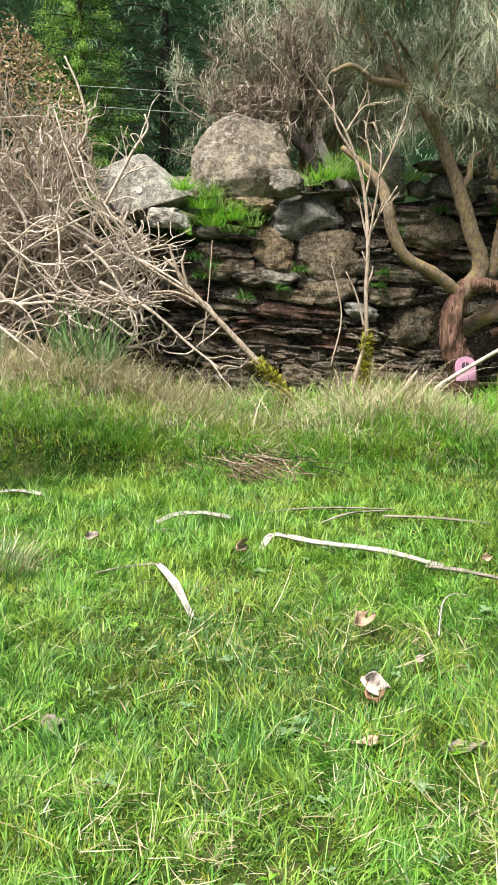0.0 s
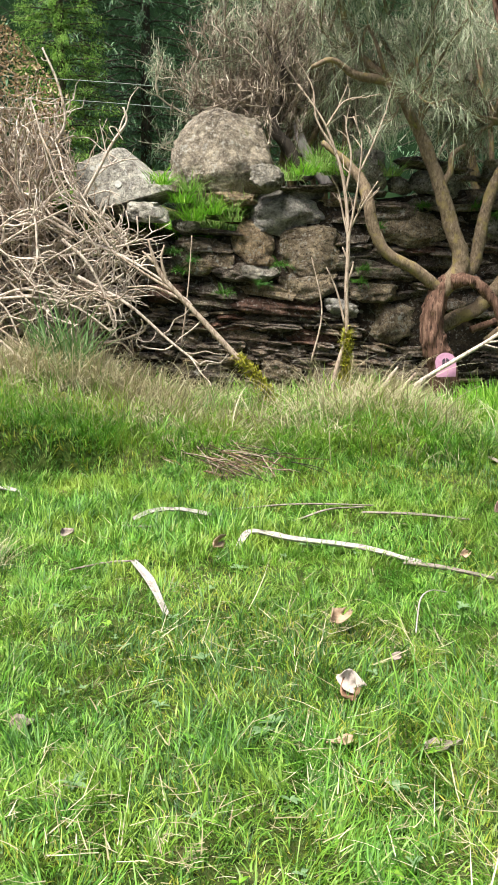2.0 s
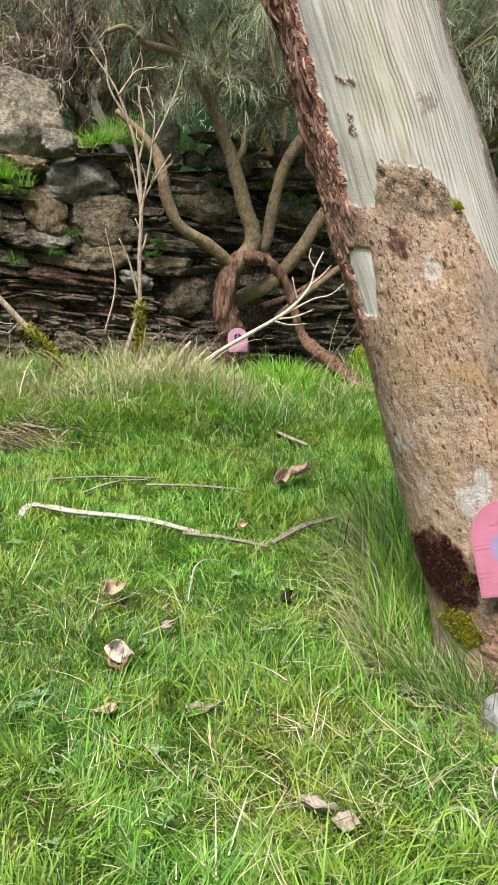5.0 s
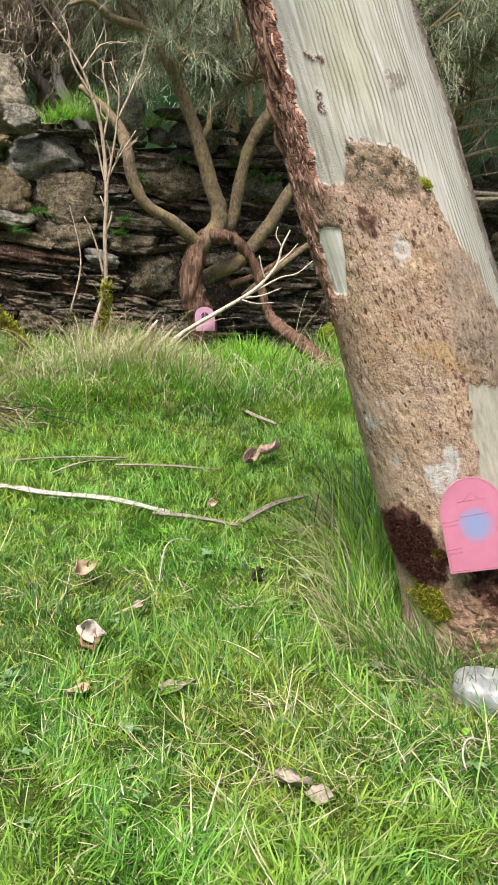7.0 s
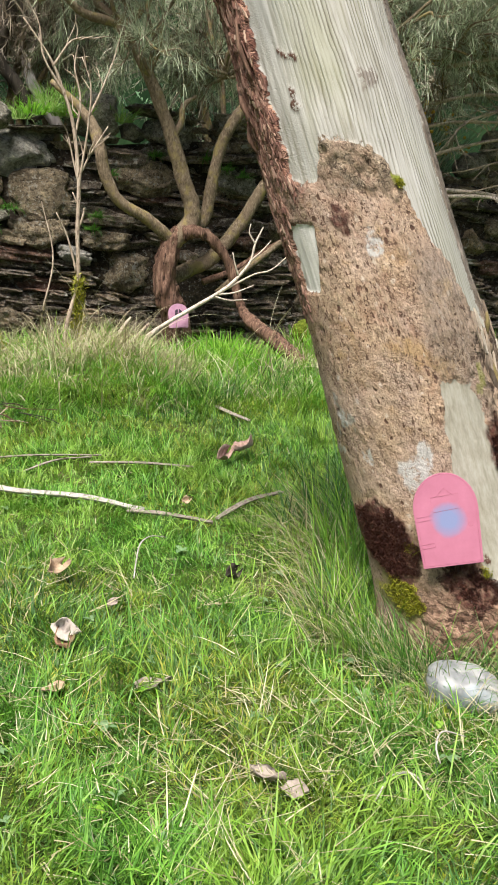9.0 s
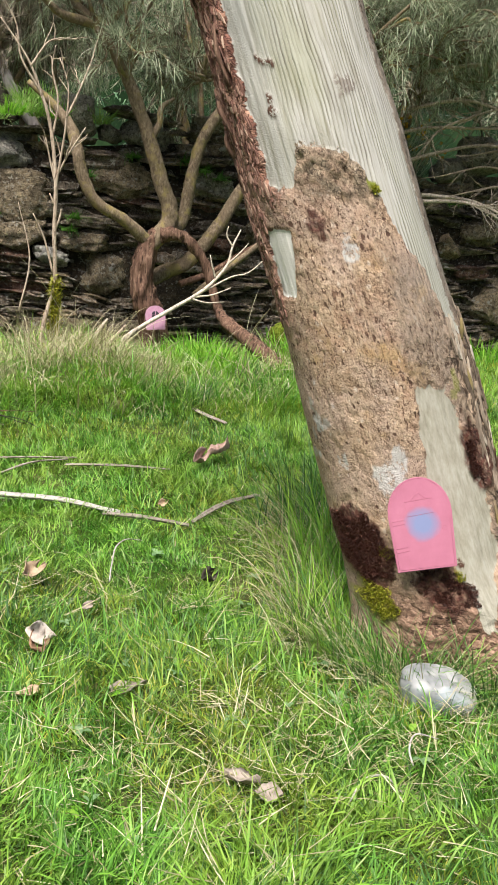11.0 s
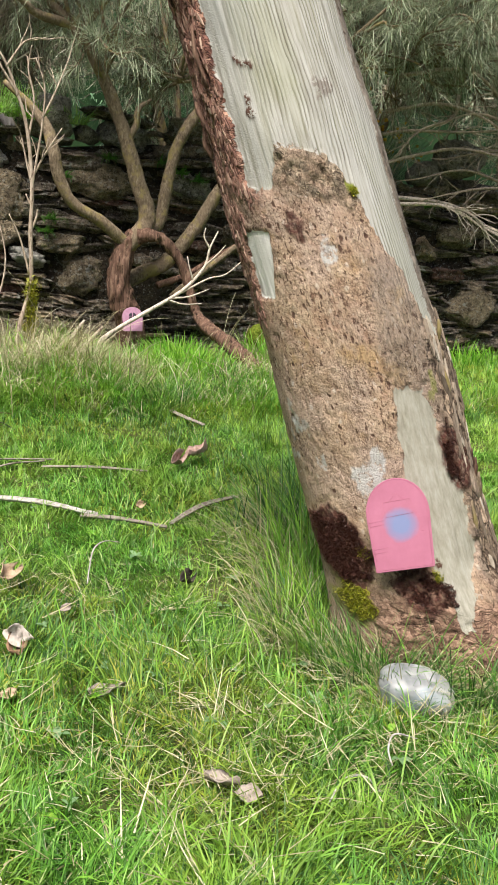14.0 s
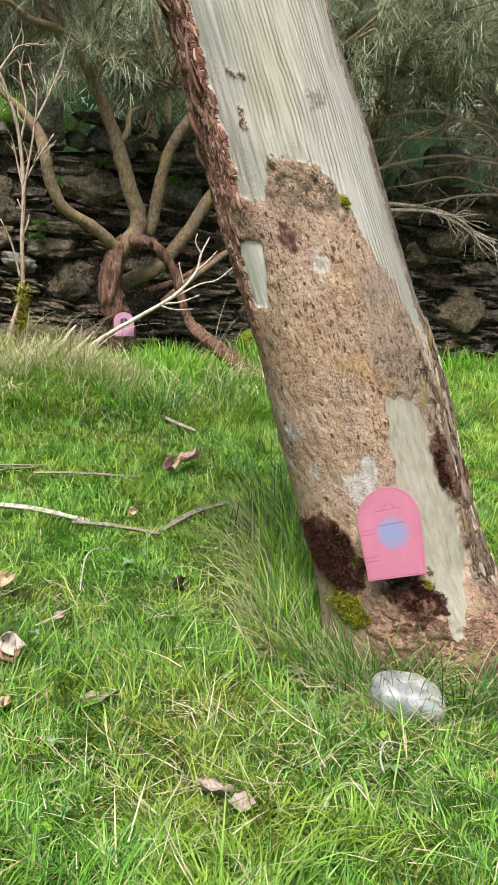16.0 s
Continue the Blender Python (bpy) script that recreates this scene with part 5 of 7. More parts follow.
def broom_shrub(place, size, seed, mats, boughs, label, low=0.1, name="broom_shrub"):
    rng = np.random.default_rng(seed)
    shrub = empty(name, place, label, "shrub")
    roots = [(0, 0, 0.02)]
    for k in range(5):
        a = rng.uniform(0, 6.28)
        end = np.array([math.cos(a) * 0.3 * size[0], math.sin(a) * 0.3 * size[1], rng.uniform(0.35, 0.6) * size[2]])
        part("stem", tube(spline([(0.05 * math.cos(a), 0.05 * math.sin(a), -0.05), end * 0.4 + rng.normal(0, 0.05, 3), end], 6), (0.035, 0.022), 8, 0.25, k), LIMB, shrub)
        roots.append(end)
    targets = []
    while len(targets) < boughs:
        t = rng.uniform(-1, 1, 3)
        if 0.35 < np.linalg.norm(t) < 1:
            z = (t[2] * 0.5 + 0.5) * size[2]
            if z > low:
                targets.append(np.array([t[0] * size[0], t[1] * size[1], z]))
    lines = bough_lines(rng, roots[1:], targets, 0.08)
    wood, green = Heap(), []
    for line in lines:
        wood.add(tube(line, (0.012, 0.008, 0.004), 5, 0.2, 1))
    twigs_along(rng, lines, 14, 17, 0.24, 0.115, 0.95, 0.0, 0.0058, wood, green, (-1.6, 1.6))
    tagged(part("bough_tangle", wood.get(), mats[0], shrub, "thin crooked boughs"), kind="stuff")
    tagged(part("crown", blade_mesh("crown", green, mats[1]), None, shrub, "dense needle-fine twigs"), kind="stuff")
    return shrub


bare = broom_shrub((0.50, 8.25, 1.50), (1.0, 0.55, 1.95), 21, (BROOM_BROWN, BROOM_BROWN), 60, "bare brown twiggy shrub leaning over the big boulder", 0.75, "bare_shrub")
part("stem", tube(spline([(0.16, -0.25, 0.35), (0.0, -0.28, 0.62), (-0.12, -0.25, 0.78), (-0.10, -0.22, 1.0), (-0.03, -0.2, 1.2), (-0.15, -0.15, 1.45)], 6), (0.06, 0.05, 0.05, 0.045, 0.03), 10, 0.3, 2), DARK_BARK, bare, "dark bent stem")
part("stem", tube(spline([(0.35, -0.2, 0.30), (0.14, -0.25, 0.60), (0.06, -0.2, 0.85)], 6), (0.05, 0.045, 0.03), 10, 0.3, 2), GREY_BARK, bare)
broom_shrub((0.15, 8.7, 1.55), (0.85, 0.5, 2.2), 22, (BROOM_BROWN, BROOM), 45, "grey-green broom shrub behind the wall", 0.7)
_s = broom_shrub((2.5, 9.0, 1.6), (1.3, 0.7, 2.4), 23, (BROOM_BROWN, BROOM), 44, "grey-green broom shrub behind the wall", 0.2)
copy_thing(_s, pose(4.4, 8.9, 1.45, 0, 0, 130))
copy_thing(_s, pose(6.3, 8.8, 1.4, 0, 0, 250))
copy_thing(_s, pose(1.0, 9.6, 1.7, 0, 0, 60))


def build_hanging_branches():
    """Bare dead boughs that hang over the wall beside the gum trunk."""
    rng = np.random.default_rng(8)
    bush = empty("bare_branches", (5.0, 7.75, 1.7), "bare dead broom boughs hanging over the wall", "branches")
    base = np.array([5.0, 7.75, 1.7])
    ways = [[(5.9, 7.6, 1.75), (5.2, 7.45, 1.72), (4.7, 7.35, 1.78), (4.2, 7.3, 1.66)], [(5.9, 7.6, 1.6), (5.3, 7.4, 1.66), (4.8, 7.3, 1.62), (4.3, 7.25, 1.50)],
            [(5.6, 7.5, 1.9), (5.1, 7.4, 1.98), (4.5, 7.35, 1.86)], [(4.0, 7.4, 1.5), (4.5, 7.3, 1.48), (4.8, 7.2, 1.36), (4.95, 7.15, 1.15)], [(4.0, 7.4, 1.44), (4.5, 7.25, 1.45), (4.85, 7.2, 1.30), (5.1, 7.15, 1.22)],
            [(3.9, 7.4, 2.2), (4.4, 7.3, 2.3), (4.9, 7.2, 2.15), (5.15, 7.15, 1.85)], [(4.0, 7.4, 2.5), (4.6, 7.3, 2.6), (5.0, 7.2, 2.3), (5.2, 7.15, 2.0)],
            [(3.8, 7.5, 1.72), (4.2, 7.4, 1.86), (4.6, 7.3, 1.95), (5.1, 7.25, 1.92), (5.6, 7.2, 2.0)], [(3.7, 7.5, 1.95), (4.1, 7.4, 2.06), (4.7, 7.3, 2.10), (5.3, 7.2, 2.2)],
            [(4.6, 7.4, 2.4), (4.5, 7.3, 2.2), (4.15, 7.25, 2.05), (3.95, 7.2, 1.85)], [(5.5, 7.4, 2.3), (5.2, 7.3, 2.2), (4.7, 7.25, 2.25), (4.3, 7.2, 2.12)]]
    for k, w in enumerate(ways):
        line = spline(w, 6)
        mat = PALE_WOOD if k in (3, 4) else DEAD_WOOD
        bough = part("bough", tube(line - base, (0.018, 0.013, 0.006), 7, 0.2, k), mat, bush)
        for _ in range(16):
            i = int(rng.integers(4, len(line)))
            d = line[i] - line[i - 1]
            tw = kinky(line[i], d / np.linalg.norm(d) + rng.normal(0, 0.5, 3), rng.uniform(0.12, 0.42), 4, 0.18, 0.08, rng)
            part("twig", tube(tw - base, (0.005, 0.0025), 4, cap=False), mat, bough)
    h = Heap()
    for _ in range(90):
        c = np.array([rng.normal(4.05, 0.18), rng.normal(7.9, 0.1), rng.normal(2.05, 0.16)])
        v, f = stone_verts(int(rng.integers(9)), 2, 3, 0.2)
        h.add((v * 0.016 + c, f))
    flower = empty("gorse_bush", (4.1, 8.0, 1.6), "low gorse bush with small yellow flowers", "shrub")
    tagged(part("blossom", h.get((4.1, 8.0, 1.6)), GORSE, flower), kind="stuff")
    g = Heap()
    for _ in range(260):
        g.add(tube(kinky((rng.normal(4.1, 0.12), rng.normal(8.0, 0.08), 1.6), (rng.normal(0, 0.5), rng.normal(-0.2, 0.4), 1), rng.uniform(0.3, 0.75), 4, 0.2, 0, rng), (0.005, 0.002), 3, cap=False))
    tagged(part("thicket", g.get((4.1, 8.0, 1.6)), BROOM, flower), kind="stuff")


build_hanging_branches()


# ---- tangled dead shrub over the wall's end ----
def build_dead_shrub():
    rng = np.random.default_rng(14)
    base = np.array([-1.75, 7.0, 0.3])
    shrub = empty("dead_shrub", base, "tangled heap of bare pale branches with a few withered leaves", "shrub")

    def stem(points, r0, r1, twigs, mat, tw_len=0.4, seed=0):
        h = Heap()
        h.add(tube(points, (r0, (r0 + r1) / 2, r1), 6, 0.15, seed))
        for _ in range(twigs):
            i = int(rng.integers(2, len(points)))
            d = points[i] - points[i - 1]
            d = d / (np.linalg.norm(d) + 1e-9) + rng.normal(0, 0.75, 3)
            d[1] *= 0.7
            tw = spline(kinky(points[i], d, rng.uniform(0.4, 1.2) * tw_len, 4, 0.42, -0.03, rng), 2)
            h.add(tube(tw, (r1 * 0.95, r1 * 0.45), 4, cap=False))
            if rng.uniform() < 0.5:
                h.add(tube(kinky(tw[4], d + rng.normal(0, 0.8, 3), tw_len * 0.5, 3, 0.3, 0, rng), (r1 * 0.6, r1 * 0.3), 4, cap=False))
        part("branch", h.get(base), mat, shrub)

    for k in range(105):
        x0 = rng.uniform(-3.0, -1.0)
        p = kinky((x0, rng.uniform(6.8, 7.35), rng.uniform(0.35, 0.9)), (rng.normal(0.25, 0.45), rng.normal(-0.12, 0.15), 1.0), rng.uniform(0.9, 2.1), 8, 0.27, 0.03, rng)
        p[:, 1] = np.clip(p[:, 1], 6.45, 7.5)
        p[:, 0] = np.where(p[:, 0] > -0.75, -0.75 - 0.35 * (p[:, 0] + 0.75), p[:, 0])
        limit = np.interp(p[:, 0], [-1.6, -1.35, -1.12, -0.6], [2.9, 2.4, 1.72, 1.2])
        p[:, 2] = np.where(p[:, 2] > limit, limit - 0.2 * (p[:, 2] - limit), p[:, 2])
        stem(spline(p, 3), rng.uniform(0.008, 0.014), 0.0062, 7, PALE_WOOD if k % 3 else DEAD_WOOD, 0.42, k)
    for k in range(80):
        x0 = rng.uniform(-3.0, -1.3)
        p = kinky((x0, rng.uniform(6.5, 7.1), rng.uniform(0.6, 1.7)), (1.0, rng.normal(-0.1, 0.2), rng.normal(-0.05, 0.35)), rng.uniform(0.6, 1.2), 7, 0.30, 0.03, rng)
        p[:, 1] = np.clip(p[:, 1], 6.35, 7.4)
        p[:, 0] = np.minimum(p[:, 0], -0.62 - 0.1 * rng.uniform())
        stem(spline(p, 3), rng.uniform(0.008, 0.013), 0.006, 6, PALE_WOOD if k % 4 else DEAD_WOOD, 0.34, k + 50)
    for k in range(115):
        x0 = rng.uniform(-2.7, -1.3)
        p = kinky((x0, rng.uniform(6.6, 7.3), rng.uniform(1.2, 1.8)), (rng.normal(0.0, 0.35), rng.normal(-0.1, 0.2), 1.0), rng.uniform(0.6, 1.5), 7, 0.30, 0.0, rng)
        limit = np.interp(p[:, 0], [-1.6, -1.35, -1.12, -0.6], [2.9, 2.45, 1.75, 1.2])
        p[:, 2] = np.where(p[:, 2] > limit, limit - 0.2 * (p[:, 2] - limit), p[:, 2])
        stem(spline(p, 3), rng.uniform(0.006, 0.009), 0.0048, 7, PALE_WOOD if k % 2 else DEAD_WOOD, 0.32, k + 200)
    # the long crooked boughs that stand out
    heroes = [[(-2.1, 6.5, 1.05), (-1.78, 6.45, 1.0), (-1.66, 6.45, 0.90), (-1.35, 6.4, 0.91), (-1.05, 6.4, 0.84), (-0.80, 6.4, 0.66)],
              [(-1.72, 6.5, 1.75), (-1.55, 6.5, 1.45), (-1.60, 6.48, 1.15), (-1.66, 6.45, 0.90)],
              [(-1.45, 6.7, 1.55), (-1.05, 6.6, 1.32), (-0.72, 6.5, 1.18), (-0.40, 6.4, 0.98), (-0.14, 6.35, 0.72)],
              [(-1.25, 6.8, 1.25), (-0.95, 6.75, 1.75), (-0.82, 6.75, 1.98), (-0.72, 6.75, 2.12), (-0.74, 6.75, 2.22)],
              [(-1.42, 6.8, 1.6), (-1.28, 6.8, 1.92), (-1.16, 6.8, 2.12), (-1.20, 6.8, 2.38), (-1.30, 6.8, 2.62)],
              [(-2.0, 6.3, 0.98), (-1.72, 6.2, 0.78), (-1.45, 6.1, 0.58), (-1.3, 6.05, 0.42)],
              [(-1.15, 6.5, 1.30), (-0.98, 6.45, 1.15), (-0.85, 6.45, 0.90), (-0.78, 6.45, 0.62)],
              [(-1.05, 6.5, 1.05), (-0.70, 6.45, 0.86), (-0.42, 6.4, 0.62), (-0.20, 6.35, 0.45)]]
    for k, w in enumerate(heroes):
        stem(spline(w, 6), 0.014 if k != 5 else 0.013, 0.007, 7, PALE_WOOD, 0.3, k + 90)
    # withered leaves near the top
    h = Heap()
    for _ in range(9500):
        c = np.array([rng.uniform(-2.6, -1.15), rng.uniform(6.4, 7.3), rng.uniform(1.6, 2.85)])
        if c[2] > np.interp(c[0], [-1.6, -1.15], [2.85, 2.3]) or rng.uniform() > (c[2] - 1.8) / 0.8:
            continue
        n = Euler(rng.uniform(0, 6.28, 3)).to_matrix()
        L, w = rng.uniform(0.018, 0.04), rng.uniform(0.005, 0.011)
        pts = np.array([(0, 0, 0), (w, L * 0.4, 0.006), (0, L, -0.004), (-w, L * 0.4, 0.006), (0, L * 0.45, -0.004)])
        h.add((pts @ np.array(n).T + c, [(0, 1, 4), (1, 2, 4), (2, 3, 4), (3, 0, 4)]))
    tagged(part("withered_foliage", h.get(base), DEAD_LEAF, shrub, "curled orange-brown leaves"), kind="stuff")


build_dead_shrub()


# ---- saplings and sticks on the bank ----
def mossy_foot(parent, line, r, count, seed):
    rng = np.random.default_rng(seed)
    k = rng.integers(0, len(line), count)
    pos = np.array(line)[k] + rng.normal(0, r * 0.55, (count, 3))
    moss = part("moss", blade_mesh("moss", [blades(pos, rng.uniform(0.015, 0.045, count), rng.uniform(0, 6.28, count), rng.uniform(0.3, 2.2, count), rng.normal(0, 0.6, count), np.full(count, 0.011), 2, seed)], MOSS_YELLOW), None, parent, "yellow-green moss")
    tagged(moss, kind="stuff")


def build_sapling():
    rng = np.random.default_rng(17)
    base = np.array([0.80, 6.5, 0.12])
    t = empty("bare_sapling", base, "leafless pale sapling with forked top and mossy foot", "sapling")
    main = spline([(0.83, 6.5, 0.10), (0.835, 6.5, 0.65), (0.825, 6.5, 1.0), (0.83, 6.5, 1.34), (0.79, 6.5, 1.70), (0.72, 6.5, 1.92), (0.64, 6.5, 2.10), (0.47, 6.5, 2.33)], 6)
    part("stem", tube(main - base, (0.016, 0.0145, 0.013, 0.010, 0.005), 10, 0.2, 1), DEAD_WOOD, t)
    part("stem", tube(spline([(0.72, 6.45, 0.10), (0.75, 6.46, 0.36), (0.81, 6.48, 0.58), (0.835, 6.5, 0.72)], 5) - base, (0.017, 0.014, 0.009), 8, 0.2, 2), DEAD_WOOD, t)
    forks = [[(0.83, 6.5, 1.30), (0.86, 6.48, 1.50), (0.89, 6.46, 1.72), (0.90, 6.45, 1.95), (0.84, 6.45, 2.12)], [(0.83, 6.5, 1.36), (0.91, 6.48, 1.52), (1.02, 6.46, 1.70)], [(0.80, 6.5, 1.6), (0.84, 6.5, 1.85), (0.80, 6.5, 2.05), (0.82, 6.5, 2.2)],
             [(0.83, 6.5, 1.32), (0.79, 6.5, 1.48), (0.76, 6.5, 1.62)], [(0.74, 6.5, 1.88), (0.60, 6.5, 2.10), (0.57, 6.5, 2.3), (0.5, 6.5, 2.42)], [(0.66, 6.5, 2.05), (0.76, 6.48, 2.2), (0.84, 6.46, 2.24)], [(0.89, 6.46, 1.75), (0.97, 6.45, 1.92), (1.04, 6.45, 2.1)],
             [(0.83, 6.5, 1.02), (0.86, 6.5, 1.10), (0.87, 6.5, 1.16)], [(0.82, 6.5, 0.72), (0.76, 6.5, 0.95), (0.68, 6.48, 1.12)], [(0.825, 6.5, 1.18), (0.79, 6.5, 1.26)]]
    for k, w in enumerate(forks):
        h = Heap()
        line = spline(w, 5)
        h.add(tube(line, (0.009, 0.007, 0.004), 7, 0.2, k))
        for _ in range(4 if k < 7 else 0):
            i = int(rng.integers(3, len(line)))
            d = line[i] - line[i - 1]
            h.add(tube(kinky(line[i], d / np.linalg.norm(d) + rng.normal(0, 0.5, 3), rng.uniform(0.06, 0.2), 3, 0.2, -0.08, rng), (0.005, 0.0025), 5, cap=False))
        part("twig", h.get(base), DEAD_WOOD, t)
    mossy_foot(t, spline([(0.832, 6.49, 0.28), (0.835, 6.49, 0.66)], 12) - base, 0.035, 1500, 3)


build_sapling()


def build_leaning_stem():
    base = np.array([0.28, 6.3, 0.15])
    t = empty("leaning_stem", base, "dead pale stem leaning from a mossy foot", "dead stem")
    main = spline([(0.33, 6.3, 0.12), (0.26, 6.3, 0.28), (0.09, 6.3, 0.47), (-0.16, 6.3, 0.74), (-0.43, 6.3, 1.03), (-0.50, 6.3, 1.16), (-0.54, 6.3, 1.30)], 6)
    part("stem", tube(main - base, (0.027, 0.024, 0.019, 0.015, 0.007), 10, 0.2, 4), DEAD_WOOD, t)
    for w in ([(-0.36, 6.3, 0.95), (-0.55, 6.3, 1.06), (-0.76, 6.32, 1.20)], [(-0.42, 6.3, 1.02), (-0.45, 6.28, 1.16), (-0.43, 6.28, 1.26)], [(-0.30, 6.3, 0.89), (-0.5, 6.3, 0.98), (-0.68, 6.3, 0.98)], [(-0.5, 6.3, 1.14), (-0.58, 6.3, 1.22)]):
        part("twig", tube(spline(w, 5) - base, (0.012, 0.006), 7, 0.2, 5), DEAD_WOOD, t)
    mossy_foot(t, spline([(0.30, 6.29, 0.20), (0.20, 6.29, 0.36), (0.07, 6.29, 0.50)], 8) - base, 0.035, 1500, 9)


build_leaning_stem()


def fallen_stick(name, points, radii, mat, label, twigs=(), category="stick"):
    base = np.array(points[0], float)
    t = empty(name, base, label, category)
    part("stem", tube(spline(points, 6) - base, radii, 9, 0.2, 6), mat, t)
    for w in twigs:
        part("twig", tube(spline(w, 4) - base, (0.0085, 0.0035), 6, 0.2, 5), mat, t)
    return t


fallen_stick("dead_stick", [(1.28, 6.8, 0.16), (1.45, 6.8, 0.30), (1.64, 6.8, 0.42), (1.94, 6.8, 0.60), (2.08, 6.8, 0.72), (2.17, 6.8, 0.84), (2.20, 6.8, 0.97), (2.26, 6.8, 1.10)], (0.019, 0.016, 0.014, 0.012, 0.009, 0.005), PALE_WOOD,
             "forked pale dead stick lying in front of the broom trunk",
             ([(1.98, 6.8, 0.62), (2.2, 6.8, 0.74), (2.34, 6.8, 0.78), (2.5, 6.8, 0.92)], [(2.17, 6.8, 0.84), (2.25, 6.78, 0.92), (2.32, 6.78, 1.0)], [(1.92, 6.8, 0.58), (2.05, 6.78, 0.60), (2.2, 6.78, 0.66)],
              [(1.88, 6.8, 0.57), (2.0, 6.78, 0.54), (2.15, 6.78, 0.55)], [(2.08, 6.8, 0.72), (2.04, 6.78, 0.82), (2.02, 6.78, 0.9)], [(2.20, 6.8, 0.97), (2.15, 6.8, 1.05), (2.16, 6.8, 1.12)]))
fallen_stick("broken_stub", [(1.12, 6.75, 0.16), (1.18, 6.75, 0.30), (1.25, 6.75, 0.40)], (0.02, 0.016, 0.008), PALE_WOOD, "short broken pale stub standing in the bank grass")
fallen_stick("broken_stub", [(1.22, 6.72, 0.15), (1.30, 6.72, 0.26), (1.38, 6.72, 0.36)], (0.022, 0.016, 0.008), DEAD_WOOD, "short broken brown stub standing in the bank grass")
fallen_stick("dead_stick", [(0.62, 6.9, 0.42), (0.70, 6.95, 0.80), (0.62, 7.0, 1.2)], (0.007, 0.006, 0.003), DEAD_WOOD, "thin dry stalk standing before the wall")
fallen_stick("dead_stick", [(-0.35, 6.75, 0.55), (-0.3, 6.8, 0.95), (-0.27, 6.85, 1.35)], (0.006, 0.005, 0.003), DEAD_WOOD, "thin dry stalk standing before the wall")


# ---- a heap of dead twigs at the foot of the bank ----
def build_twig_heap():
    rng = np.random.default_rng(61)
    heap = empty("twig_heap", (0.03, 4.84, 0.03), "low heap of dark dead twigs at the foot of the bank", "twigs")
    for k in range(110):
        x, y = rng.normal(0.0, 0.13), rng.uniform(-0.1, 0.2)
        z = float(gz(0.03 + x, 4.84 + y)) - 0.03 + rng.uniform(0.02, 0.11)
        line = spline(kinky((x, y, z), (rng.normal(0.6, 0.5), rng.normal(-0.3, 0.3), rng.normal(-0.25, 0.2)), rng.uniform(0.12, 0.32), 4, 0.12, 0.04, rng), 2)
        part("twig", tube(line, (0.0028, 0.0014), 4, 0.2, k), (DARK_BARK, LIMB, DEAD_WOOD, STEM_BARK)[k % 4], heap)


build_twig_heap()


# ---- shed bark and leaves on the lawn ----
def bark_strip(points, width, mat, label, curl=0.5, seed=0):
    """A long strip of shed bark, rolled in along its length."""
    pts = np.array(points, float)
    pts[:, 2] = pts[:, 2] * 0.62 + gz(pts[:, 0], pts[:, 1])
    line = spline(pts, 10)
    n = len(line)
    rng = np.random.default_rng(seed)
    t = np.gradient(line, axis=0)
    t /= np.linalg.norm(t, axis=1)[:, None]
    side = np.cross(t, [0, 0, 1.0])
    side /= np.linalg.norm(side, axis=1)[:, None]
    w = 0.62 * width * (0.55 + 0.45 * np.sin(np.linspace(0.35, 2.9, n))) * (0.85 + 0.3 * vnoise(xyz(np.arange(n) * 0.12, seed, 0), 5))
    v, m = [], 9
    for k in range(m):
        s = k / (m - 1) * 2 - 1
        up = 0.5 * curl * w * (s * s) + 0.0022 * rng.normal() + 0.05 * w * np.cos(s * 14 + seed) + 0.004 * (vnoise(xyz(np.arange(n) * 0.3, s * 3, seed), 8) - 0.5)
        v.append(line + side * (s * w / 2)[:, None] + np.outer(up, [0, 0, 1]))
    for k in range(m):
        s = (m - 1 - k) / (m - 1) * 2 - 1
        up = 0.5 * curl * w * (s * s) - 0.004
        v.append(line + side * (s * w / 2)[:, None] + np.outer(up, [0, 0, 1]))
    v = np.stack(v, 1).reshape(-1, 3)
    r = 2 * m
    f = [(i * r + j, i * r + (j + 1) % r, (i + 1) * r + (j + 1) % r, (i + 1) * r + j) for i in range(n - 1) for j in range(r)]
    f += [tuple(range(r))[::-1], tuple((n - 1) * r + j for j in range(r))]
    ob = new("bark_strip", raw_mesh("bark_strip", v - line[0], f, mat))
    ob.location = line[0]
    return tagged(ob, label, "bark strip", "shed bark on the lawn")


bark_strip([(0.05, 3.43, 0.025), (0.10, 3.53, 0.075), (0.26, 3.47, 0.07), (0.51, 3.33, 0.055), (0.70, 3.18, 0.035)], 0.058, STRIP, "long silvery strip of shed bark with a hooked end", 0.6, 1)
bark_strip([(0.64, 3.17, 0.04), (0.78, 3.10, 0.045), (0.93, 3.04, 0.03)], 0.032, STRIP_DARK, "dark brown strip of shed bark", 0.9, 2)
bark_strip([(-0.40, 3.86, 0.035), (-0.32, 3.95, 0.06), (-0.21, 3.97, 0.065), (-0.07, 3.94, 0.04)], 0.05, STRIP, "short arched strip of pale shed bark", 0.5, 3)
bark_strip([(-0.44, 3.74, 0.03), (-0.27, 3.75, 0.03)], 0.03, STRIP_DARK, "flat grey strip of shed bark", 0.3, 4)
bark_strip([(-0.55, 3.12, 0.04), (-0.43, 3.16, 0.05), (-0.31, 3.17, 0.055)], 0.024, STRIP_DARK, "thin dark strip of shed bark", 0.4, 5)
bark_strip([(-0.33, 3.16, 0.055), (-0.25, 2.93, 0.06), (-0.18, 2.70, 0.03)], 0.042, STRIP, "short pale strip of shed bark", 0.5, 6)
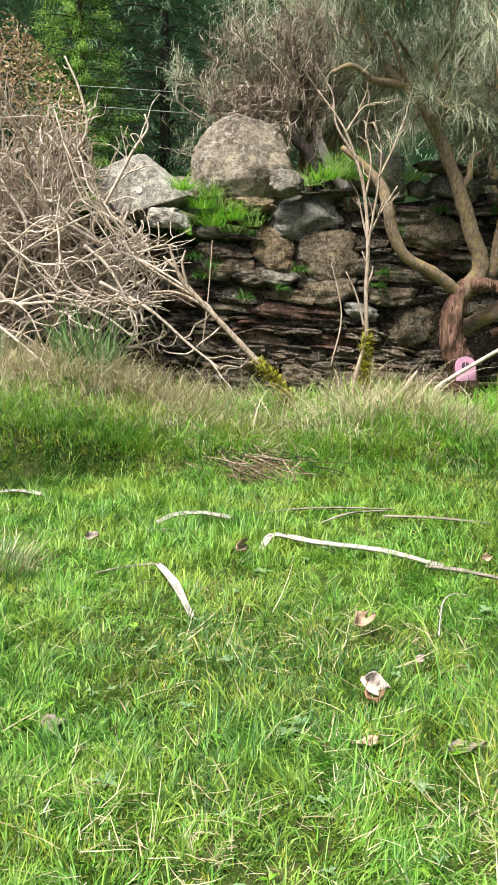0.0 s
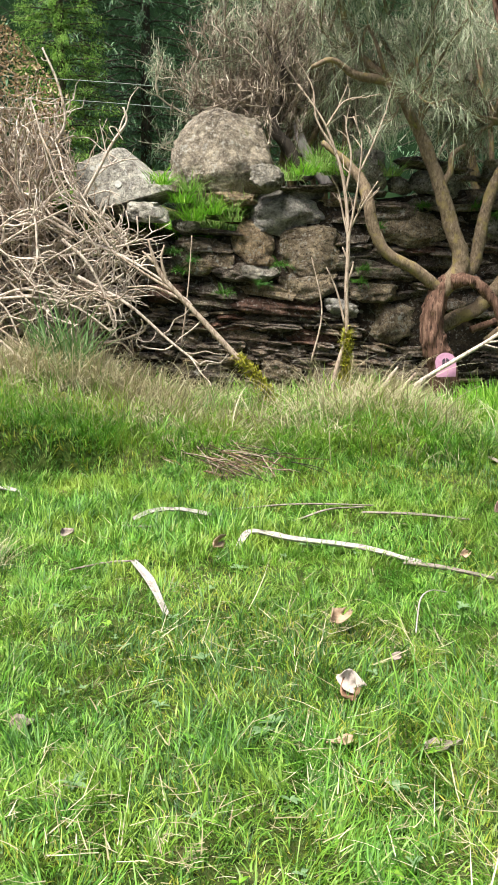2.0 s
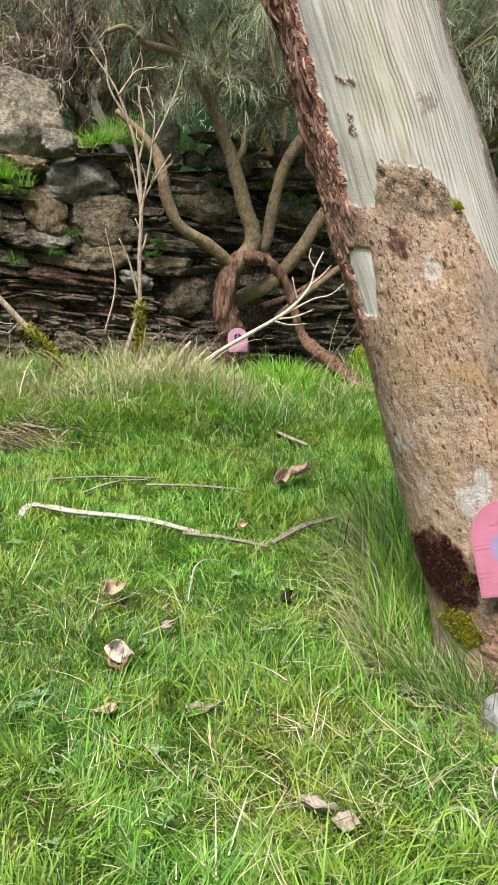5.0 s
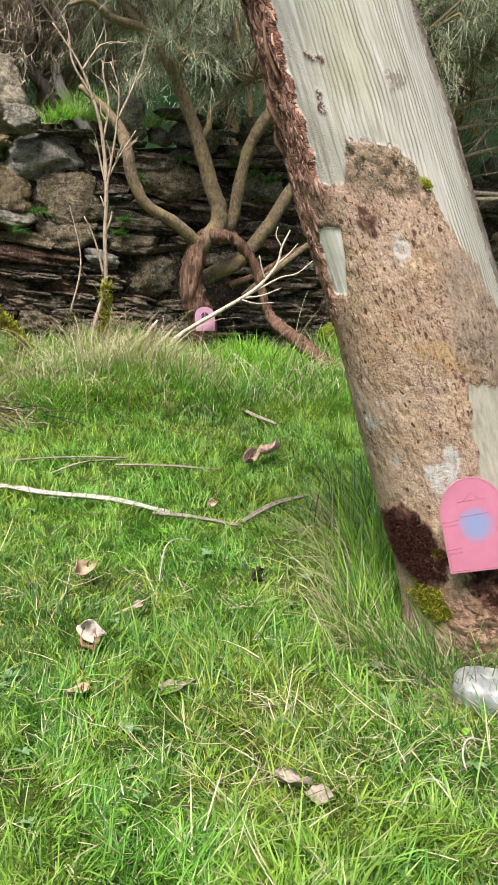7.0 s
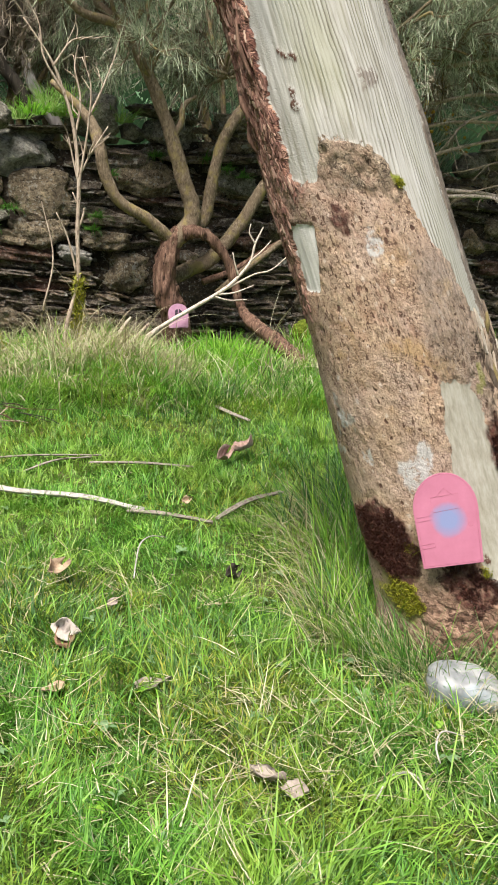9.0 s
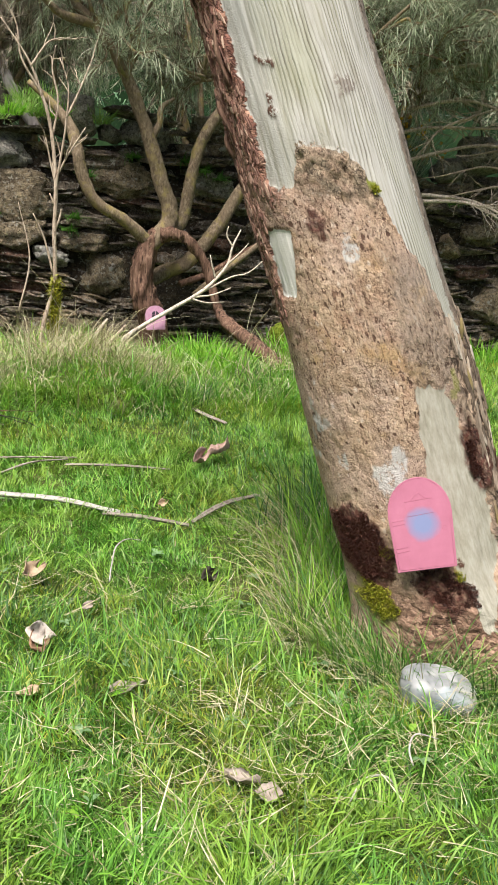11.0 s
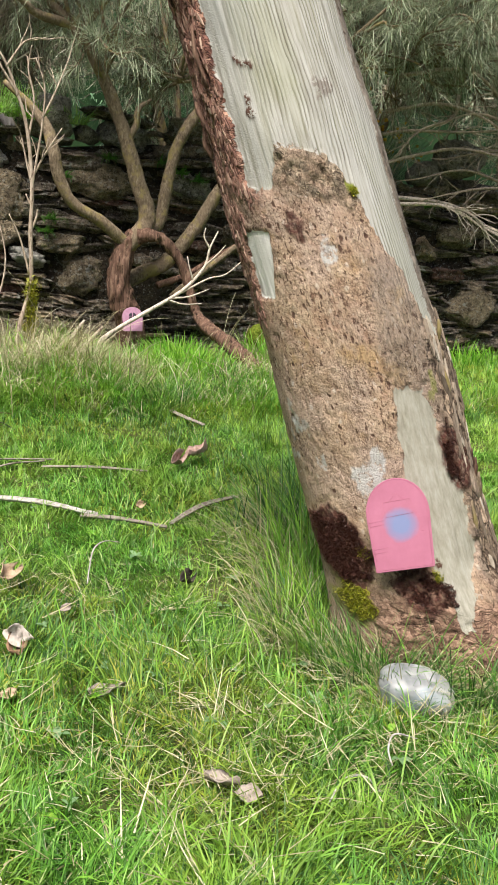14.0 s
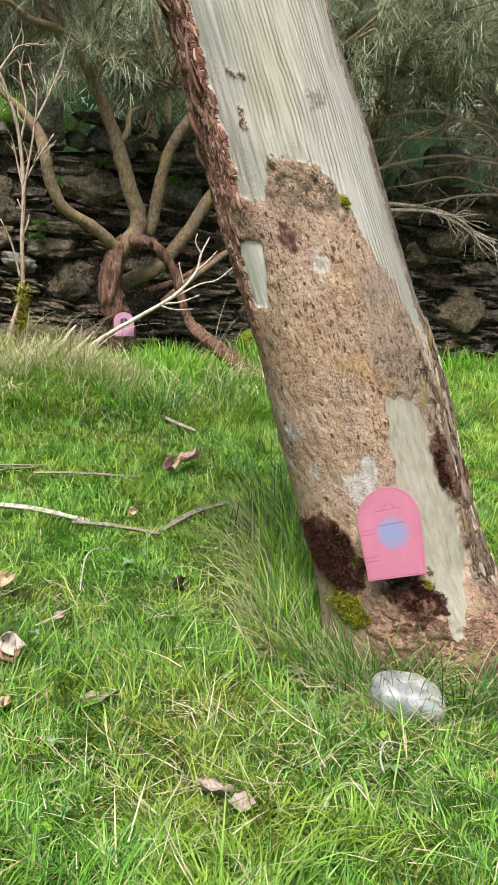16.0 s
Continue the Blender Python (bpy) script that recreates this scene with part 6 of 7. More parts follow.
bark_strip([(-1.30, 4.33, 0.03), (-1.15, 4.36, 0.045), (-1.0, 4.30, 0.03)], 0.06, STRIP, "short pale strip of shed bark", 0.5, 7)
bark_strip([(0.02, 4.10, 0.035), (0.35, 4.12, 0.045), (0.67, 4.05, 0.04)], 0.035, STRIP_DARK, "flat grey strip of shed bark", 0.3, 8)
bark_strip([(0.60, 3.95, 0.035), (0.81, 3.85, 0.05), (1.04, 3.80, 0.03)], 0.048, STRIP_DARK, "flat grey strip of shed bark", 0.4, 9)
bark_strip([(0.30, 3.89, 0.03), (0.46, 4.0, 0.05), (0.62, 4.03, 0.04)], 0.03, STRIP_DARK, "thin grey strip of shed bark", 0.4, 10)
bark_strip([(0.96, 3.09, 0.03), (1.12, 3.22, 0.06), (1.28, 3.29, 0.07)], 0.05, STRIP_DARK, "brown strip of shed bark under the tussock", 0.5, 11)
bark_strip([(1.46, 5.02, 0.05), (1.50, 4.85, 0.05), (1.56, 4.68, 0.04)], 0.065, STRIP_DARK, "pale strip of shed bark at the foot of the bank", 0.4, 12)


def curled_leaf(place, length, width, turn, curl, mat, label, seed=0, name="fallen_leaf"):
    n, m = 12, 7
    rng = np.random.default_rng(seed)
    v = []
    for i in range(n + 1):
        s = i / n
        w = width / 2 * np.sin(np.pi * (0.06 + 0.90 * s)) ** 0.7
        for j in range(m):
            k = j / (m - 1) * 2 - 1
            v.append(((s - 0.5) * length, k * w, curl * width * k * k * (0.6 + 0.8 * s) + 0.35 * curl * length * (s - 0.4) ** 2 + 0.05 * width * rng.normal() + 0.22 * width * math.sin(5 * s + seed) * k))
    top = np.array(v)
    low = top - np.array([0, 0, 0.0025])
    c = len(top)
    f = []
    for i in range(n):
        for j in range(m - 1):
            a, b, d, e = i * m + j, i * m + j + 1, (i + 1) * m + j + 1, (i + 1) * m + j
            f += [(a, e, d, b), (a + c, b + c, d + c, e + c)]
    rimv = [j for j in range(m)] + [i * m + m - 1 for i in range(1, n + 1)] + [n * m + j for j in range(m - 2, -1, -1)] + [i * m for i in range(n - 1, 0, -1)]
    for k in range(len(rimv)):
        a, b = rimv[k], rimv[(k + 1) % len(rimv)]
        f.append((a, b, b + c, a + c))
    ob = new(name, raw_mesh(name, np.concatenate([top, low]), f, mat))
    ob.location = (place[0], place[1], float(gz(place[0], place[1])) + place[2])
    ob.rotation_euler = [radians(a) for a in turn]
    return tagged(ob, label, "leaf", "fallen leaves")


def dry_mat(name, a, b, c):
    return bark_material(name, a, b, c, 45, (1, 1, 1), 0.4)


LEAF_TAN = dry_mat("leaf_tan", (0.22, 0.14, 0.09), (0.42, 0.31, 0.21), (0.58, 0.46, 0.34))
LEAF_WHITE = dry_mat("leaf_white", (0.34, 0.27, 0.23), (0.54, 0.47, 0.42), (0.66, 0.60, 0.55))
LEAF_PINK = dry_mat("leaf_pink", (0.22, 0.12, 0.10), (0.46, 0.31, 0.26), (0.64, 0.50, 0.43))
LEAF_BROWN = dry_mat("leaf_brown", (0.09, 0.05, 0.03), (0.22, 0.13, 0.08), (0.36, 0.24, 0.15))
LEAF_GREY = dry_mat("leaf_grey", (0.15, 0.12, 0.10), (0.30, 0.25, 0.215), (0.42, 0.37, 0.32))
curled_leaf((0.325, 2.55, 0.055), 0.085, 0.055, (35, 10, 60), 0.4, LEAF_TAN, "curled tan dead leaf in the grass", 1)
curled_leaf((0.315, 2.155, 0.06), 0.072, 0.058, (68, 35, 15), 0.14, LEAF_WHITE, "crumpled whitish dead leaf standing in the grass", 2)
curled_leaf((0.31, 2.12, 0.03), 0.06, 0.05, (10, 10, 100), 0.4, LEAF_BROWN, "brown dead leaf in the grass", 3)
curled_leaf((-0.04, 3.39, 0.045), 0.07, 0.05, (60, 0, 80), 0.5, LEAF_TAN, "curled tan dead leaf in the grass", 4)
curled_leaf((1.17, 3.82, 0.05), 0.15, 0.06, (35, 5, 62), 0.6, LEAF_PINK, "curled pinkish shed bark leaf", 5)
curled_leaf((1.31, 3.93, 0.055), 0.17, 0.055, (-25, 0, 40), 0.6, LEAF_PINK, "curled pinkish shed bark leaf", 6)
curled_leaf((0.49, 1.89, 0.018), 0.09, 0.035, (8, 0, 12), 0.2, LEAF_GREY, "flat brown dead leaf in the grass", 7)
curled_leaf((0.625, 1.45, 0.035), 0.075, 0.036, (24, 6, 140), 0.25, LEAF_GREY, "grey-brown dead leaf in the grass", 8)
curled_leaf((0.66, 1.40, 0.03), 0.055, 0.034, (-12, 8, 150), 0.2, LEAF_GREY, "grey-brown dead leaf in the grass", 9)
curled_leaf((0.26, 1.89, 0.02), 0.06, 0.025, (10, 0, 5), 0.3, LEAF_TAN, "flat brown dead leaf in the grass", 10)
curled_leaf((0.84, 2.48, 0.035), 0.055, 0.045, (30, 20, 50), 0.5, DARK_BARK, "black rotten leaf in the grass", 11)
curled_leaf((0.87, 3.22, 0.05), 0.035, 0.03, (40, 0, 30), 0.4, LEAF_TAN, "small orange-tan dead leaf in the grass", 12)
curled_leaf((-0.47, 2.03, 0.016), 0.055, 0.04, (20, 10, 20), 0.3, LEAF_GREY, "brown curled dead leaf in the grass", 13)
curled_leaf((-0.62, 3.48, 0.05), 0.05, 0.04, (40, 0, 20), 0.4, LEAF_GREY, "grey dead leaf in the grass", 14)
curled_leaf((0.46, 2.33, 0.045), 0.03, 0.025, (40, 0, 20), 0.4, LEAF_GREY, "small grey dead leaf in the grass", 15)
fallen_stick("dry_stalk", [(0.55, 2.50, 0.04), (0.57, 2.58, 0.06), (0.60, 2.68, 0.08), (0.64, 2.72, 0.09), (0.70, 2.76, 0.07)], (0.0022, 0.0026, 0.0012), STRIP, "bent pale dry stalk in the grass", (), "stalk")
fallen_stick("dry_stalk", [(0.985, 1.44, 0.03), (0.99, 1.47, 0.05), (1.02, 1.50, 0.062), (1.07, 1.49, 0.05)], (0.0018, 0.0022, 0.001), STRIP, "bent pale dry stalk in the grass", (), "stalk")
fallen_stick("dry_stalk", [(0.80, 1.35, 0.03), (0.85, 1.39, 0.05), (0.90, 1.40, 0.045), (0.92, 1.36, 0.03)], (0.002, 0.0026, 0.001), STRIP, "bent pale dry stalk in the grass", (), "stalk")


# ---- wire fence on the terrace ----
def build_fence():
    fence = empty("wire_fence", (0, 10, 1.7), "wire fence with thin green-grey wires", "fence")
    for z in (3.05, 2.85):
        part("wire", tube(spline([(-6, 0, z + 0.22 - 1.7), (-1.5, 0, z - 1.7), (1.4, 0, z - 0.19 - 1.7), (7, 0, z - 0.3 - 1.7)], 8), (0.0045, 0.0045), 6), WIRE, fence)
    for x in (-6.0, -3.2, 3.3, 7.0):
        bm = bmesh.new()
        bmesh.ops.create_cone(bm, cap_ends=True, segments=10, radius1=0.05, radius2=0.045, depth=1.8)
        ob = part("post", bm, DARK_BARK, fence)
        ob.location = (x, 0.05, 0.72)


build_fence()


# ---- conifers on the terrace and the wood behind ----
def conifer(place, height, reach, seed, mat, label, droop=0.25, per=20, name="conifer", needle=1.0):
    rng = np.random.default_rng(seed)
    tree = empty(name, place, label, "tree", "trees behind the wall")
    part("trunk", tube([(0, 0, -0.3), (0.03, 0, height * 0.4), (0, 0.02, height)], (0.012 * height, 0.008 * height, 0.01), 8, 0.1, seed), DARK_BARK, tree)
    wood = Heap()
    pos, hgt, azi, til = [], [], [], []
    z = 0.35
    while z < height - 0.2:
        for a in np.linspace(0, 6.283, 7)[:-1] + rng.uniform(0, 6):
            L = reach * (1 - z / height) ** 0.8 * rng.uniform(0.7, 1.1) + 0.15
            d = np.array([math.cos(a), math.sin(a), 0])
            line = np.array([d * L * s + np.array([0, 0, z + 0.12 * L * s - droop * L * s * s * 1.6]) for s in np.linspace(0, 1, 6)])
            wood.add(tube(line, (0.02, 0.006), 4, cap=False))
            for _ in range(int(per * (0.4 + L / reach))):
                s = rng.uniform(0.02, 1.0)
                p = np.array([np.interp(s, np.linspace(0, 1, 6), line[:, c]) for c in range(3)])
                for _ in range(8):
                    pos.append(p + rng.normal(0, 0.05, 3))
                    hgt.append(needle * rng.uniform(0.06, 0.17))
                    azi.append(a + rng.normal(0, 0.9))
                    til.append(rng.uniform(1.2, 2.6))
        z += rng.uniform(0.22, 0.36)
    n = len(pos)
    tagged(part("branch_work", wood.get(), DARK_BARK, tree), kind="stuff")
    me = blade_mesh("crown", [blades(np.array(pos), np.array(hgt), np.array(azi), np.array(til), rng.uniform(0, 0.7, n), needle * rng.uniform(0.010, 0.024, n), 2, seed)], mat)
    tagged(part("crown", me, None, tree), kind="stuff")
    return tree


spruce = conifer((-1.7, 19, 1.6), 11, 2.4, 51, SPRUCE, "tall dark green spruce with drooping branches", 0.25, 24)
larch = conifer((-3.0, 17, 1.6), 9, 1.15, 52, LARCH, "bright green young larch behind the wall", 0.1, 44, "conifer", 0.6)
far_spruce = conifer((1.5, 22, 1.6), 11.5, 2.7, 53, SPRUCE, "tall dark green spruce with drooping branches", 0.25, 5, "conifer", 2.1)
for k, (x, y, s) in enumerate([(-5.5, 17, 1.0), (5.2, 21, 0.95), (9.2, 22, 1.0), (-3.6, 24, 1.2), (-0.2, 26, 1.2)]):
    c = copy_thing(far_spruce, pose(x, y, 1.6, 0, 0, 47 * k))
    c.scale = (s, s, s)


def build_backdrop():
    """The far wood: a dark green curtain well behind the conifers."""
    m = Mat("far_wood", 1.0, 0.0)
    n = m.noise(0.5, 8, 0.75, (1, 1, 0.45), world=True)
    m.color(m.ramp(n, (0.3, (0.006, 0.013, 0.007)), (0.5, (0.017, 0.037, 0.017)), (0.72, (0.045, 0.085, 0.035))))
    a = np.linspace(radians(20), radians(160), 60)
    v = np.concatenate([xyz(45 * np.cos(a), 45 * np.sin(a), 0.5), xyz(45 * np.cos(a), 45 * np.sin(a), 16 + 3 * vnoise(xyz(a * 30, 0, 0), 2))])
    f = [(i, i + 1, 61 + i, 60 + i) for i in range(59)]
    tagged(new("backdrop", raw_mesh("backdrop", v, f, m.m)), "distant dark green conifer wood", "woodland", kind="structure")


build_backdrop()


# ---- grass ----
def scatter(n, x0, x1, y0, y1, seed):
    rng = np.random.default_rng(seed)
    y = rng.uniform(y0, y1, n)
    x = rng.uniform(0, 1, n)
    lo, hi = x0[0] + x0[1] * y, x1[0] + x1[1] * y
    return lo + (hi - lo) * x, y


def clear_of_trunk(x, y):
    return np.hypot((x - 1.44) / 0.33, (y - 1.99) / 0.30) > 1


def sward(name, n, y0, y1, mat, label, tall, width, segs, seed, thin=None, tilt=0.5, bend=0.9, left=(-0.25, -0.36), right=(0.35, 0.74), comb=None, clump=0.0, deep=7.62, lying=False):
    x, y = scatter(n, left, right, y0, y1, seed)
    rng = np.random.default_rng(seed + 1)
    keep = clear_of_trunk(x, y) & (y < deep)
    if thin is not None:
        keep &= rng.uniform(0, 1, n) < thin(x, y)
    x, y = x[keep], y[keep]
    m = len(x)
    if clump:
        cx, cy = np.round(x / clump), np.round(y / clump)
        k = vnoise(xyz(cx * 1.37, cy * 1.61), seed)
        x = x + (cx * clump + (k - 0.5) * clump - x) * 0.45
        y = y + (cy * clump + (vnoise(xyz(cx * 2.1, cy * 1.9), seed + 3) - 0.5) * clump - y) * 0.45
    # height and lean differ from tuft to tuft
    lush = (0.35 + 1.3 * fbm(xyz(x * 2.6, y * 2.6), 61, 3)) * (0.45 + 1.1 * vnoise(xyz(x * 15, y * 15), 62))
    h = rng.uniform(tall[0], tall[1], m) * lush
    if comb is not None:
        az = comb + rng.normal(0, 0.9, m)
    else:
        az = 12.566 * vnoise(xyz(x * 9, y * 9), 63) + rng.normal(0, 1.0, m)
    pos = xyz(x, y, gz(x, y) + (rng.uniform(0.004, 0.04, m) if lying else -0.004))
    me = blade_mesh(name, [blades(pos, h, az, rng.uniform(1.05, 1.6, m) if lying else np.abs(rng.normal(0, tilt, m)), rng.uniform(-0.7, 0.7, m) if lying else rng.uniform(0.1, bend, m) + 0.2, rng.uniform(width[0], width[1], m), segs, seed)], mat)
    ob = new(name, me)
    return tagged(ob, label, "grass", kind="stuff")


def mossy(x, y):
    """Where moss takes over from the grass."""
    return smooth(0.50, 0.62, fbm(xyz(x * 2.1 + 3, y * 2.1), 79, 3))


def thatch(x, y):
    """Where the sward thins out to moss and thatch."""
    return (1 - 0.55 * smooth(0.55, 0.38, fbm(xyz(x * 3.1 + 2, y * 3.1), 77, 3)) * smooth(3.6, 2.6, y)) * (1 - 0.7 * mossy(x, y))


def dry_patch(x, y):
    return smooth(0.50, 0.68, fbm(xyz(x * 1.9, y * 1.9), 71, 3)) * 0.9 * smooth(2.9, 2.0, y) + 0.06 * smooth(3.6, 2.8, y) + 0.03


sward("turf_moss", 150000, 1.0, 3.2, TURF_MOSS, "low moss and clover that fills the lawn", (0.016, 0.034), (0.004, 0.0085), 1, 103, None, 1.1, 0.8)
sward("turf_moss", 90000, 3.2, 5.0, TURF_MOSS, "low moss and clover that fills the lawn", (0.018, 0.040), (0.006, 0.011), 1, 104, None, 1.0, 0.8)
sward("lawn_grass", 135000, 1.0, 3.3, GRASS, "short lush green lawn grass", (0.03, 0.085), (0.0026, 0.0055), 2, 81, thatch, 1.05, 1.6)
sward("lawn_grass", 95000, 3.3, 5.3, GRASS, "short lush green lawn grass", (0.03, 0.085), (0.0032, 0.0062), 2, 82, thatch, 0.9, 1.4)
sward("dry_grass", 10000, 1.0, 3.4, STRAW, "dry straw blades among the lawn grass", (0.03, 0.085), (0.0014, 0.003), 3, 83, dry_patch, 1.5, 0.9, lying=True)
sward("lawn_moss", 80000, 1.0, 4.9, LAWN_MOSS, "yellow-green moss in the lawn", (0.018, 0.045), (0.0025, 0.005), 2, 99, mossy, 0.9, 0.9)
sward("dry_grass", 9000, 3.4, 5.2, STRAW, "dry straw blades among the lawn grass", (0.03, 0.10), (0.002, 0.004), 2, 84, dry_patch, 1.1, 0.9, lying=True)
sward("dark_grass", 30000, 1.0, 5.0, GRASS_DARK, "darker blue-green blades in the lawn", (0.03, 0.095), (0.0025, 0.005), 2, 85, lambda x, y: smooth(0.42, 0.62, fbm(xyz(x * 1.3, y * 1.3), 72, 3)))
sward("bank_grass", 60000, 4.85, 7.6, GRASS, "longer green grass of the bank", (0.04, 0.11), (0.004, 0.008), 2, 86, lambda x, y: 0.30 + 0.7 * smooth(0.40, 0.58, fbm(xyz(x * 1.1 + 7, y * 1.1), 73, 3)) * smooth(-1.6, -0.2, x + 0.6 * (6.2 - y)) * (1 - 0.55 * smooth(6.0, 5.3, y)), 0.9, 1.8, clump=0.12)
sward("bank_grass", 34000, 4.9, 7.3, LUSH, "bright green grass of the bank", (0.03, 0.10), (0.005, 0.010), 2, 96, lambda x, y: 0.15 + 0.85 * smooth(0.44, 0.60, fbm(xyz(x * 1.5 + 17, y * 1.5), 78, 3)), 0.6, 1.6, clump=0.10)
sward("bank_straw", 17000, 5.1, 7.5, STRAW, "matted dry straw grass drooping down the bank", (0.10, 0.28), (0.0035, 0.007), 3, 87,
      lambda x, y: (0.10 + 0.9 * smooth(0.50, 0.66, fbm(xyz(x * 1.1 + 31, y * 1.4), 74, 3)) + 1.0 * smooth(0.5, -0.6, x) * smooth(5.5, 6.2, y)) * smooth(5.0, 5.9, y) * smooth(3.6, 2.4, x) * 0.9, 0.9, 1.5, comb=-1.3, clump=0.16)
sward("bank_grass", 9000, 5.0, 7.5, GRASS, "lush green grass of the bank", (0.08, 0.20), (0.005, 0.009), 3, 88, None, 0.5, 1.6, clump=0.14)
sward("bank_moss", 42000, 4.9, 7.2, LAWN_MOSS, "yellow-green moss and low herbs on the bank", (0.02, 0.07), (0.007, 0.014), 2, 100, lambda x, y: 0.1 + smooth(0.46, 0.60, fbm(xyz(x * 1.7 + 5, y * 2.2), 80, 3)), 0.9, 0.6)
sward("bank_stalk", 5200, 4.95, 7.2, STRAW, "long bleached stalks arching over the bank", (0.2, 0.5), (0.0035, 0.0065), 6, 101, lambda x, y: (0.25 + 0.75 * smooth(0.42, 0.6, fbm(xyz(x * 1.3 + 11, y * 1.3), 83, 3)) + 2.0 * smooth(0.2, -0.6, x) * smooth(5.5, 6.0, y)) * smooth(3.4, 1.6, x) * smooth(4.9, 5.5, y) * 0.5, 0.75, 2.6)
sward("bank_litter", 10000, 4.9, 6.9, STRAW, "short bleached straw lying on the bank", (0.06, 0.18), (0.004, 0.008), 3, 102, lambda x, y: smooth(0.44, 0.6, fbm(xyz(x * 1.8 + 21, y * 1.8), 84, 3)) * smooth(3.4, 1.6, x) + 0.7 * smooth(0.0, -0.7, x) * smooth(5.6, 6.1, y), 1.35, 0.7, clump=0.2)
sward("bank_fringe", 26000, 4.95, 5.45, GRASS, "green grass hanging over the front of the bank", (0.05, 0.15), (0.003, 0.006), 3, 105, lambda x, y: 0.35 + 0.65 * smooth(0.42, 0.58, fbm(xyz(x * 2.1 + 41, y * 2.1), 85, 3)), 0.7, 2.2, comb=-1.5)
sward("bank_fringe", 13000, 4.95, 5.7, STRAW, "dry straw hanging over the front of the bank", (0.06, 0.20), (0.0025, 0.005), 3, 106, lambda x, y: smooth(0.44, 0.60, fbm(xyz(x * 1.7 + 51, y * 1.7), 86, 3)), 0.8, 2.2, comb=-1.5)
sward("bank_moss", 16000, 4.85, 5.7, LAWN_MOSS, "yellow-green moss on the front of the bank", (0.03, 0.09), (0.004, 0.008), 2, 108, lambda x, y: 0.25 + 0.75 * smooth(0.44, 0.58, fbm(xyz(x * 2.6 + 61, y * 2.6), 87, 3)), 0.9, 1.2)
# darker blades stand in for the shade under the overhanging grass
sward("bank_shade", 5000, 4.8, 5.6, GRASS_DARK, "grass low on the front of the bank, darkened for the shade there", (0.04, 0.10), (0.004, 0.008), 2, 107, None, 0.6, 1.5)
sward("lawn_grass", 30000, -2.0, 7.0, GRASS, "short lush green lawn grass", (0.04, 0.10), (0.004, 0.008), 2, 89, lambda x, y: ((x < -0.3 - 0.36 * y) | (x > 0.35 + 0.74 * y) | (y < 1.0)) * 1.0, left=(-4, 0), right=(6, 0))


sward("terrace_grass", 12000, 7.8, 8.9, LUSH, "green grass on the terrace behind the wall", (0.05, 0.17), (0.005, 0.010), 2, 97, None, 0.5, 1.4, left=(-2.2, 0), right=(3.2, 0), clump=0.15, deep=9)
sward("terrace_grass", 8000, 7.8, 9.5, GRASS_DARK, "dark grass on the terrace behind the wall", (0.05, 0.2), (0.005, 0.010), 2, 98, None, 0.5, 1.4, left=(-3, 0), right=(6.5, 0), clump=0.2, deep=10)


def tuft(name, place, count, tall, spread, lean, mat, label, seed, width=(0.004, 0.008), bend=(0.3, 1.4), radius=0.05, aim=None, segs=4, category="grass tuft"):
    rng = np.random.default_rng(seed)
    a, r = rng.uniform(0, 6.283, count), np.sqrt(rng.uniform(0, 1, count)) * radius
    az = a + rng.normal(0, 0.5, count) if aim is None else aim + rng.normal(0, spread, count)
    pos = xyz(r * np.cos(a), r * np.sin(a), -0.01)
    me = blade_mesh(name, [blades(pos, rng.uniform(*tall, count), az, np.abs(rng.normal(lean, 0.3, count)), rng.uniform(*bend, count), rng.uniform(*width, count), segs, seed)], mat)
    ob = empty(name, place, label, category)
    tagged(part("foliage", me, None, ob), kind="stuff")
    return ob


def on_ground(x, y, up=0.0):
    return (x, y, float(gz(x, y)) + up)


# the long tussock beside the gum trunk
for k, (x, y) in enumerate([(1.30, 2.62), (1.36, 2.85), (1.22, 2.45), (1.45, 3.05), (1.16, 2.28), (1.27, 2.95), (1.12, 2.15)]):
    tuft("grass_tussock", on_ground(x, y), 115, (0.18, 0.48) if k < 4 else (0.12, 0.30), 1.5, 0.25, GRASS_DARK if k % 2 else GRASS, "tussock of long fine green grass beside the gum trunk", 300 + k, (0.003, 0.006), (0.1, 1.3), 0.13, 2.4)
    tuft("dry_tussock", on_ground(x - 0.08, y - 0.06), 90, (0.14, 0.34) if k < 4 else (0.10, 0.26), 1.0, 0.6, STRAW, "dry bleached tussock grass beside the gum trunk", 320 + k, (0.002, 0.0045), (0.4, 1.6), 0.12, 3.0)
# lush blades round the broom trunk
for k, (x, y) in enumerate([(1.9, 6.6), (1.75, 6.35), (1.95, 6.25), (2.0, 6.8), (2.62, 6.6), (2.75, 6.7), (1.55, 6.2), (1.7, 6.05), (2.0, 6.0), (2.7, 6.3), (3.1, 6.9), (3.6, 6.95), (4.1, 7.0), (4.6, 6.9), (5.0, 7.0)]):
    tuft("tall_grass", on_ground(x, y), 170, (0.12, 0.30), 1, 0.15, LUSH, "tall bright green grass below the broom tree", 340 + k, (0.006, 0.012), (0.2, 1.3), 0.16)
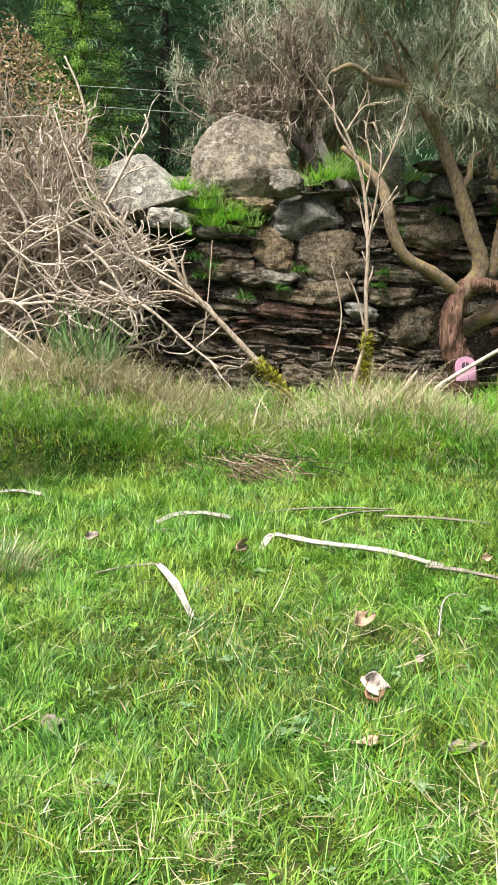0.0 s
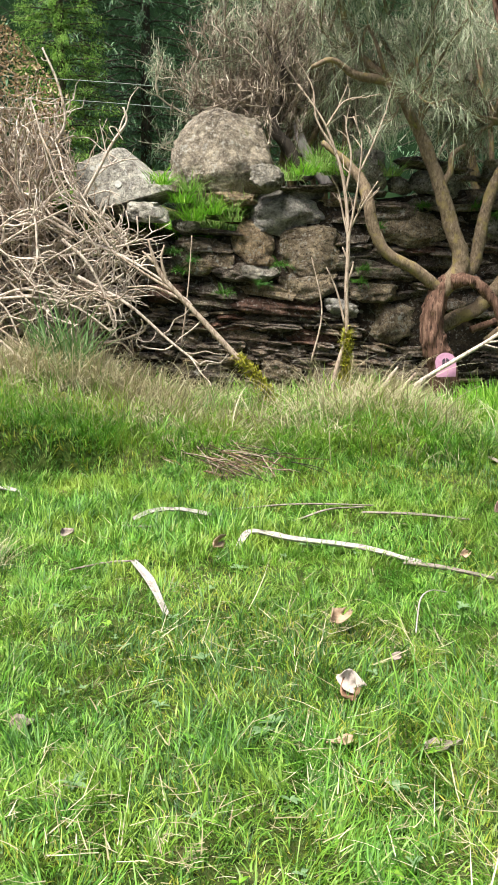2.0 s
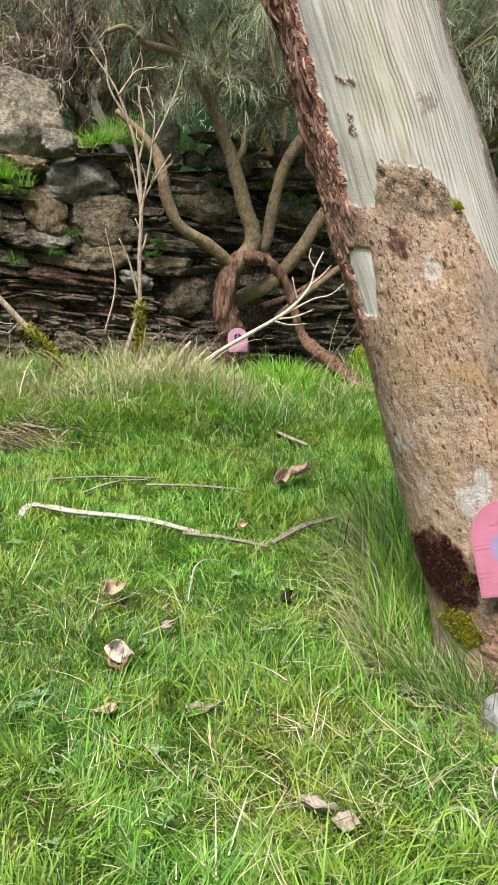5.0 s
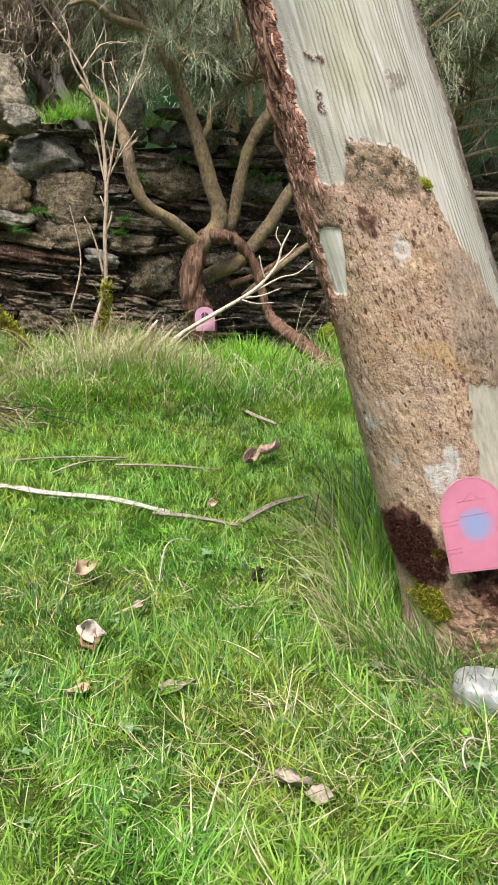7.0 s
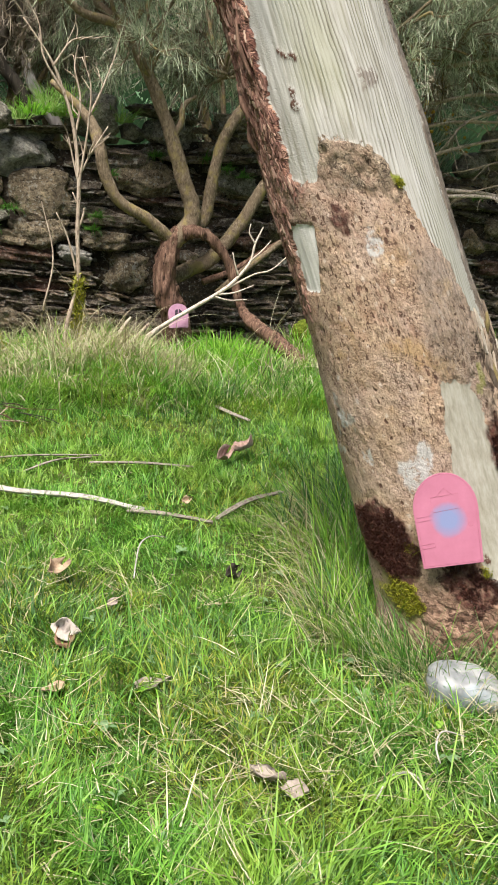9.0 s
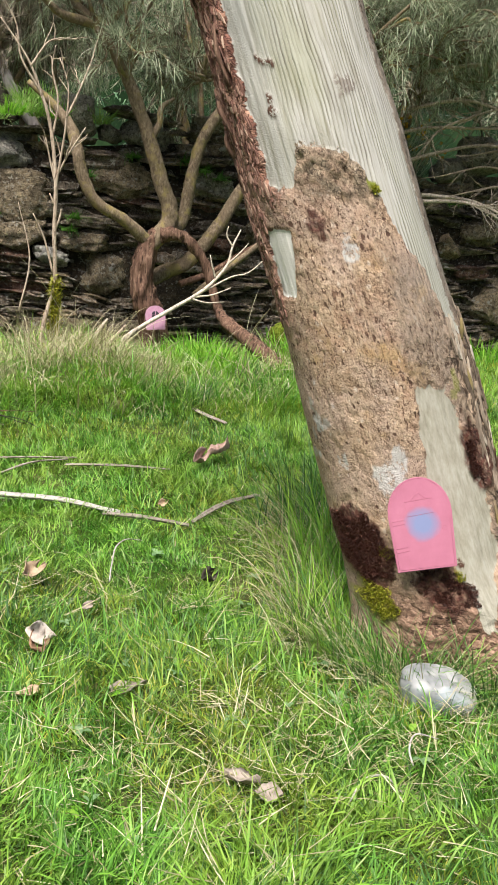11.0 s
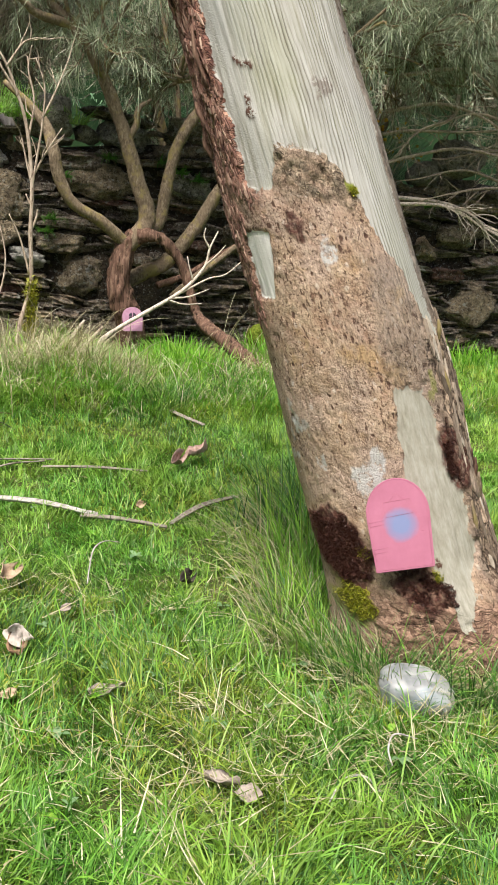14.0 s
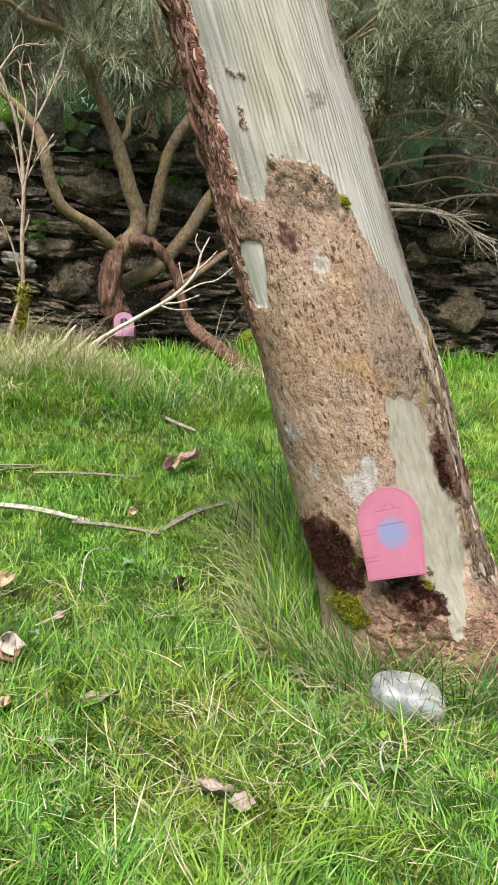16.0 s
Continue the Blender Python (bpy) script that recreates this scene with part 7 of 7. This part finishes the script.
# taller grass on the bank beside the mound
for k, (x, y) in enumerate([(1.55, 5.45), (1.72, 5.30), (1.90, 5.50), (2.08, 5.35), (2.28, 5.55), (2.45, 5.40), (1.62, 5.75), (1.85, 5.80), (2.15, 5.80), (2.6, 5.7), (2.75, 5.5), (1.45, 5.2), (2.9, 5.9), (2.4, 5.85)]):
    tuft("tall_grass", on_ground(x, y), 150, (0.10, 0.24), 1, 0.25, (GRASS, LUSH, GRASS_DARK)[k % 3], "tall green grass on the bank below the broom tree", 900 + k, (0.0035, 0.007), (0.3, 1.8), 0.18)
# strap leaves under the dead shrub
tuft("strap_leaf_clump", on_ground(-1.14, 6.28), 120, (0.36, 0.66), 3.0, 0.05, BLUE_LEAF, "clump of upright blue-green strap leaves", 360, (0.012, 0.02), (0.0, 1.5), 0.20, 0.0, category="plant")
tuft("strap_leaf_clump", on_ground(-1.75, 6.35), 40, (0.22, 0.40), 1, 0.15, BLUE_LEAF, "clump of blue-green strap leaves", 361, (0.010, 0.018), (0.1, 0.8), 0.10, category="plant")
# straw mounds hanging over the bank
for k, (x, y) in enumerate([(0.75, 6.1), (1.0, 6.15), (1.15, 6.0), (0.9, 5.95), (1.25, 6.1), (-0.35, 6.4), (-0.7, 6.5), (-1.1, 6.3), (-1.5, 6.3), (-0.1, 6.35), (2.45, 6.0), (2.2, 5.75), (-1.9, 6.3), (-0.2, 6.1), (-1.2, 5.5), (-0.8, 5.35), (-0.4, 5.3), (-0.05, 5.35), (0.3, 5.25), (0.65, 5.35), (0.95, 5.4), (1.25, 5.3), (0.45, 5.7), (-0.6, 5.8), (-1.5, 5.7), (-1.3, 6.1), (-1.7, 6.0), (-0.9, 6.15), (-0.5, 6.2), (-2.0, 6.1), (2.55, 6.25)]):
    tuft("straw_tussock", on_ground(x, y), 130 if y > 5.9 else 45, (0.14, 0.34) if y > 5.9 else (0.10, 0.24), 0.9, 0.85, STRAW, "tussock of bleached straw grass drooping over the bank", 380 + k, (0.0035, 0.007), (0.6, 1.9), 0.16, -0.8 if k % 3 else None)
    tuft("grass_tussock", on_ground(x + 0.1, y - 0.1), 90, (0.08, 0.20), 0.9, 0.5, GRASS, "tussock of long green grass on the bank", 420 + k, (0.0035, 0.007), (0.6, 1.9), 0.18, -1.2)
# the mound of long grass before the broom trunk
for k, (x, y) in enumerate([(0.55, 5.75), (0.72, 5.62), (0.88, 5.72), (1.02, 5.60), (1.12, 5.78), (1.26, 5.68), (1.38, 5.88), (0.95, 5.90), (0.70, 5.88)]):
    tuft("straw_tussock", on_ground(x, y), 170, (0.16, 0.36), 1.0, 0.45, STRAW, "tussock of bleached straw grass falling off a mound", 820 + k, (0.0025, 0.005), (1.0, 2.5), 0.15, -0.5 if k % 2 else None, segs=5)
    tuft("grass_tussock", on_ground(x + 0.05, y - 0.06), 170, (0.10, 0.24), 1.0, 0.5, GRASS, "tussock of fine green grass on a mound", 840 + k, (0.0025, 0.005), (0.8, 2.2), 0.17, -1.4 if k % 2 else None)
# dry grass under the dead shrub
for k in range(26):
    x, y = -0.45 - 0.062 * k, 5.95 + 0.09 * ((k * 7) % 5)
    tuft("straw_tussock", on_ground(x, y), 130, (0.16, 0.42), 1.0, 0.5, STRAW, "dry pale grass standing below the dead shrub", 860 + k, (0.0025, 0.006), (0.3, 2.2), 0.14, None if k % 2 else -1.2)
# long blades and flat litter that break up the lawn
sward("long_grass", 8000, 1.0, 4.6, GRASS, "long bent blades standing over the lawn", (0.07, 0.14), (0.003, 0.0055), 4, 93, lambda x, y: 0.15 + smooth(0.42, 0.66, fbm(xyz(x * 1.7 + 4, y * 1.7), 75, 3)), 0.45, 2.0)
sward("fine_grass", 24000, 1.0, 3.2, GRASS_DARK, "fine thin blades low in the lawn", (0.03, 0.09), (0.0012, 0.0026), 2, 94, None, 0.7, 1.4)
sward("straw_litter", 5200, 1.0, 3.6, STRAW, "flat bleached straw lying in the lawn", (0.05, 0.13), (0.002, 0.004), 3, 95, lambda x, y: (0.12 + smooth(0.46, 0.64, fbm(xyz(x * 2.4 + 9, y * 2.4), 76, 3))) * smooth(3.0, 2.3, y + 0.25 * (x - 0.4)), 1.25, 0.5, clump=0.10, lying=True)
# grass that hides the foot of the gum trunk
for k, (x, y) in enumerate([(1.10, 2.02), (1.14, 1.88), (1.22, 1.76), (1.33, 1.68), (1.45, 1.64), (1.08, 2.2), (1.18, 1.82)]):
    tuft("grass_tussock", on_ground(x, y), 230, (0.08, 0.24), 1, 0.3, GRASS_DARK if k % 2 else GRASS, "long green grass at the foot of the gum trunk", 620 + k, (0.002, 0.004), (0.3, 1.6), 0.09)
    tuft("dry_tussock", on_ground(x - 0.03, y - 0.03), 70, (0.08, 0.22), 1, 0.5, STRAW, "dry grass at the foot of the gum trunk", 640 + k, (0.002, 0.004), (0.3, 1.6), 0.10)
# arching tussocks that fall over one another on the bank
_rng = np.random.default_rng(92)
for k in range(64):
    x, y = _rng.uniform(-2.3, 1.35), _rng.uniform(5.1, 6.75)
    straw = _rng.uniform() < 0.22 + 0.35 * float(smooth(0.2, -0.9, x)) + 0.25 * (y - 5.9)
    tuft("straw_tussock" if straw else "grass_tussock", on_ground(x, y), 100, (0.12, 0.34) if straw else (0.08, 0.24), 1.0, 0.5, STRAW if straw else (GRASS if k % 3 else LUSH),
         "arching tussock of bleached straw grass on the bank" if straw else "arching tussock of green grass on the bank", 700 + k, (0.0035, 0.007), (0.9, 2.5), 0.10, segs=4)
# pale tussock at the lawn's side
tuft("dry_tussock", on_ground(-0.92, 3.15), 260, (0.07, 0.20), 1, 0.35, STRAW, "dry tussock in the lawn", 455, (0.002, 0.004), (0.3, 1.4), 0.14)
tuft("grass_tussock", on_ground(-0.94, 3.08), 260, (0.07, 0.20), 1, 0.3, GRASS_DARK, "dark green tussock in the lawn", 456, (0.002, 0.004), (0.3, 1.4), 0.18)
# grass growing on the wall
for k, (x, z) in enumerate([(-0.28, 1.50), (-0.20, 1.62), (-0.12, 1.42), (-0.38, 1.64), (0.02, 1.50), (0.08, 1.62), (0.60, 1.86), (0.72, 1.90), (0.85, 1.88), (0.95, 1.86), (1.28, 1.86), (0.5, 1.84), (-0.55, 1.78), (-0.3, 1.74), (0.72, 2.0), (2.42, 1.92), (0.88, 1.98), (-0.40, 1.52), (-0.15, 1.55), (0.0, 1.58), (-0.33, 1.58)]):
    tuft("wall_grass", (x, 7.50 + 0.10 * (k % 3), z), 110, (0.07, 0.22), 1, 0.45, WALL_GRASS if k % 3 else LUSH, "bright green grass tuft growing on the wall", 470 + k, (0.005, 0.011), (0.3, 1.6), 0.09, segs=3)


def rosette(place, count, size, seed, mat, label, up=0.9, name="fern"):
    """A small plant of divided or broad leaves growing out of a joint or the lawn."""
    rng = np.random.default_rng(seed)
    plant = empty(name, place, label, "plant")
    h = Heap()
    for k in range(count):
        a = rng.uniform(0, 6.283)
        L = size * rng.uniform(0.6, 1.2)
        d = np.array([math.cos(a), math.sin(a), 0])
        s = np.array([-math.sin(a), math.cos(a), 0])
        w = L * rng.uniform(0.14, 0.22)
        v = []
        for t in np.linspace(0, 1, 5):
            mid = d * L * t * 0.9 + np.array([0, 0, up * L * (t - 0.75 * t * t)])
            ww = w * math.sin(math.pi * (0.1 + 0.86 * t))
            v += [mid - s * ww + np.array([0, 0, 0.15 * ww]), mid, mid + s * ww + np.array([0, 0, 0.15 * ww])]
        f = []
        for i in range(4):
            f += [(i * 3, i * 3 + 1, i * 3 + 4, i * 3 + 3), (i * 3 + 1, i * 3 + 2, i * 3 + 5, i * 3 + 4)]
        h.add((np.array(v), f))
    tagged(part("foliage", h.get(), mat, plant), kind="stuff")
    return plant


for k, (x, z) in enumerate([(-0.30, 1.18), (-0.40, 1.10), (-0.05, 0.93), (0.26, 1.00), (1.10, 1.12), (1.05, 1.02), (1.2, 1.45), (0.42, 1.15), (2.15, 1.55), (2.3, 1.5), (2.0, 1.62), (1.55, 1.62), (-0.45, 1.25), (4.5, 1.45)]):
    tuft("fern", (x, 7.53, z), 70, (0.05, 0.13), 1.2, 0.7, FERN if k % 3 else HERB, "small green fern growing from a joint of the wall", 520 + k, (0.006, 0.012), (0.6, 2.2), 0.05, -1.57, segs=4, category="plant")
for k, (x, y) in enumerate([(0.12, 2.0), (0.36, 1.72), (0.62, 1.95), (-0.3, 1.75), (-0.15, 2.1), (0.4, 2.3), (0.05, 3.2), (0.22, 3.3), (-0.28, 2.45), (0.7, 1.7), (-0.05, 2.9), (-0.4, 2.2), (0.95, 1.75), (0.5, 2.0), (1.0, 2.5), (0.75, 2.75), (0.3, 3.5)]):
    rosette(on_ground(x, y, 0.020), 6, 0.028 if k % 3 else 0.04, 560 + k, DOCK, "broad-leaved weed growing flat in the lawn", 0.5, "lawn_weed")
_rng = np.random.default_rng(91)
for k in range(70):
    y = _rng.uniform(1.25, 3.6)
    rosette(on_ground(_rng.uniform(-0.1 - 0.28 * y, 0.15 + 0.6 * y), y, 0.018), 5, _rng.uniform(0.018, 0.034), 600 + k, DOCK if k % 3 else LUSH, "small broad-leaved weed growing in the lawn", 0.6, "lawn_weed")
